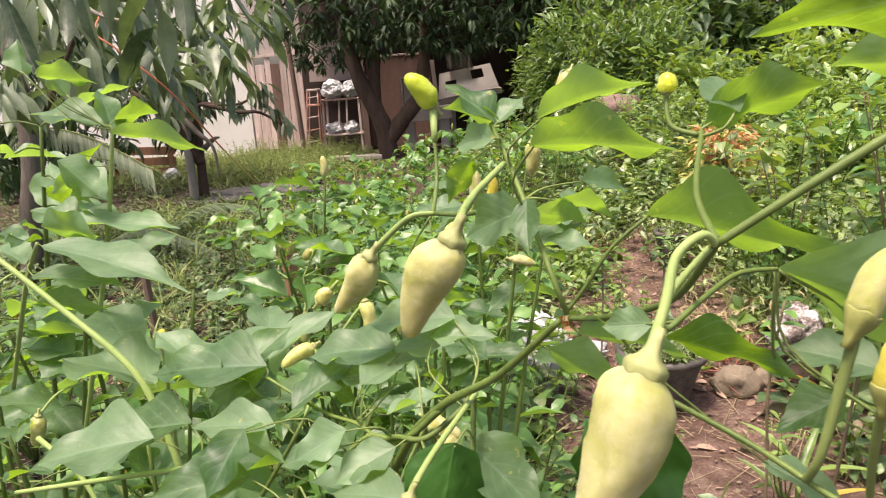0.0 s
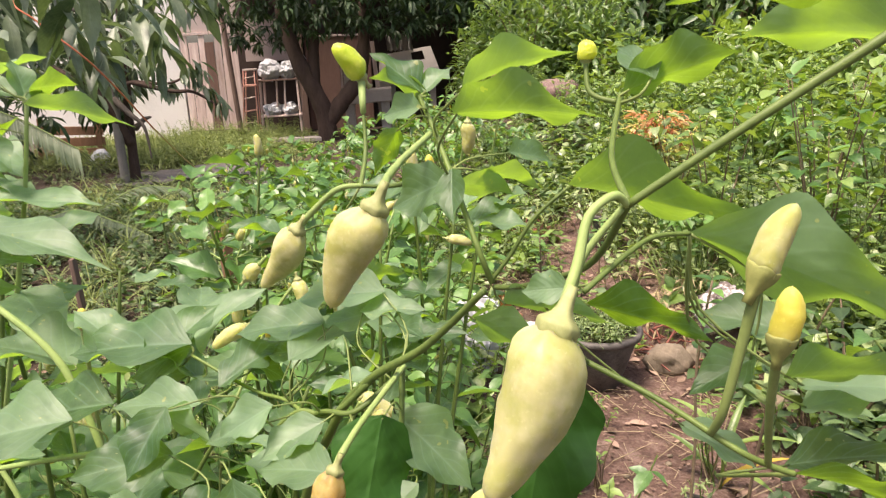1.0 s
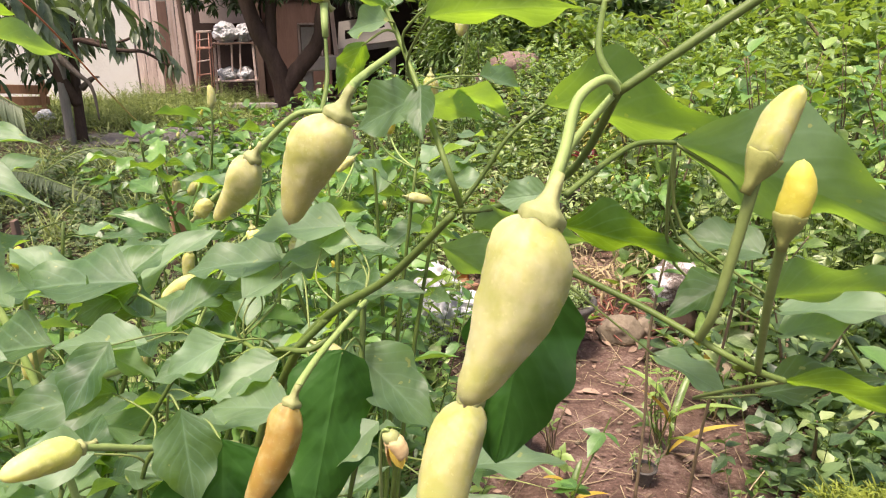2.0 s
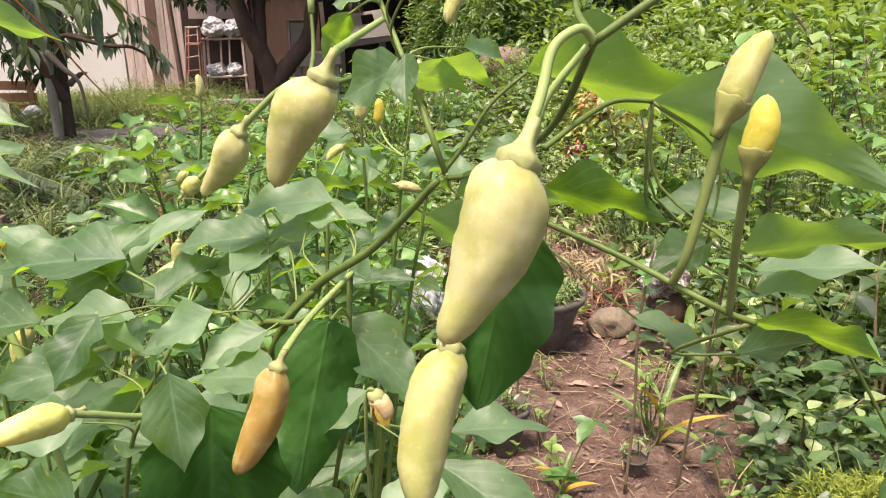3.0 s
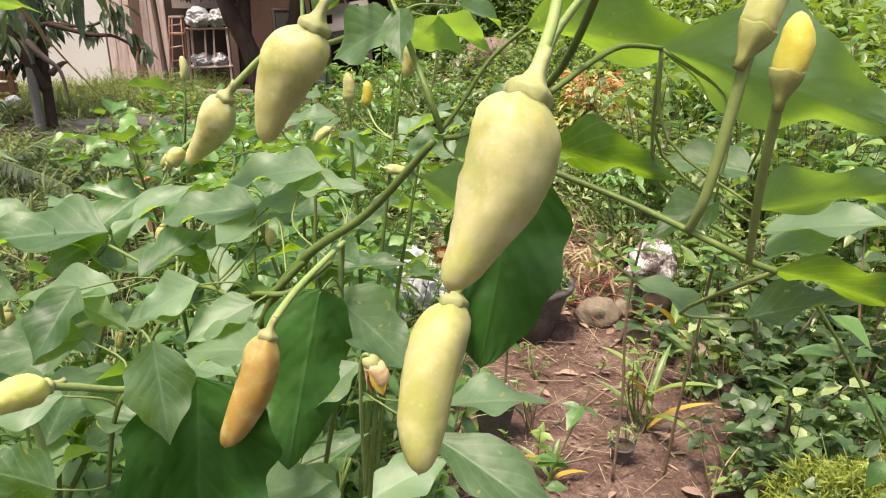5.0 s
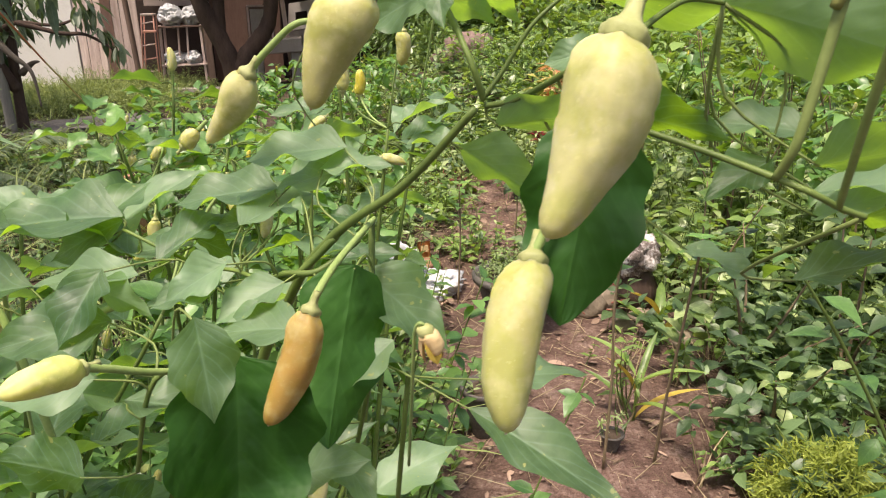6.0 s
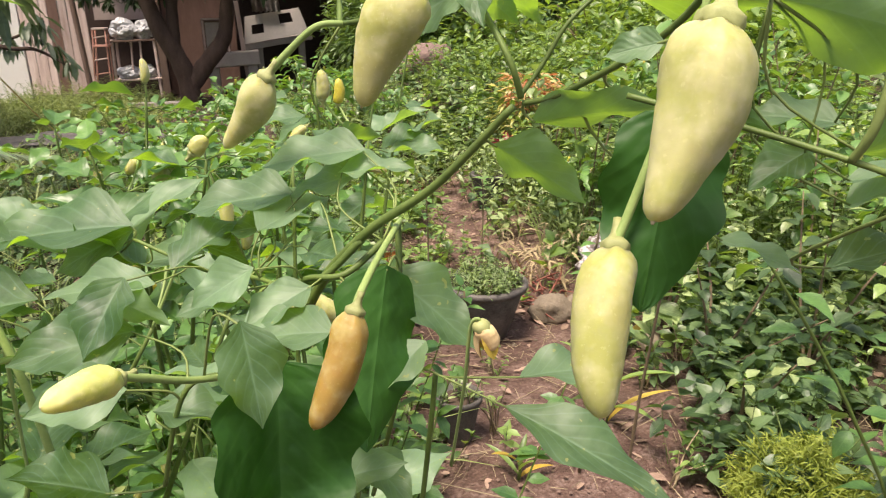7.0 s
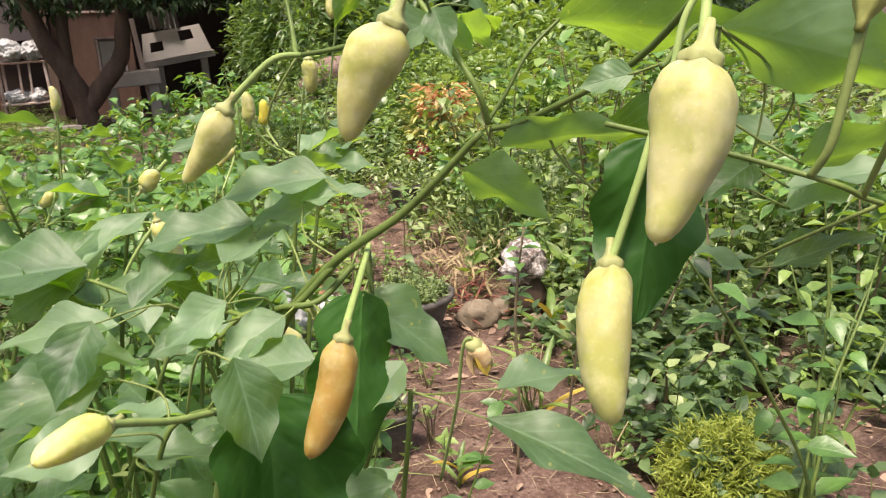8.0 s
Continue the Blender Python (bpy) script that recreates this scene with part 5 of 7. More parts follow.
stake("garden_stake", "short reddish-brown wooden stake driven into the soil", (-0.845, 3.83, -0.05), (-0.895, 3.85, 0.445), 0.105, TIMBER)
stake("garden_stake", "thin dark wooden stake among the weeds", (-1.57, 3.55, -0.05), (-1.58, 3.55, 0.40), 0.05, DARKWOOD)
twine = thing("garden_twine", "slack red and yellow twine tied from the tree to a stake", "twine", (-0.895, 3.835, 0.42))
part("red_length", tube_mesh([(-1.0, 2.6, 1.75), (-1.0, 2.2, 1.54), (-0.925, 2.15, 1.459), (-0.809, 2.20, 1.331), (-0.795, 2.6, 1.112)], 0.0028, 0.0028, 6, 8), ROPE, twine)
part("yellow_length", tube_mesh([(-0.795, 2.6, 1.112), (-0.826, 3.0, 0.962), (-0.854, 3.5, 0.753), (-0.895, 3.835, 0.42)], 0.0028, 0.0026, 6, 8), ROPE_YELLOW, twine)


def lathe(bm, rings, centre, sides=28):
    """A turned body: rings of (radius, height)."""
    c = Vector(centre)
    loops = [[bm.verts.new(c + Vector((r * math.cos(a), r * math.sin(a), z))) for a in [6.2832 * k / sides for k in range(sides)]] for r, z in rings]
    for a, b in zip(loops, loops[1:]):
        for k in range(sides):
            bm.faces.new((a[k], a[(k + 1) % sides], b[(k + 1) % sides], b[k]))
    bm.faces.new(loops[0][::-1])
    bm.faces.new(loops[-1])
    return bm


def plant_pot(at, r, h, label, green, seed, tilt=0.0):
    pot = thing("plant_pot", label, "plant pot", at)
    part("body", lathe(bmesh.new(), [(r * 0.50, 0), (r * 0.56, 0.01), (r * 0.93, h * 0.86), (r * 0.93, h * 0.88), (r * 1.03, h * 0.89), (r * 1.05, h * 0.97), (r * 1.0, h), (r * 0.93, h), (r * 0.90, h * 0.93)], at), BLACKPOT, pot)
    part("soil", lathe(bmesh.new(), [(r * 0.90, h * 0.90), (r * 0.6, h * 0.95), (r * 0.2, h * 0.96)], at), SOIL_DARK, pot)
    if green:
        g = np.random.default_rng(seed)
        n = green
        a, q = g.uniform(0, 6.283, n), np.sqrt(g.uniform(0, 1, n)) * r * 0.9
        p = np.array(at) + np.stack([q * np.cos(a), q * np.sin(a), np.full(n, h * 0.93)], 1)
        b, s = weed_pieces(p, (0.02, 0.09), 6, (0.02, 0.045), 0.32)
        foliage("seedling_tuft", [(*b, 0), (*s, 1)], [WEED_PALE, STEM], pot, "fresh green seedlings")
    return pot


plant_pot(stand(0.84, 2.62), 0.175, 0.25, "wide black plastic pot crowded with green seedlings", 190, 61)
plant_pot(stand(0.50, 1.86), 0.072, 0.17, "small black nursery pot standing on the soil", 10, 62)
plant_pot(stand(0.84, 1.66), 0.036, 0.06, "torn black nursery bag sunk in the soil", 6, 64)
plant_pot(stand(1.45, 4.35), 0.12, 0.24, "black plant pot half hidden by weeds", 40, 66)
for x, y, s, sz, mat, lab in (
        (1.17, 2.66, 1, (0.085, 0.07, 0.075), STONE, "rounded tan stone beside the pot"),
        (1.32, 2.72, 2, (0.06, 0.05, 0.05), STONE, "small tan stone on the path edge"),
        (1.02, 2.86, 3, (0.05, 0.05, 0.04), STONE, "small grey stone near the pot"),
        (1.24, 2.42, 4, (0.05, 0.04, 0.035), STONE, "flat tan stone set in the soil"),
        (1.42, 2.28, 5, (0.06, 0.05, 0.03), STONE, "flat stone chip lying on the soil"),
        (1.36, 2.5, 6, (0.045, 0.05, 0.03), STONE, "small reddish stone in the soil"),
        (2.08, 8.5, 7, (0.30, 0.25, 0.24), BOULDER, "pinkish-brown weathered boulder on the bank"),
        (1.85, 8.6, 8, (0.20, 0.2, 0.15), BOULDER, "lesser brown boulder beside the larger one")):
    ob = part("boulder" if mat is BOULDER else "stone", lump(stand(x, y, sz[2] * 0.55), sz, s, 0.35, 3), mat, None, lab)
    tagged(ob, "", "rock")
def crusted_stump():
    at = stand(1.40, 2.63)
    st = thing("crusted_stump", "dark charred stump with a white crusted top", "stump", at)
    part("trunk", tube_mesh([(1.415, 2.63, at[2] - 0.04), (1.40, 2.63, 0.10), (1.385, 2.63, 0.24)], 0.085, 0.070, 14, 5, 0.6), BARK_DARK, st)
    part("crust", lump((1.375, 2.62, 0.265), (0.080, 0.075, 0.085), 9, 0.5, 4, 0.0, 0.3), LICHEN, st, "white crusted top")


crusted_stump()
dark_heap = part("ash_mound", lump(stand(-2.0, 8.5, 0.02), (1.05, 0.45, 0.055), 12, 0.8, 4), ASH, None, "low spread heap of grey ash and soil")
tagged(dark_heap, "", "mound")
dark_heap2 = part("ash_mound", lump(stand(-1.15, 7.4, 0.0), (0.5, 0.3, 0.12), 13, 0.5, 4), ASH, None, "low grey heap of rubble and ash")
tagged(dark_heap2, "", "mound")
for x, y, s, sz in ((0.42, 3.15, 1, (0.10, 0.08, 0.10)), (0.33, 2.72, 2, (0.09, 0.07, 0.13)), (0.56, 3.05, 3, (0.11, 0.08, 0.05)), (2.10, 2.72, 4, (0.10, 0.08, 0.06)), (3.2, 4.43, 6, (0.10, 0.10, 0.07))):
    ob = part("plastic_bag", lump(stand(x, y, sz[2] * 0.6), sz, s + 30, 0.5, 5, 0.0, 0.7), PLASTIC, None, "crumpled white plastic bag lying on the soil")
    tagged(ob, "", "bag", "litter bags")
hoop = part("bent_cane", tube_mesh([stand(0.70, 3.75, 0.02), stand(0.74, 3.55, 0.03), stand(0.86, 3.50, 0.05), stand(0.96, 3.62, 0.10)], 0.014, 0.012, 8, 6), STRAW, None, "pale bent cane lying on the path")
tagged(hoop, "", "cane")
brick = part("brick", board_mesh((0.20, 0.09, 0.06), pose(*stand(0.58, 3.25, 0.04), 10, 15, 60), 0.006), TIMBER, None, "old reddish brick lying by the bags", False)
tagged(brick, "", "brick")


def seed_packet():
    """A flattened orange packet with a pale square mark, leaning in the litter."""
    at = stand(0.60, 3.42)
    pk = thing("packet", "crumpled orange packet with a pale printed square", "packet", at)
    m = pose(at[0], at[1], at[2] + 0.065, -14, 0, 8)
    bm = bmesh.new()
    cells = [[bm.verts.new(m @ Vector((-0.035 + 0.07 * i / 6, 0.006 * math.sin(1.9 * i + 0.8 * j), -0.06 + 0.12 * j / 8))) for j in range(9)] for i in range(7)]
    for i in range(6):
        for j in range(8):
            bm.faces.new((cells[i][j], cells[i + 1][j], cells[i + 1][j + 1], cells[i][j + 1]))
    bmesh.ops.solidify(bm, geom=list(bm.faces), thickness=0.004)
    part("sleeve", bm, PACKET, pk)
    for dx, dz, w, h in ((0.0, 0.022, 0.040, 0.034), (0.0, -0.025, 0.045, 0.006), (0.0, -0.038, 0.034, 0.005)):
        part("print", board_mesh((w, 0.002, h), m @ pose(dx, -0.012, dz), 0.0005), PETAL, pk, "pale printed mark", False)


seed_packet()


def husks():
    for x, y, n, mat, lab in ((0.95, 4.75, 70, REDHUSK, "heap of dry reddish stalks and husks"), (1.18, 2.85, 50, REDHUSK, "tangle of dry reddish stems by the pot")):
        g = np.random.default_rng(int(x * 100))
        a = np.stack([x + g.normal(0, 0.09, n), y + g.normal(0, 0.09, n), np.zeros(n)], 1)
        a[:, 2] = height_at(a[:, 0], a[:, 1]) + g.uniform(0.0, 0.09, n)
        d = unit(g.normal(0, 1, (n, 3)) * np.array([1, 1, 0.35])) * g.uniform(0.05, 0.15, (n, 1))
        foliage("dry_stalks", [(*sticks(a, a + d, 0.006, 0.003), 0)], [mat], None, lab, "stuff", "dry stalks")


husks()


def blade_plant(at, n, ln, w, label, seed, material=WEED, extra=0):
    """Young maize-like plant: strap leaves from one shoot."""
    p = thing("strap_leaf_plant", label, "plant", at)
    g = np.random.default_rng(seed)
    part("stem", tube_mesh([at, (at[0] + 0.01, at[1], at[2] + ln * 0.7)], 0.006, 0.004, 7, 3), STEM, p)
    for k in range(n):
        a, el = k * 2.4 + g.uniform(-0.4, 0.4), g.uniform(0.7, 1.2)
        d = (math.cos(a) * math.cos(el), math.sin(a) * math.cos(el), math.sin(el))
        f = (-math.cos(a) * math.sin(el), -math.sin(a) * math.sin(el), math.cos(el))
        v, fc, u = blades([(at[0], at[1], at[2] + ln * 0.12 * k)], [d], [f], ln * g.uniform(0.8, 1.2), w, 0.35, g.uniform(0.2, 0.6), 8, 2, lance)
        foliage("leaf", [(v, fc, u, 0)], [material if k % 4 else YELLOWLEAF], p)
    return p


blade_plant(stand(0.98, 1.80), 7, 0.22, 0.026, "young strap-leaved plant with yellowing lower leaves", 71)
blade_plant(stand(1.33, 2.30), 6, 0.22, 0.04, "young strap-leaved plant by the stump", 72)
blade_plant(stand(0.60, 1.60), 5, 0.12, 0.02, "small grassy seedling on bare soil", 73)


def stalk_clump(x, y, n, h, spread, label, seed, material, leaf=0.03, leaves=3):
    """Thin upright stalks from one foot, with a few small leaves each."""
    at = stand(x, y)
    p = thing("seedling", label, "seedling", at)
    g = np.random.default_rng(seed)
    b, w, f = [], [], []
    for k in range(n):
        foot = Vector(at) + Vector((g.normal(0, 0.010), g.normal(0, 0.010), -0.005))
        tip = foot + Vector((g.normal(0, spread), g.normal(0, spread), h * g.uniform(0.55, 1.1)))
        pts = [foot, foot.lerp(tip, 0.5) + Vector((g.normal(0, 0.008), g.normal(0, 0.008), 0.01)), tip]
        part("stalk", tube_mesh(pts, 0.0028, 0.0014, 6, 4, 0.2), (material, WOODSTEM, STRAW)[k % 3], p)
        line = spline(pts, 6)
        for i in range(leaves):
            a = g.uniform(0, 6.283)
            b.append(line[-1 - 2 * i]), w.append((math.cos(a), math.sin(a), g.normal(0.1, 0.3))), f.append((0, 0, 1))
    m = len(b)
    ln = g.uniform(0.6, 1.3, m) * leaf
    foliage("crown", [(*blades(b, w, f, ln, ln * 0.4, 0.2, g.uniform(0.1, 0.5, m), 5, 2, lance), 0)], [WEED], p)


stalk_clump(0.97, 1.83, 11, 0.27, 0.035, "clump of thin upright stalks turning brown", 301, STEM, 0.035, 2)
stalk_clump(0.62, 1.86, 8, 0.22, 0.035, "small brown-stemmed seedling on bare soil", 302, WOODSTEM, 0.025, 3)
stalk_clump(1.10, 2.12, 8, 0.20, 0.05, "wilting seedling with straw-coloured stalks", 303, STRAW, 0.04, 3)
stalk_clump(1.22, 1.98, 7, 0.18, 0.05, "thin weedy seedling at the path edge", 304, STEM, 0.03, 5)
stalk_clump(0.74, 2.22, 6, 0.13, 0.04, "small weedy seedling in the path", 305, STEM, 0.025, 5)
stalk_clump(1.02, 1.48, 7, 0.14, 0.05, "low dry seedling near the leaning sapling", 306, STRAW, 0.03, 4)
stalk_clump(1.40, 2.02, 7, 0.22, 0.05, "brown-stemmed seedling below the shrub", 307, WOODSTEM, 0.04, 4)


def bare_stem(pts, label):
    s = thing("sapling", label, "sapling", tuple(pts[0]))
    part("stem", tube_mesh(pts, 0.005, 0.003, 7, 5, 0.2), WOODSTEM, s)
    b, w, f = [], [], []
    g = np.random.default_rng(len(label))
    line = spline(pts, 6)
    for k in range(12):
        q = line[-1 - k // 2]
        a = k * 2.4
        b.append(q), w.append((math.cos(a), math.sin(a), 0.2)), f.append((0, 0, 1))
    foliage("crown", [(*blades(b, w, f, g.uniform(0.04, 0.07, 12), 0.03, 0.2, 0.2, 5, 2), 0)], [LEAF_MID], s)


bare_stem([stand(0.78, 1.58), (0.785, 1.58, 0.3), (0.77, 1.57, 0.55), (0.79, 1.56, 0.78)], "thin bare brown sapling stem with a leafy tip")
bare_stem([stand(0.939, 1.58), (0.930, 1.54, 0.25), (0.926, 1.5, 0.45), (0.917, 1.45, 0.673), (0.905, 1.42, 0.76)], "tall thin sapling stem leaning over the path")
bare_stem([stand(0.55, 1.95), (0.56, 1.95, 0.25), (0.54, 1.93, 0.48)], "thin upright seedling beside the nursery pot")
bare_stem([stand(0.66, 2.9), (0.67, 2.9, 0.3), (0.66, 2.88, 0.55)], "thin upright seedling in the path")
bare_stem([stand(1.05, 3.3), (1.06, 3.3, 0.3), (1.05, 3.28, 0.5)], "thin upright seedling farther up the path")


# ---- pepper plants ----
FRUIT_SHAPES = (
    ((0, 0.42), (0.02, 0.54), (0.05, 0.69), (0.09, 0.82), (0.145, 0.93), (0.22, 1.0), (0.33, 0.98), (0.48, 0.86), (0.63, 0.70), (0.78, 0.53), (0.90, 0.40), (0.96, 0.28), (0.99, 0.14), (1, 0.04)),
    ((0, 0.44), (0.02, 0.58), (0.06, 0.76), (0.12, 0.91), (0.22, 1.0), (0.42, 0.97), (0.60, 0.91), (0.75, 0.80), (0.87, 0.64), (0.95, 0.43), (0.985, 0.24), (1, 0.05)),
    ((0, 0.80), (0.12, 0.95), (0.32, 1.0), (0.55, 0.95), (0.74, 0.82), (0.87, 0.62), (0.95, 0.40), (0.985, 0.22), (1, 0.05)),
)


def fruit_body(bm, cap, tip, r, shape, sides, seed):
    c, t = Vector(cap), Vector(tip)
    d = t - c
    ln = d.length
    d.normalize()
    x = d.cross(Vector((0.2, 1, 0.1))).normalized()
    y = d.cross(x)
    prof = FRUIT_SHAPES[shape]
    rings = 44 if sides > 10 else 9
    loops = []
    for i in range(rings + 1):
        s = (1 - math.cos(math.pi * i / rings)) / 2
        k = float(np.interp(s, [p[0] for p in prof], [p[1] for p in prof]))
        mid = c + d * ln * s + x * 0.05 * ln * math.sin(math.pi * s) * (1 if seed % 2 else -1)
        loop = []
        for j in range(sides):
            a = 6.2832 * j / sides
            o = x * math.cos(a) + y * math.sin(a)
            q = r * k * (1 + 0.05 * math.cos(3 * a + seed) * (1 - s) + 0.10 * math.cos(5 * a + seed * 1.7) * max(0.0, 1 - s * 6) + 0.03 * math.cos(9 * a + seed) * max(0.0, 1 - s * 4) + 0.055 * noise.noise(o * 2.2 + Vector((seed, s * 6, 0))) + 0.035 * noise.noise(o * 4.5 + Vector((0, s * 16, seed))) + 0.012 * noise.noise(o * 5 + Vector((0, s * 42, seed))) + 0.10 * noise.noise((o * 1.2 + Vector((0, 0, s * 3 + seed * 5)))))
            loop.append(bm.verts.new(mid + o * q))
        loops.append(loop)
    for a, b in zip(loops, loops[1:]):
        for j in range(sides):
            bm.faces.new((a[j], a[(j + 1) % sides], b[(j + 1) % sides], b[j]))
    bm.faces.new(loops[0][::-1])
    bm.faces.new(loops[-1])
    return bm


CALYX_RINGS = ((-1.15, None), (-0.85, 0.16), (-0.60, 0.20), (-0.42, 0.28), (-0.31, 0.41), (-0.22, 0.515), (-0.13, 0.53), (-0.03, 0.515), (0.04, 0.50), (0.075, 0.47), (0.08, 0.40))
CUP_RINGS = ((-1.9, None), (-1.3, 0.34), (-0.8, 0.56), (-0.35, 0.80), (0.0, 0.94), (0.30, 1.00), (0.42, 1.00), (0.46, 0.93))


def cap_body(bm, cap, tip, r, sr, sides, rings):
    """Calyx: the stalk flares into a ribbed collar on the fruit's shoulder, with blunt teeth."""
    c, t = Vector(cap), Vector(tip)
    d = (t - c).normalized()
    x = d.cross(Vector((0.2, 1, 0.1))).normalized()
    y = d.cross(x)
    loops = []
    for h, k in rings:
        loop = []
        for j in range(sides):
            a = 6.2832 * j / sides
            rad = sr if k is None else k * r * (1 + 0.06 * math.cos(5 * a) + 0.03 * math.cos(11 * a))
            hh = h * r + (0.05 * r * math.cos(5 * a) if h > 0 else 0)
            loop.append(bm.verts.new(c + d * hh + (x * math.cos(a) + y * math.sin(a)) * rad))
        loops.append(loop)
    for a, b in zip(loops, loops[1:]):
        for j in range(sides):
            bm.faces.new((a[j], a[(j + 1) % sides], b[(j + 1) % sides], b[j]))
    bm.faces.new(loops[0][::-1])
    return bm


FRUIT_COUNT = [0]


def pepper(plant, cap, tip, r, stalk, material, sr=0.0015, shape=0, label="", sides=28, cup=False):
    FRUIT_COUNT[0] += 1
    words = {"pale_yellow_pepper": "pale yellow pepper", "golden_pepper": "small golden pepper", "orange_pepper": "ripening orange pepper", "lime_pepper": "small lime-green pepper", "sunlit_lemon_pepper": "pale lemon-yellow pepper, coloured bright as if sunlit"}
    ob = part("pepper", fruit_body(bmesh.new(), cap, tip, r, shape, sides, FRUIT_COUNT[0] % 7), material, plant, label or words[material.name])
    part("calyx", cap_body(bmesh.new(), cap, tip, r, sr * 1.15, 24 if sides > 10 else 10, CUP_RINGS if cup else CALYX_RINGS), CUP if cup else CALYX, ob)
    if sides > 10:
        part("tip_scar", lump(tip, (r * 0.05, r * 0.05, r * 0.07), 4, 0.3, 2), STRAW, ob)
    if len(stalk) > 1:
        part("stalk", tube_mesh(stalk, sr * 1.35, sr, 8, 6), YOUNG_STEM if cup else PALE_STEM, ob)
    return ob


def leaf_piece(parent, base, tip, width, face, fold=0.18, bend=0.12, material=None, name="leaf"):
    b, t = np.array(base), np.array(tip)
    d = t - b
    ln = float(np.linalg.norm(d))
    n = unit(np.array(face) - unit(d) * float(np.dot(face, unit(d))))
    # the blade's droop starts upward so that it ends at the tip
    way = unit(d) + n * bend
    v, f, u = blades([b], [way], [n], ln * 1.04, width * 1.05, fold, bend, 26, 8, broad if material is SHADED_PEPPER_LEAF else profile, 0.13)
    return foliage(name, [(v, f, u, 0)], [material or LEAF], parent)


STEM_LINES = []   # points along all stems of the near plants
BARE_LEAVES = []  # leaves that still want a stalk: the leaf, its base and its direction


def stalk_leaves():
    """Join each leaf's base to the nearest stem with a thin curved stalk."""
    pts = np.array([tuple(q) for q in STEM_LINES])
    for ob, base, tip in BARE_LEAVES:
        b, way = Vector(base), (Vector(tip) - Vector(base)).normalized()
        q = Vector(pts[np.argmin(np.linalg.norm(pts - np.array(base), axis=1))])
        gap = (q - b).length
        if gap > 0.0015:
            part("leaf_stalk", tube_mesh([q, q.lerp(b, 0.5) - way * 0.22 * gap, b + way * 0.002], 0.0006, 0.0004, 6, 4), YOUNG_STEM, ob)


hero = thing("pepper_plant", "pepper plant with pale yellow fruits hanging from green branches", "pepper plant", (-0.18, 0.42, 0.0), "pepper plants")


def hero_stem(name, points, r0, r1):
    STEM_LINES.extend(spline(points, 7))
    return part(name, tube_mesh(points, r0, r1, 10, 7, 0.12), STEM, hero)


def hero_leaf(base, tip, width, face, fold, bend, material=None):
    ob = leaf_piece(hero, base, tip, width, face, fold, bend, material)
    BARE_LEAVES.append((ob, base, tip))
    return ob



side_plant = thing("pepper_plant", "tall pepper plant with drooping pointed leaves and pale stems", "pepper plant", (-0.58, 0.85, 0.0), "pepper plants")


def side_stem(name, points, r0, r1):
    STEM_LINES.extend(spline(points, 7))
    return part(name, tube_mesh(points, r0, r1, 10, 7, 0.12), PALE_STEM, side_plant)


def side_leaf(base, tip, width, face, fold, bend):
    ob = leaf_piece(side_plant, base, tip, width, face, fold, bend)
    BARE_LEAVES.append((ob, base, tip))
    return ob


# main stem, forks and leaf stalks
hero_stem("main_stem", [(-0.157, 0.420, 0.690), (-0.061, 0.380, 1.049), (-0.026, 0.330, 1.156), (-0.003, 0.300, 1.198), (0.023, 0.275, 1.224), (0.046, 0.250, 1.257)], 0.0032, 0.0014)
hero_stem("branch", [(0.050, 0.250, 1.258), (0.059, 0.235, 1.263), (0.069, 0.190, 1.284), (0.068, 0.155, 1.310)], 0.0011, 0.0011)
hero_stem("branch", [(0.068, 0.155, 1.310), (0.090, 0.150, 1.326), (0.113, 0.145, 1.342), (0.133, 0.140, 1.356)], 0.0011, 0.0013)
hero_stem("branch", [(0.049, 0.250, 1.260), (0.044, 0.250, 1.274), (0.038, 0.270, 1.295), (0.032, 0.290, 1.315), (0.026, 0.300, 1.330)], 0.0012, 0.001)
hero_stem("twig", [(0.049, 0.250, 1.261), (0.056, 0.250, 1.270), (0.066, 0.250, 1.285), (0.079, 0.250, 1.296)], 0.0009, 0.0007)
hero_stem("twig", [(0.062, 0.170, 1.283), (0.076, 0.178, 1.290), (0.087, 0.185, 1.293), (0.100, 0.190, 1.292)], 0.0009, 0.0007)
hero_stem("twig", [(0.050, 0.178, 1.268), (0.0623, 0.165, 1.2643), (0.077, 0.150, 1.2593), (0.0886, 0.134, 1.2545), (0.096, 0.1318, 1.2507), (0.102, 0.1305, 1.2485)], 0.0009, 0.0008)
hero_stem("twig", [(0.068, 0.155, 1.311), (0.072, 0.180, 1.318), (0.084, 0.210, 1.331)], 0.001, 0.0008)
hero_stem("twig", [(0.083, 0.210, 1.330), (0.076, 0.215, 1.333), (0.076, 0.220, 1.342)], 0.0009, 0.0007)
hero_stem("twig", [(0.013, 0.300, 1.203), (0.011, 0.290, 1.176), (0.011, 0.280, 1.153), (0.004, 0.280, 1.122), (-0.004, 0.300, 1.066)], 0.0015, 0.0011)
hero_stem("branch", [(0.008, 0.310, 1.192), (-0.011, 0.300, 1.182), (-0.027, 0.310, 1.178), (-0.036, 0.320, 1.168), (-0.047, 0.330, 1.152)], 0.0016, 0.0011)
hero_stem("twig", [(-0.036, 0.320, 1.170), (-0.049, 0.340, 1.170), (-0.072, 0.360, 1.169), (-0.107, 0.380, 1.183)], 0.0012, 0.0009)
hero_stem("branch", [(-0.003, 0.300, 1.197), (-0.023, 0.310, 1.176), (-0.040, 0.320, 1.174), (-0.053, 0.320, 1.165)], 0.0018, 0.0012)
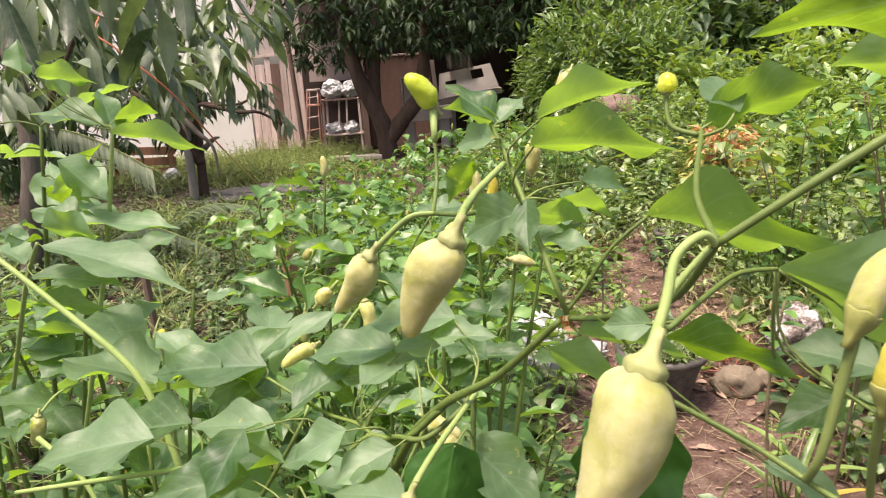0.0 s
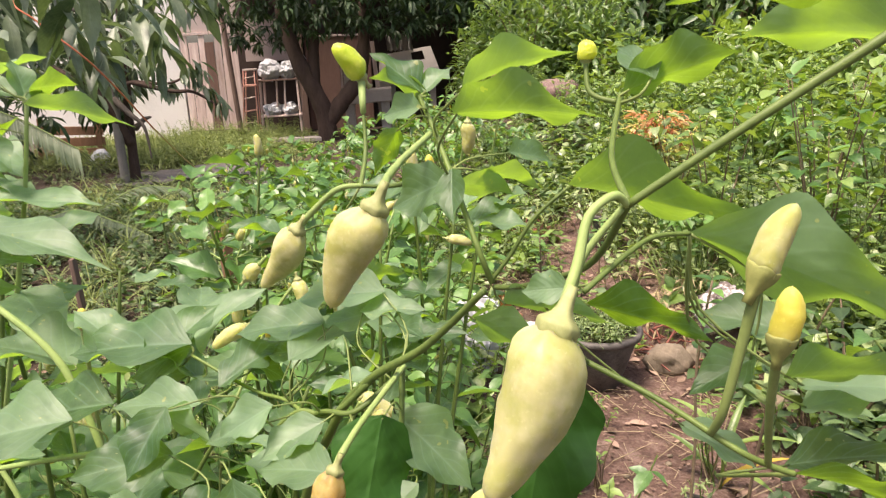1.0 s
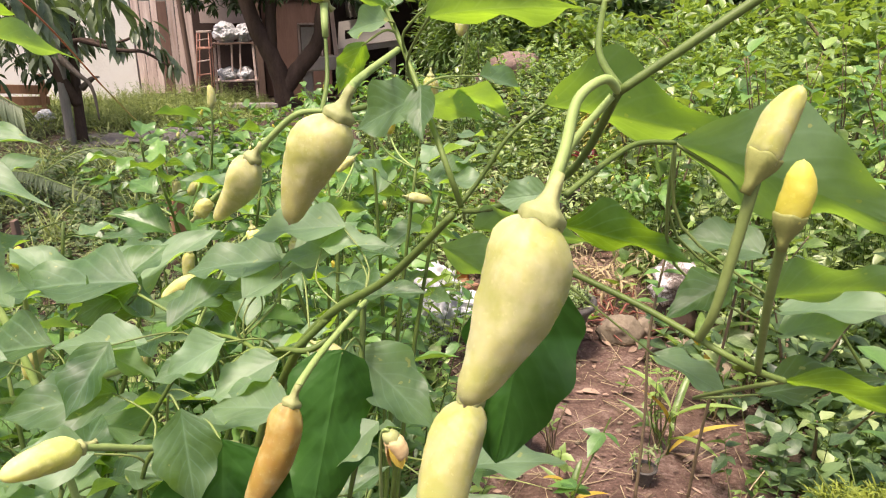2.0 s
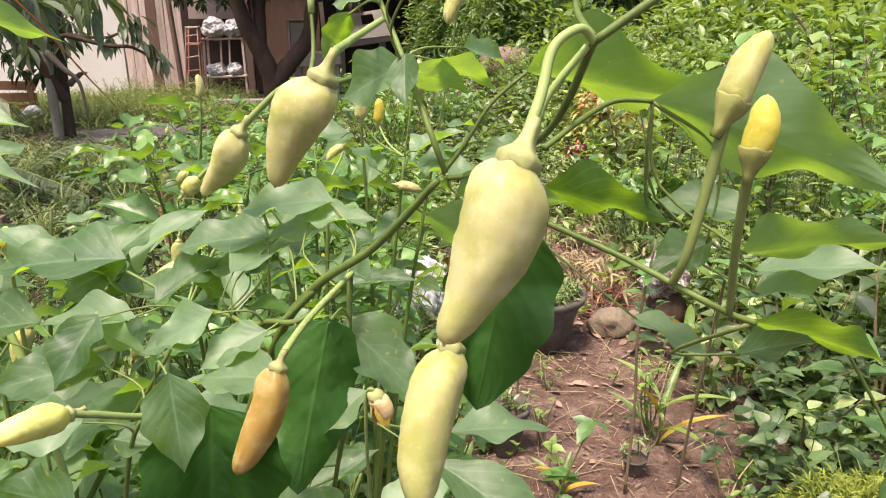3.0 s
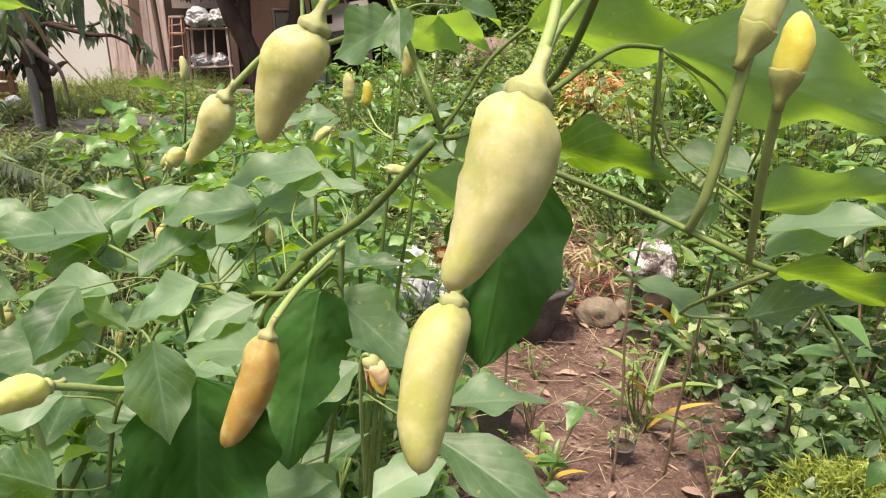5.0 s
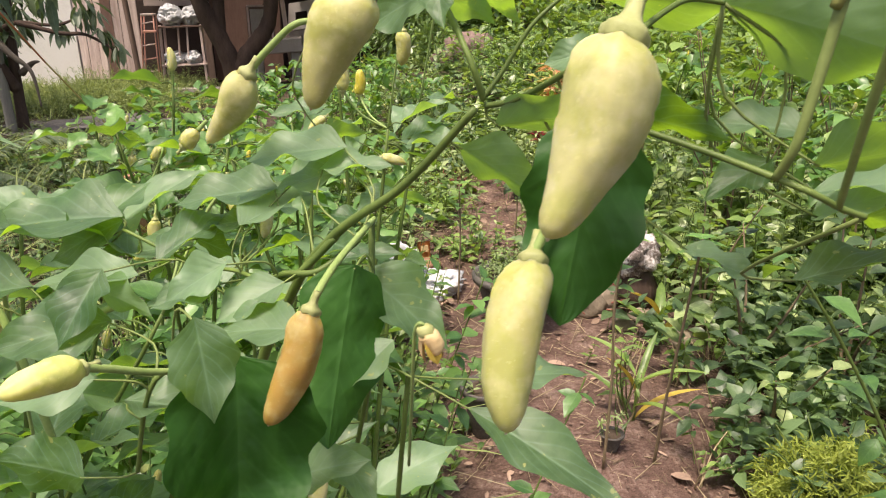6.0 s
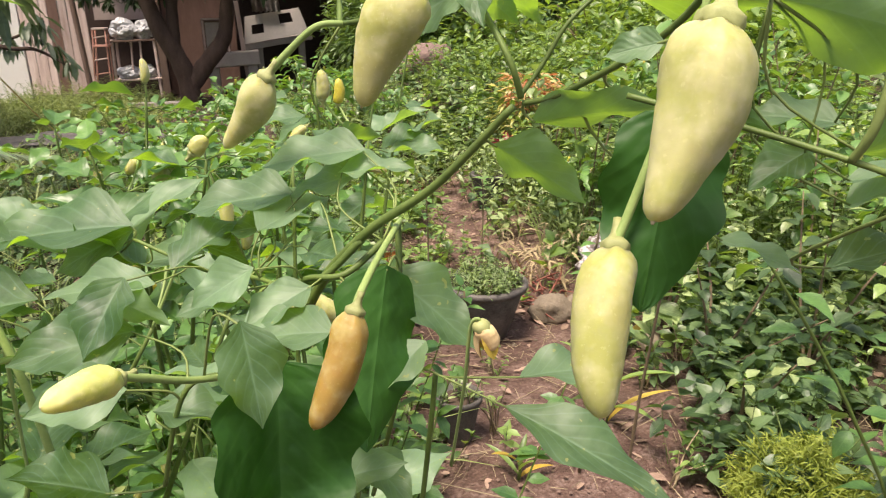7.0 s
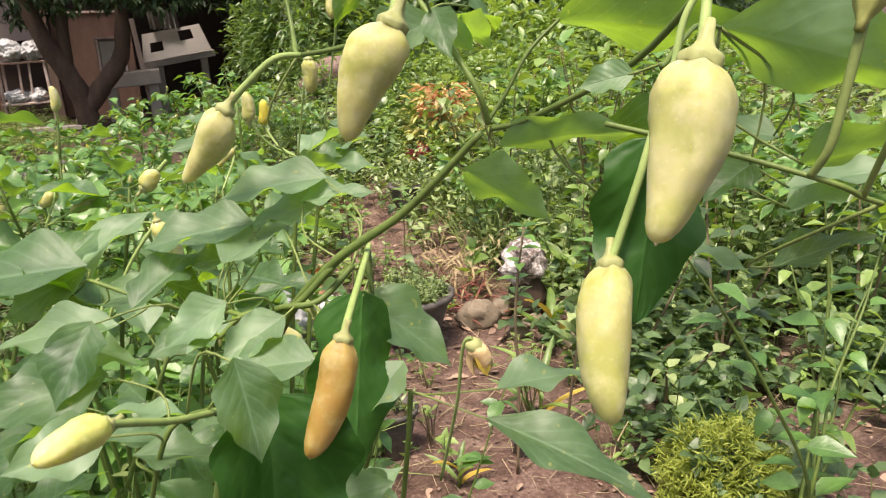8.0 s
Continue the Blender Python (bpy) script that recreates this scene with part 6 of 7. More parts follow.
hero_stem("twig", [(-0.055, 0.280, 1.151), (-0.078, 0.270, 1.153), (-0.093, 0.280, 1.105)], 0.0012, 0.001)
hero_stem("twig", [(-0.002, 0.340, 1.284), (0.001, 0.360, 1.298), (0.001, 0.370, 1.317)], 0.0013, 0.0009)
hero_stem("twig", [(0.038, 0.280, 1.300), (0.015, 0.310, 1.289), (-0.001, 0.335, 1.285)], 0.0013, 0.001)
hero_stem("twig", [(0.026, 0.290, 1.133), (0.023, 0.290, 1.104), (0.020, 0.300, 1.053)], 0.0013, 0.0013)
# fruits
pepper(hero, (0.0464, 0.1385, 1.2855), (0.0292, 0.1288, 1.2497), 0.0096, [(0.0472, 0.1392, 1.2878), (0.053, 0.145, 1.299), (0.057, 0.150, 1.309), (0.064, 0.153, 1.313), (0.068, 0.155, 1.310)], YELLOW, 0.001, 0, "")
pepper(hero, (0.0346, 0.152, 1.236), (0.0235, 0.134, 1.2034), 0.0067, [(0.0352, 0.1525, 1.238), (0.038, 0.153, 1.244), (0.043, 0.153, 1.258), (0.049, 0.155, 1.272), (0.054, 0.156, 1.284), (0.058, 0.157, 1.297), (0.067, 0.156, 1.309)], YELLOW, 0.0009, 1, "")
pepper(hero, (-0.0164, 0.236, 1.191), (-0.0336, 0.228, 1.153), 0.0069, [(-0.0155, 0.2365, 1.193), (-0.013, 0.240, 1.197), (-0.005, 0.255, 1.202), (0.008, 0.285, 1.204), (0.014, 0.300, 1.204)], ORANGE, 0.0012, 1, "")
pepper(hero, (0.0054, 0.228, 1.2958), (-0.0115, 0.228, 1.2623), 0.0096, [(0.0062, 0.228, 1.298), (0.010, 0.236, 1.304), (0.016, 0.260, 1.307), (0.030, 0.288, 1.314)], YELLOW, 0.0013, 0, "")
pepper(hero, (-0.036, 0.343, 1.2622), (-0.0568, 0.350, 1.2312), 0.0084, [(-0.0345, 0.343, 1.2642), (-0.026, 0.340, 1.273), (-0.013, 0.335, 1.284), (-0.001, 0.335, 1.285)], YELLOW, 0.0013, 0, "")
pepper(hero, (-0.0965, 0.248, 1.1722), (-0.1152, 0.228, 1.1755), 0.0060, [(-0.0955, 0.249, 1.172), (-0.089, 0.254, 1.168), (-0.075, 0.265, 1.159), (-0.055, 0.280, 1.151)], SUNLIT_LEMON, 0.0013, 1, "")
pepper(hero, (0.001, 0.380, 1.335), (-0.012, 0.375, 1.352), 0.0062, [(0.001, 0.380, 1.333), (0.001, 0.370, 1.323), (0.001, 0.370, 1.317)], LIME, 0.0016, 1, "")
pepper(hero, (0.0912, 0.134, 1.2975), (0.0992, 0.1362, 1.3125), 0.0037, [(0.0905, 0.134, 1.2945), (0.0875, 0.134, 1.277), (0.0852, 0.1345, 1.264), (0.0847, 0.1385, 1.2562)], YELLOW, 0.0010, 2, "slender pale yellow young pepper", 28, True)
pepper(hero, (0.0838, 0.112, 1.2915), (0.0856, 0.113, 1.3022), 0.0029, [(0.0835, 0.112, 1.2895), (0.0855, 0.116, 1.280), (0.0885, 0.121, 1.2695), (0.096, 0.1318, 1.2507)], GOLD, 0.0008, 2, "slender golden young pepper", 28, True)
pepper(hero, (-0.075, 0.400, 1.221), (-0.067, 0.400, 1.229), 0.0048, [(-0.067, 0.400, 1.229), (-0.062, 0.400, 1.234)], YELLOW, 0.001, 1, "")
pepper(hero, (0.076, 0.220, 1.343), (0.076, 0.220, 1.349), 0.0032, [(0.076, 0.220, 1.342), (0.076, 0.220, 1.340)], LIME, 0.0008, 2, "")
pepper(hero, (-0.004, 0.340, 1.158), (0.004, 0.335, 1.150), 0.006, [(-0.005, 0.340, 1.159), (-0.010, 0.330, 1.171)], YELLOW, 0.001, 1, "")
pepper(hero, (-0.040, 0.330, 1.157), (-0.040, 0.330, 1.148), 0.007, [(-0.038, 0.330, 1.158), (-0.032, 0.335, 1.152)], YELLOW, 0.001, 1, "")
# leaves
hero_leaf((0.0805, 0.256, 1.2955), (0.131, 0.198, 1.287), 0.0400, (0.42, 0.50, 0.76), 0.18, 0.12)
hero_leaf((0.100, 0.190, 1.292), (0.149, 0.150, 1.273), 0.0340, (0.657, 0.608, 0.445), 0.18, 0.12)
hero_leaf((0.137, 0.160, 1.366), (0.094, 0.200, 1.358), 0.0276, (0.377, 0.555, 0.742), 0.18, 0.12)
hero_leaf((0.148, 0.170, 1.347), (0.127, 0.220, 1.348), 0.0260, (0.579, 0.227, 0.783), 0.18, 0.12)
hero_leaf((0.085, 0.210, 1.333), (0.117, 0.200, 1.344), 0.0226, (-0.008, 0.732, 0.681), 0.18, 0.12)
hero_leaf((0.091, 0.200, 1.337), (0.090, 0.230, 1.346), 0.0116, (-0.191, -0.299, 0.935), 0.18, 0.12)
hero_leaf((0.035, 0.240, 1.326), (0.071, 0.190, 1.328), 0.0256, (0.466, 0.362, 0.807), 0.18, 0.12)
hero_leaf((0.042, 0.270, 1.333), (0.080, 0.250, 1.345), 0.0224, (-0.042, 0.450, 0.892), 0.3, 0.12)
hero_leaf((0.028, 0.300, 1.330), (0.007, 0.310, 1.347), 0.0183, (0.377, -0.531, 0.759), 0.18, 0.12)
hero_leaf((0.029, 0.300, 1.330), (0.042, 0.310, 1.340), 0.0123, (-0.289, -0.481, 0.827), 0.18, 0.12)
hero_leaf((0.027, 0.290, 1.325), (0.011, 0.310, 1.320), 0.0142, (-0.733, -0.421, 0.535), 0.18, 0.12)
hero_leaf((0.017, 0.290, 1.317), (0.006, 0.300, 1.296), 0.0116, (-0.049, 0.888, 0.458), 0.18, 0.12)
hero_leaf((0.031, 0.300, 1.329), (0.006, 0.330, 1.336), 0.0176, (0.623, 0.360, 0.694), 0.18, 0.12)
hero_leaf((0.037, 0.270, 1.298), (0.013, 0.290, 1.283), 0.0223, (-0.721, -0.588, 0.368), 0.18, 0.12)
hero_leaf((0.037, 0.270, 1.302), (0.035, 0.250, 1.284), 0.0131, (-0.546, -0.520, 0.657), 0.18, 0.12)
hero_leaf((0.039, 0.270, 1.296), (0.067, 0.300, 1.284), 0.0156, (-0.388, 0.626, 0.677), 0.18, 0.12)
hero_leaf((0.050, 0.280, 1.299), (0.081, 0.310, 1.284), 0.0138, (-0.095, 0.523, 0.847), 0.18, 0.12)
hero_leaf((0.065, 0.300, 1.303), (0.093, 0.330, 1.292), 0.0165, (0.635, -0.328, 0.700), 0.18, 0.12)
hero_leaf((0.061, 0.180, 1.281), (0.049, 0.190, 1.277), 0.0104, (-0.623, -0.565, 0.540), 0.18, 0.12)
# three lower leaves in the darkened colour that imitates their shade
hero_leaf((0.050, 0.154, 1.268), (0.041, 0.149, 1.222), 0.0283, (0.404, 0.897, -0.178), 0.1, 0.04, SHADED_PEPPER_LEAF)
hero_leaf((0.003, 0.275, 1.193), (-0.0130, 0.246, 1.130), 0.040, (-0.30, 0.90, -0.30), 0.12, 0.05, SHADED_PEPPER_LEAF)
hero_leaf((-0.044, 0.247, 1.172), (-0.049, 0.230, 1.100), 0.052, (0.25, -0.93, 0.27), 0.34, 0.10, SHADED_PEPPER_LEAF)
hero_leaf((-0.054, 0.232, 1.195), (-0.0504, 0.2214, 1.1609), 0.0215, (0.20, -0.86, 0.47), 0.18, 0.12)
hero_leaf((-0.020, 0.270, 1.169), (-0.057, 0.290, 1.161), 0.0260, (-0.330, -0.252, 0.910), 0.18, 0.12)
hero_leaf((-0.052, 0.300, 1.180), (-0.082, 0.300, 1.171), 0.0199, (-0.248, -0.427, 0.869), 0.18, 0.12)
hero_leaf((-0.098, 0.300, 1.167), (-0.147, 0.300, 1.158), 0.0316, (-0.147, -0.631, 0.761), 0.18, 0.12)
hero_leaf((-0.098, 0.265, 1.159), (-0.133, 0.265, 1.153), 0.0226, (-0.134, -0.642, 0.755), 0.18, 0.12)
hero_leaf((0.007, 0.300, 1.181), (0.042, 0.280, 1.148), 0.0310, (0.246, -0.694, 0.677), 0.18, 0.12)
hero_leaf((0.043, 0.245, 1.139), (0.096, 0.200, 1.111), 0.0243, (0.121, -0.421, 0.899), 0.18, 0.12)
hero_leaf((0.051, 0.250, 1.148), (0.095, 0.250, 1.145), 0.0223, (0.056, -0.072, 0.996), 0.18, 0.12)
hero_leaf((0.1015, 0.1306, 1.2487), (0.1330, 0.125, 1.2385), 0.0150, (0.30, 0.60, 0.74), 0.18, 0.12)
hero_leaf((0.128, 0.180, 1.247), (0.155, 0.150, 1.259), 0.0229, (0.348, 0.595, 0.724), 0.18, 0.12)
hero_leaf((0.146, 0.200, 1.233), (0.173, 0.170, 1.243), 0.0167, (-0.376, -0.006, 0.927), 0.18, 0.12)
hero_leaf((0.141, 0.200, 1.253), (0.118, 0.220, 1.254), 0.0193, (-0.219, -0.309, 0.925), 0.18, 0.12)
hero_leaf((0.077, 0.220, 1.260), (0.114, 0.200, 1.252), 0.0223, (0.470, 0.647, 0.601), 0.18, 0.12)
hero_leaf((0.130, 0.200, 1.245), (0.108, 0.200, 1.233), 0.0159, (-0.472, -0.409, 0.781), 0.18, 0.12)
hero_leaf((0.148, 0.200, 1.224), (0.170, 0.180, 1.240), 0.0217, (-0.547, 0.047, 0.836), 0.18, 0.12)
hero_leaf((0.144, 0.200, 1.202), (0.174, 0.180, 1.216), 0.0202, (-0.408, 0.035, 0.912), 0.18, 0.12)
hero_leaf((0.114, 0.220, 1.210), (0.135, 0.200, 1.201), 0.0153, (0.127, -0.282, 0.951), 0.18, 0.12)
hero_leaf((0.042, 0.260, 1.242), (0.076, 0.250, 1.219), 0.0240, (0.520, 0.710, 0.475), 0.18, 0.12)
hero_leaf((0.053, 0.250, 1.251), (0.081, 0.200, 1.260), 0.0202, (0.508, 0.425, 0.749), 0.18, 0.12)
hero_leaf((0.007, 0.340, 1.228), (-0.042, 0.360, 1.219), 0.0283, (-0.307, -0.334, 0.891), 0.18, 0.12)
hero_leaf((0.009, 0.340, 1.218), (-0.029, 0.360, 1.203), 0.0248, (-0.495, -0.297, 0.817), 0.18, 0.12)
hero_leaf((-0.007, 0.340, 1.218), (0.027, 0.330, 1.220), 0.0208, (-0.129, -0.246, 0.961), 0.18, 0.12)
hero_leaf((-0.027, 0.360, 1.205), (-0.080, 0.380, 1.194), 0.0321, (-0.301, -0.302, 0.905), 0.18, 0.12)
hero_leaf((-0.005, 0.360, 1.230), (0.018, 0.360, 1.231), 0.0152, (-0.018, 0.787, 0.617), 0.18, 0.12)
hero_leaf((-0.016, 0.340, 1.206), (-0.016, 0.330, 1.199), 0.0078, (-0.450, 0.524, -0.723), 0.18, 0.12)
hero_leaf((-0.038, 0.360, 1.189), (-0.067, 0.370, 1.184), 0.0196, (-0.252, -0.267, 0.930), 0.18, 0.12)
hero_leaf((-0.073, 0.380, 1.172), (-0.136, 0.400, 1.158), 0.0252, (-0.266, -0.182, 0.947), 0.18, 0.12)
hero_leaf((-0.073, 0.380, 1.176), (-0.052, 0.370, 1.167), 0.0161, (0.459, 0.882, 0.106), 0.18, 0.12)
hero_leaf((-0.106, 0.380, 1.190), (-0.183, 0.400, 1.180), 0.0425, (-0.198, -0.303, 0.932), 0.18, 0.12)
hero_leaf((-0.106, 0.380, 1.188), (-0.150, 0.400, 1.162), 0.0283, (-0.595, -0.619, 0.514), 0.18, 0.12)
hero_leaf((-0.094, 0.340, 1.172), (-0.147, 0.360, 1.163), 0.0239, (-0.297, -0.359, 0.885), 0.18, 0.12)
hero_leaf((-0.116, 0.340, 1.168), (-0.089, 0.330, 1.155), 0.0200, (0.416, 0.891, 0.182), 0.18, 0.12)
hero_leaf((0.017, 0.270, 1.160), (-0.005, 0.260, 1.144), 0.0188, (-0.414, -0.416, 0.809), 0.18, 0.12)
hero_leaf((-0.093, 0.280, 1.140), (-0.060, 0.270, 1.135), 0.0226, (0.135, -0.067, 0.989), 0.18, 0.12)
hero_leaf((-0.114, 0.280, 1.105), (-0.157, 0.300, 1.107), 0.0296, (0.422, 0.900, -0.112), 0.18, 0.12)
hero_leaf((-0.028, 0.260, 1.107), (0.003, 0.250, 1.117), 0.0220, (-0.374, -0.341, 0.862), 0.18, 0.12)
hero_leaf((-0.012, 0.270, 1.112), (0.005, 0.250, 1.094), 0.0202, (0.246, -0.509, 0.825), 0.18, 0.12)
hero_leaf((-0.146, 0.400, 1.172), (-0.190, 0.430, 1.197), 0.0378, (0.366, -0.210, 0.907), 0.18, 0.12)
hero_leaf((-0.136, 0.400, 1.171), (-0.101, 0.430, 1.195), 0.0330, (-0.169, -0.483, 0.859), 0.18, 0.12)
hero_leaf((-0.104, 0.380, 1.167), (-0.143, 0.400, 1.191), 0.0322, (0.483, -0.050, 0.874), 0.18, 0.12)
hero_leaf((-0.089, 0.360, 1.171), (-0.051, 0.380, 1.189), 0.0296, (-0.292, -0.281, 0.914), 0.18, 0.12)
hero_leaf((-0.046, 0.340, 1.193), (-0.007, 0.370, 1.199), 0.0318, (-0.046, -0.140, 0.989), 0.18, 0.12)
hero_leaf((-0.143, 0.420, 1.158), (-0.076, 0.460, 1.194), 0.0467, (-0.274, -0.350, 0.896), 0.18, 0.12)
hero_leaf((-0.022, 0.360, 1.206), (0.010, 0.370, 1.211), 0.0217, (-0.029, -0.305, 0.952), 0.18, 0.12)
hero_leaf((-0.049, 0.300, 1.189), (-0.076, 0.300, 1.173), 0.0198, (-0.403, -0.650, 0.645), 0.18, 0.12)
hero_leaf((-0.101, 0.310, 1.187), (-0.117, 0.290, 1.161), 0.0236, (-0.239, -0.697, 0.676), 0.18, 0.12)
hero_leaf((-0.026, 0.300, 1.178), (-0.056, 0.290, 1.165), 0.0218, (-0.243, -0.413, 0.878), 0.18, 0.12)
hero_leaf((-0.204, 0.450, 1.152), (-0.287, 0.480, 1.161), 0.0570, (0.092, -0.055, 0.994), 0.18, 0.12)
hero_leaf((-0.170, 0.360, 1.158), (-0.239, 0.360, 1.145), 0.0448, (-0.171, -0.363, 0.916), 0.18, 0.12)
hero_leaf((-0.155, 0.380, 1.156), (-0.235, 0.400, 1.135), 0.0432, (-0.301, -0.255, 0.919), 0.18, 0.12)
side_leaf((-0.287, 0.620, 1.323), (-0.363, 0.640, 1.335), 0.0344, (0.030, -0.432, 0.902), 0.18, 0.12)
side_leaf((-0.276, 0.600, 1.317), (-0.186, 0.580, 1.297), 0.0333, (0.299, 0.570, 0.765), 0.18, 0.12)
side_leaf((-0.283, 0.620, 1.318), (-0.308, 0.660, 1.352), 0.0294, (0.678, -0.173, 0.715), 0.18, 0.12)
side_leaf((-0.279, 0.620, 1.328), (-0.256, 0.660, 1.329), 0.0274, (-0.613, 0.328, 0.719), 0.18, 0.12)
side_leaf((-0.325, 0.600, 1.296), (-0.285, 0.580, 1.266), 0.0341, (0.372, 0.919, -0.126), 0.18, 0.12)
side_leaf((-0.318, 0.580, 1.366), (-0.271, 0.580, 1.358), 0.0287, (0.129, 0.562, 0.817), 0.18, 0.12)
side_leaf((-0.316, 0.600, 1.240), (-0.368, 0.620, 1.251), 0.0364, (0.093, -0.297, 0.951), 0.18, 0.12)
side_leaf((-0.293, 0.600, 1.236), (-0.222, 0.580, 1.235), 0.0289, (-0.069, -0.270, 0.960), 0.18, 0.12)
side_leaf((-0.295, 0.600, 1.241), (-0.326, 0.630, 1.256), 0.0225, (0.345, -0.105, 0.933), 0.18, 0.12)
side_leaf((-0.338, 0.580, 1.243), (-0.281, 0.560, 1.236), 0.0388, (0.339, 0.767, 0.545), 0.18, 0.12)
side_leaf((-0.294, 0.500, 1.244), (-0.176, 0.460, 1.214), 0.0385, (0.159, -0.249, 0.955), 0.18, 0.12)
side_leaf((-0.306, 0.500, 1.221), (-0.225, 0.480, 1.214), 0.0285, (0.018, -0.238, 0.971), 0.18, 0.12)
side_leaf((-0.306, 0.500, 1.201), (-0.244, 0.480, 1.198), 0.0256, (0.299, 0.854, 0.425), 0.18, 0.12)
side_leaf((-0.303, 0.620, 1.288), (-0.335, 0.600, 1.268), 0.0272, (-0.643, 0.688, 0.337), 0.18, 0.12)
side_leaf((-0.316, 0.620, 1.349), (-0.338, 0.620, 1.380), 0.0245, (0.234, 0.958, 0.164), 0.18, 0.12)
side_leaf((-0.340, 0.600, 1.370), (-0.350, 0.620, 1.398), 0.0219, (-0.782, 0.337, -0.524), 0.18, 0.12)
side_leaf((-0.330, 0.600, 1.369), (-0.273, 0.580, 1.359), 0.0204, (0.321, 0.543, 0.776), 0.18, 0.12)
side_leaf((-0.336, 0.600, 1.240), (-0.225, 0.580, 1.235), 0.0312, (-0.012, -0.281, 0.960), 0.18, 0.12)
side_stem("branch", [(-0.460, 0.750, 0.873), (-0.350, 0.660, 1.117), (-0.295, 0.610, 1.239), (-0.278, 0.610, 1.319)], 0.0028, 0.0016)
side_stem("branch", [(-0.419, 0.620, 1.080), (-0.331, 0.530, 1.204), (-0.297, 0.500, 1.246)], 0.0022, 0.0014)
side_stem("branch", [(-0.320, 0.480, 1.246), (-0.2686, 0.460, 1.2102), (-0.2154, 0.440, 1.1689), (-0.1963, 0.430, 1.1331), (-0.182, 0.420, 1.085), (-0.175, 0.42, 1.02)], 0.0021, 0.0026)
side_stem("branch", [(-0.111, 0.360, 1.149), (-0.158, 0.370, 1.132), (-0.204, 0.380, 1.122), (-0.284, 0.400, 1.103)], 0.0018, 0.0015)
side_stem("branch", [(-0.295, 0.450, 1.115), (-0.258, 0.430, 1.094), (-0.238, 0.420, 1.055)], 0.002, 0.0016)


def withered_flower():
    c = Vector((0.018, 0.200, 1.197))
    fl = part("flower", fruit_body(bmesh.new(), c, c + Vector((0.004, -0.001, -0.008)), 0.0032, 2, 12, 3), PETAL, hero, "withered brown flower")
    for k in range(4):
        a = k * 1.6
        d = Vector((0.5 * math.cos(a) + 0.3, 0.5 * math.sin(a), -1))
        v, f, u = blades([c], [d], [Vector((math.cos(a), math.sin(a), 0.3))], 0.0115, 0.005, 0.3, 0.2, 5, 2, lance)
        foliage("petal", [(v, f, u, 0)], [YELLOWLEAF if k % 2 else PETAL], fl)
    part("calyx", lump(c, (0.003, 0.003, 0.0028), 3, 0.2, 2), CALYX, fl)
    part("stalk", tube_mesh([c, c + Vector((-0.0012, 0, 0.003)), c + Vector((-0.0032, 0.002, -0.001)), c + Vector((-0.0035, 0.008, -0.025)), c + Vector((-0.002, 0.03, -0.07))], 0.0006, 0.0006, 7, 5), PALE_STEM, fl)


withered_flower()


def near_plant(at, tips, leaves, size, seed, label, fruits=(), material=None, low=0.35):
    """Pepper plant with each leaf its own piece, on branches to the given tips."""
    g = np.random.default_rng(seed)
    p = thing("pepper_plant", label, "pepper plant", at, "pepper plants")
    o = Vector(at)
    lines = []
    for tip in tips:
        t = Vector(tip)
        mid = o.lerp(t, 0.55) + Vector((g.normal(0, 0.03), g.normal(0, 0.03), 0.08))
        part("branch", tube_mesh([o, mid, t], 0.0055, 0.0018, 8, 7, 0.15), STEM, p)
        lines.append(spline([o, mid, t], 12))
        STEM_LINES.extend(lines[-1])
    for k in range(leaves):
        line = lines[k % len(lines)]
        q = line[min(int(len(line) * (low + (1 - low) * g.uniform(0, 1) ** 0.7)), len(line) - 1)]
        a, el = g.uniform(0, 6.283), g.normal(0.0, 0.3)
        d = Vector((math.cos(a) * math.cos(el), math.sin(a) * math.cos(el), math.sin(el)))
        ln = size * g.uniform(0.6, 1.2)
        b = Vector(q) + d * 0.03 * g.uniform(0.5, 1.6)
        n = Vector((-math.cos(a) * math.sin(el) + g.normal(0, 0.3), -math.sin(a) * math.sin(el) + g.normal(0, 0.3), math.cos(el)))
        ob = leaf_piece(p, b, b + d * ln, ln * g.uniform(0.48, 0.62), n, g.uniform(0.1, 0.3), g.uniform(0.05, 0.3), material)
        part("leaf_stalk", tube_mesh([q, Vector(q).lerp(b, 0.5) + Vector((0, 0, 0.004)), b], 0.0010, 0.0008, 6, 3), STEM, ob)
    for c, t, r, mat in fruits:
        c = Vector(c)
        line = min(lines, key=lambda l: min((v - c).length for v in l))
        q = min(line, key=lambda v: (v - c).length)
        pepper(p, c, t, r, [c, c.lerp(q, 0.4) + (c - Vector(t)) * 0.3, q], mat, 0.0012, 1)
    return p


near_plant((-0.45, 0.78, 0.0), [(-0.30, 0.62, 1.02), (-0.42, 0.60, 1.04), (-0.20, 0.72, 1.06), (-0.14, 0.60, 1.04), (-0.50, 0.75, 1.10), (-0.32, 0.85, 1.10), (-0.22, 0.50, 0.98), (-0.38, 0.48, 0.96), (-0.08, 0.66, 1.02)], 96, 0.085, 3, "leafy pepper plant with broad blue-green leaves and pale stems", [((-0.135, 0.655, 1.092), (-0.165, 0.64, 1.078), 0.0075, SUNLIT_LEMON), ((-0.196, 0.45, 1.178), (-0.194, 0.45, 1.192), 0.004, GOLD), ((-0.26, 0.60, 1.06), (-0.27, 0.59, 1.03), 0.008, YELLOW), ((-0.0735, 0.606, 1.152), (-0.070, 0.604, 1.121), 0.0068, SUNLIT_LEMON)])
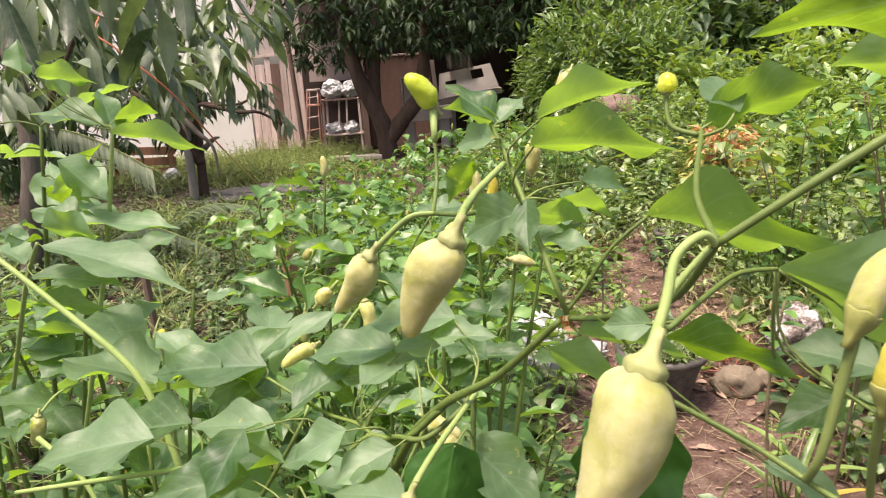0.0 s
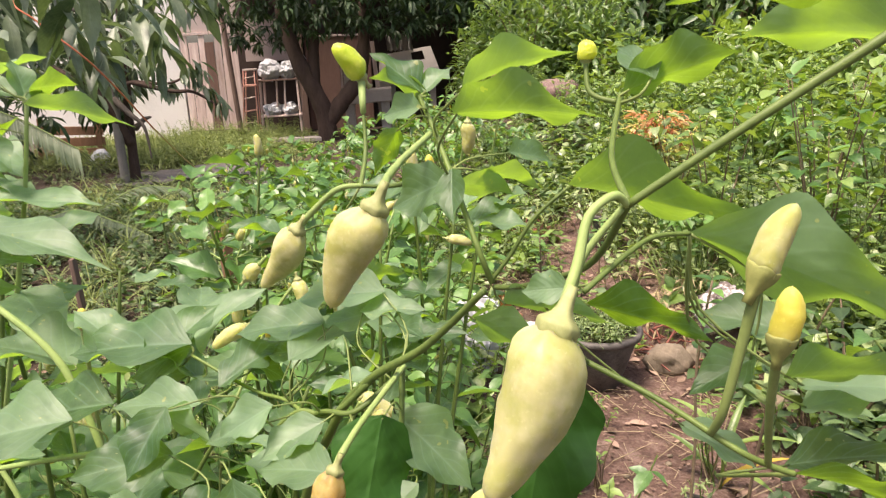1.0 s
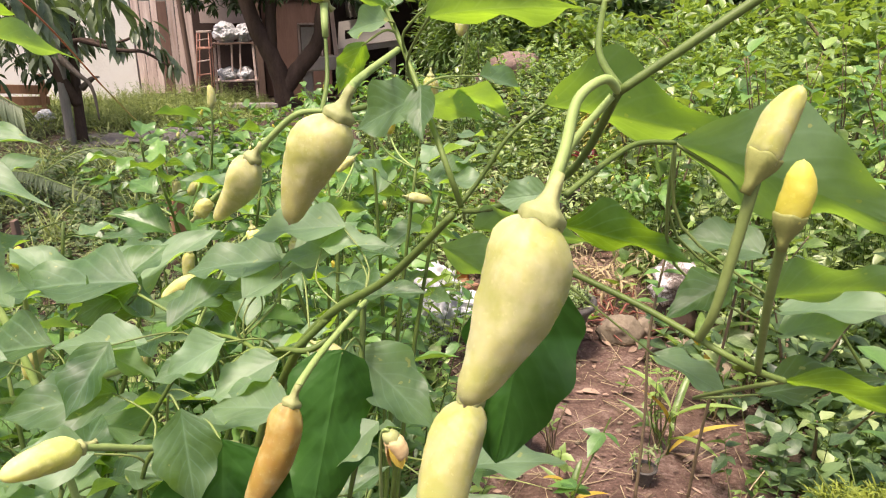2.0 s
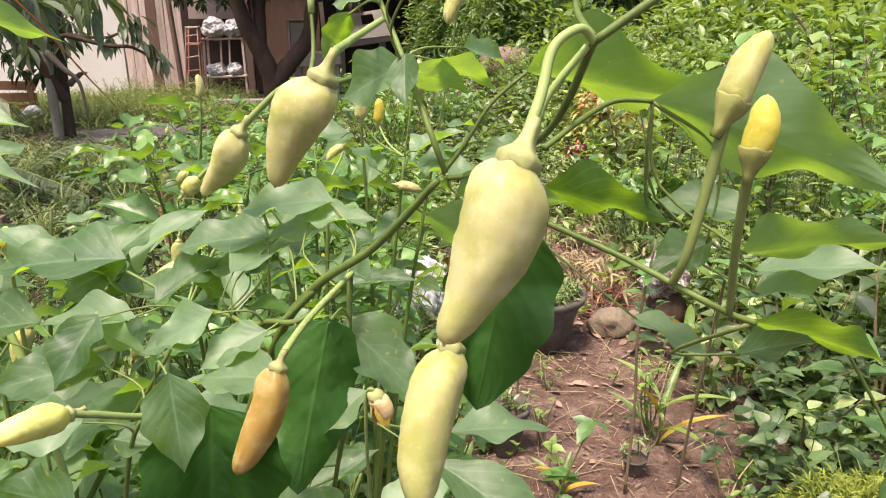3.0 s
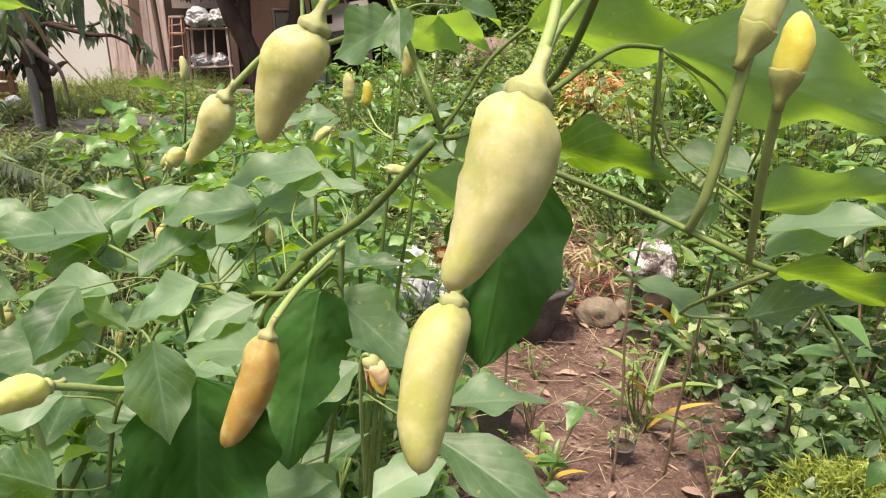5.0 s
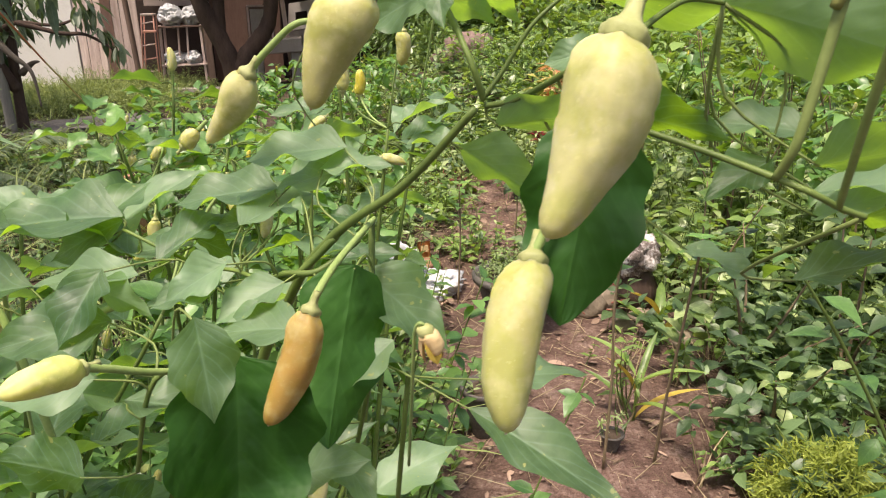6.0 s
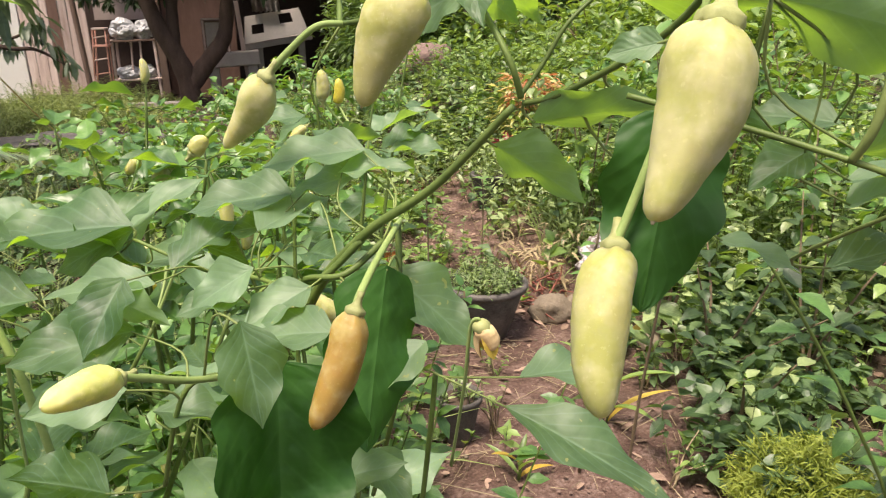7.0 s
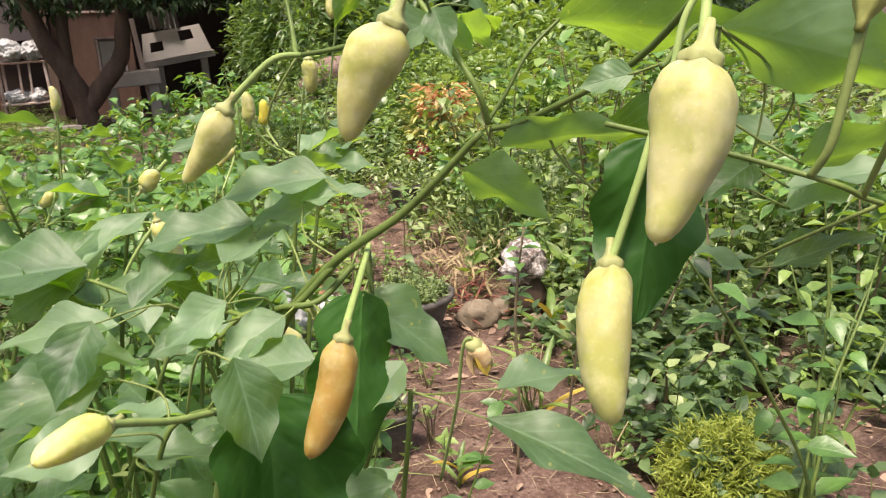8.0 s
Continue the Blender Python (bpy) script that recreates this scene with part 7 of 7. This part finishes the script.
near_plant((-0.62, 0.95, 0.0), [(-0.40, 0.72, 1.32), (-0.45, 0.80, 1.20), (-0.52, 0.75, 1.10), (-0.36, 0.68, 1.18), (-0.60, 0.9, 1.3)], 46, 0.085, 4, "tall pepper plant with drooping green leaves", [((-0.47, 0.70, 1.16), (-0.475, 0.70, 1.13), 0.008, YELLOW), ((-0.44, 0.68, 1.02), (-0.45, 0.68, 0.985), 0.008, YELLOW)], None, 0.6)
near_plant((0.02, 0.95, 0.0), [(0.0, 0.85, 1.12), (0.10, 0.9, 1.14), (-0.10, 0.95, 1.10), (0.16, 1.0, 1.16), (0.05, 1.05, 1.20), (-0.02, 1.1, 1.12)], 60, 0.08, 5, "pepper plant with small upright pale fruits", [((0.045, 0.9, 1.19), (0.045, 0.9, 1.225), 0.0085, YELLOW), ((0.070, 0.95, 1.178), (0.072, 0.95, 1.21), 0.0075, GOLD), ((0.09, 0.9, 1.103), (0.122, 0.9, 1.094), 0.007, YELLOW), ((0.02, 0.88, 1.16), (0.0, 0.87, 1.145), 0.006, YELLOW), ((0.114, 0.85, 1.26), (0.112, 0.85, 1.222), 0.009, YELLOW), ((0.17, 0.9, 1.34), (0.155, 0.89, 1.305), 0.01, YELLOW)], None, 0.5)
near_plant((-0.25, 0.55, 0.0), [(-0.30, 0.40, 0.86), (-0.18, 0.42, 0.88), (-0.40, 0.55, 0.88), (-0.08, 0.50, 0.90), (-0.25, 0.62, 0.92), (0.02, 0.60, 0.88), (-0.12, 0.36, 0.80)], 90, 0.085, 7, "low leafy pepper plant under the fruiting branches", [((-0.02, 0.5, 0.93), (-0.025, 0.49, 0.895), 0.008, YELLOW), ((-0.016, 0.466, 1.104), (0.007, 0.46, 1.091), 0.0075, YELLOW)], None, 0.5)
near_plant((-0.75, 1.1, 0.0), [(-0.70, 0.95, 0.92), (-0.55, 0.95, 0.95), (-0.85, 1.05, 0.90), (-0.62, 1.15, 0.95)], 44, 0.085, 8, "bushy pepper plant with light green leaves", (), None, 0.4)

near_plant((-0.14, 1.12, 0.0), [(-0.20, 0.95, 1.08), (-0.10, 0.92, 1.12), (-0.02, 0.98, 1.06), (-0.12, 1.22, 1.08), (0.02, 1.18, 1.06), (-0.178, 1.07, 1.185), (-0.25, 1.02, 1.12)], 84, 0.068, 9, "bushy pepper plant with many small bright leaves", [((-0.20, 0.93, 1.03), (-0.203, 0.925, 0.99), 0.0085, YELLOW), ((-0.06, 0.90, 1.05), (-0.065, 0.893, 1.008), 0.009, YELLOW), ((-0.1755, 1.061, 1.205), (-0.1755, 1.061, 1.236), 0.0062, YELLOW), ((-0.186, 0.972, 1.118), (-0.203, 0.98, 1.098), 0.008, YELLOW), ((-0.197, 0.99, 0.982), (-0.226, 0.99, 0.972), 0.0085, YELLOW), ((-0.150, 0.97, 1.100), (-0.172, 0.965, 1.092), 0.007, YELLOW), ((-0.206, 1.10, 1.094), (-0.220, 1.10, 1.072), 0.0085, YELLOW), ((-0.291, 1.08, 1.052), (-0.301, 1.077, 1.026), 0.0062, YELLOW)], LEAF_MID, 0.55)

near_plant((-0.42, 1.70, 0.0), [(-0.50, 1.76, 1.03), (-0.38, 1.57, 1.05), (-0.30, 1.70, 1.04), (-0.56, 1.80, 0.98), (-0.44, 1.66, 1.07), (-0.34, 1.82, 1.0)], 60, 0.075, 12, "pepper plant with drooping leaves and hanging pale fruits by the stake", [((-0.484, 1.745, 1.003), (-0.494, 1.75, 0.978), 0.010, YELLOW), ((-0.455, 1.772, 0.970), (-0.457, 1.776, 0.936), 0.010, LIME), ((-0.36, 1.60, 0.985), (-0.365, 1.60, 0.95), 0.0095, YELLOW)], LEAF_MID, 0.6)
stalk_leaves()


def crop_plant(seed, tall, label, leaves=150, fruits=7):
    """A whole pepper plant for the rows farther off."""
    g = np.random.default_rng(seed)
    p = thing("pepper_plant", label, "pepper plant", (0, 0, -20), "pepper plants")
    o = Vector((0, 0, -20))
    lines = []
    for k in range(8):
        a = k * 0.785 + g.uniform(-0.3, 0.3)
        r = tall * g.uniform(0.25, 0.5)
        t = o + Vector((r * math.cos(a), r * math.sin(a), tall * g.uniform(0.75, 1.02)))
        mid = o.lerp(t, 0.5) + Vector((0, 0, tall * 0.12))
        part("branch", tube_mesh([o, mid, t], 0.006, 0.002, 6, 5), STEM, p)
        lines.append(spline([o, mid, t], 10))
    base, way, face = [], [], []
    for k in range(leaves):
        line = lines[k % 8]
        q = line[min(int(len(line) * (0.45 + 0.55 * g.uniform(0, 1) ** 0.6)), len(line) - 1)]
        a, el = g.uniform(0, 6.283), g.normal(-0.1, 0.4)
        d = np.array([math.cos(a) * math.cos(el), math.sin(a) * math.cos(el), math.sin(el)])
        base.append(np.array(q) + d * g.uniform(0.02, 0.06)), way.append(d)
        face.append(np.array([-math.cos(a) * math.sin(el), -math.sin(a) * math.sin(el), math.cos(el)]) + g.normal(0, 0.3, 3))
    ln = g.uniform(0.055, 0.115, leaves)
    foliage("crown", [(*blades(base, way, face, ln, ln * 0.55, 0.2, g.uniform(0.05, 0.35, leaves), 6, 2, profile, 0.05), 0), (*sticks(np.array(base) - np.array(way) * 0.03, base, 0.0012, 0.001), 1)], [LEAF_MID, STEM], p)
    for k in range(fruits):
        q = lines[k % 8][-2 - int(g.integers(0, 3))]
        up = g.uniform(0, 1) < 0.35
        a = g.uniform(0, 6.283)
        c = Vector(q) + Vector((0.035 * math.cos(a), 0.035 * math.sin(a), 0.03 if up else -0.02))
        t = c + Vector((0.012 * math.cos(a), 0.012 * math.sin(a), 0.036 if up else -0.038))
        pepper(p, c, t, g.uniform(0.008, 0.011), [c, c.lerp(Vector(q), 0.5) + Vector((0, 0, 0.012)), q], (YELLOW, YELLOW, GOLD, YELLOW)[k % 4], 0.0014, int(g.integers(0, 2)), "", 9)
    return p


kinds = [crop_plant(101, 0.80, "pepper plant with yellow fruits in the garden row", 170, 6), crop_plant(102, 0.62, "low bushy pepper plant bearing yellow fruits", 150, 6), crop_plant(103, 0.95, "tall pepper plant with scattered yellow fruits", 195, 7)]
spots = ((0.0, 2.3, 2, 0.75), (-0.62, 4.5, 0, 1.0), (-0.10, 2.9, 0, 0.95), (-0.28, 3.7, 1, 1.1), (0.02, 2.55, 2, 0.9), (-0.05, 1.75, 0, 0.85), (-0.10, 1.42, 0, 0.95), (-0.38, 1.25, 2, 0.8), (0.0, 3.6, 0, 0.9), (0.25, 4.2, 1, 0.9), (-0.5, 4.3, 0, 0.9), (-0.2, 5.0, 2, 0.8), (-0.9, 4.9, 1, 0.9), (0.45, 5.4, 0, 0.8), (0.3, 6.4, 2, 0.75), (-0.4, 6.2, 0, 0.8), (1.1, 6.2, 1, 0.8), (0.7, 7.2, 2, 0.8), (1.6, 3.4, 0, 0.75), (2.3, 2.3, 2, 0.9), (2.75, 1.7, 0, 1.1), (2.9, 2.6, 2, 1.0), (-0.75, 1.15, 0, 1.0), (3.4, 4.4, 2, 1.0), (2.9, 5.2, 0, 1.0))
for i, (x, y, k, size) in enumerate(spots):
    copy_thing(kinds[k], pose(*stand(x, y, -0.01), 0, 0, 67 * i) @ Matrix.Scale(size, 4))
for k, (x, y) in zip(kinds, ((-0.05, 5.9), (-1.6, 2.4), (0.55, 6.0))):
    k.location = stand(x, y, -0.01)
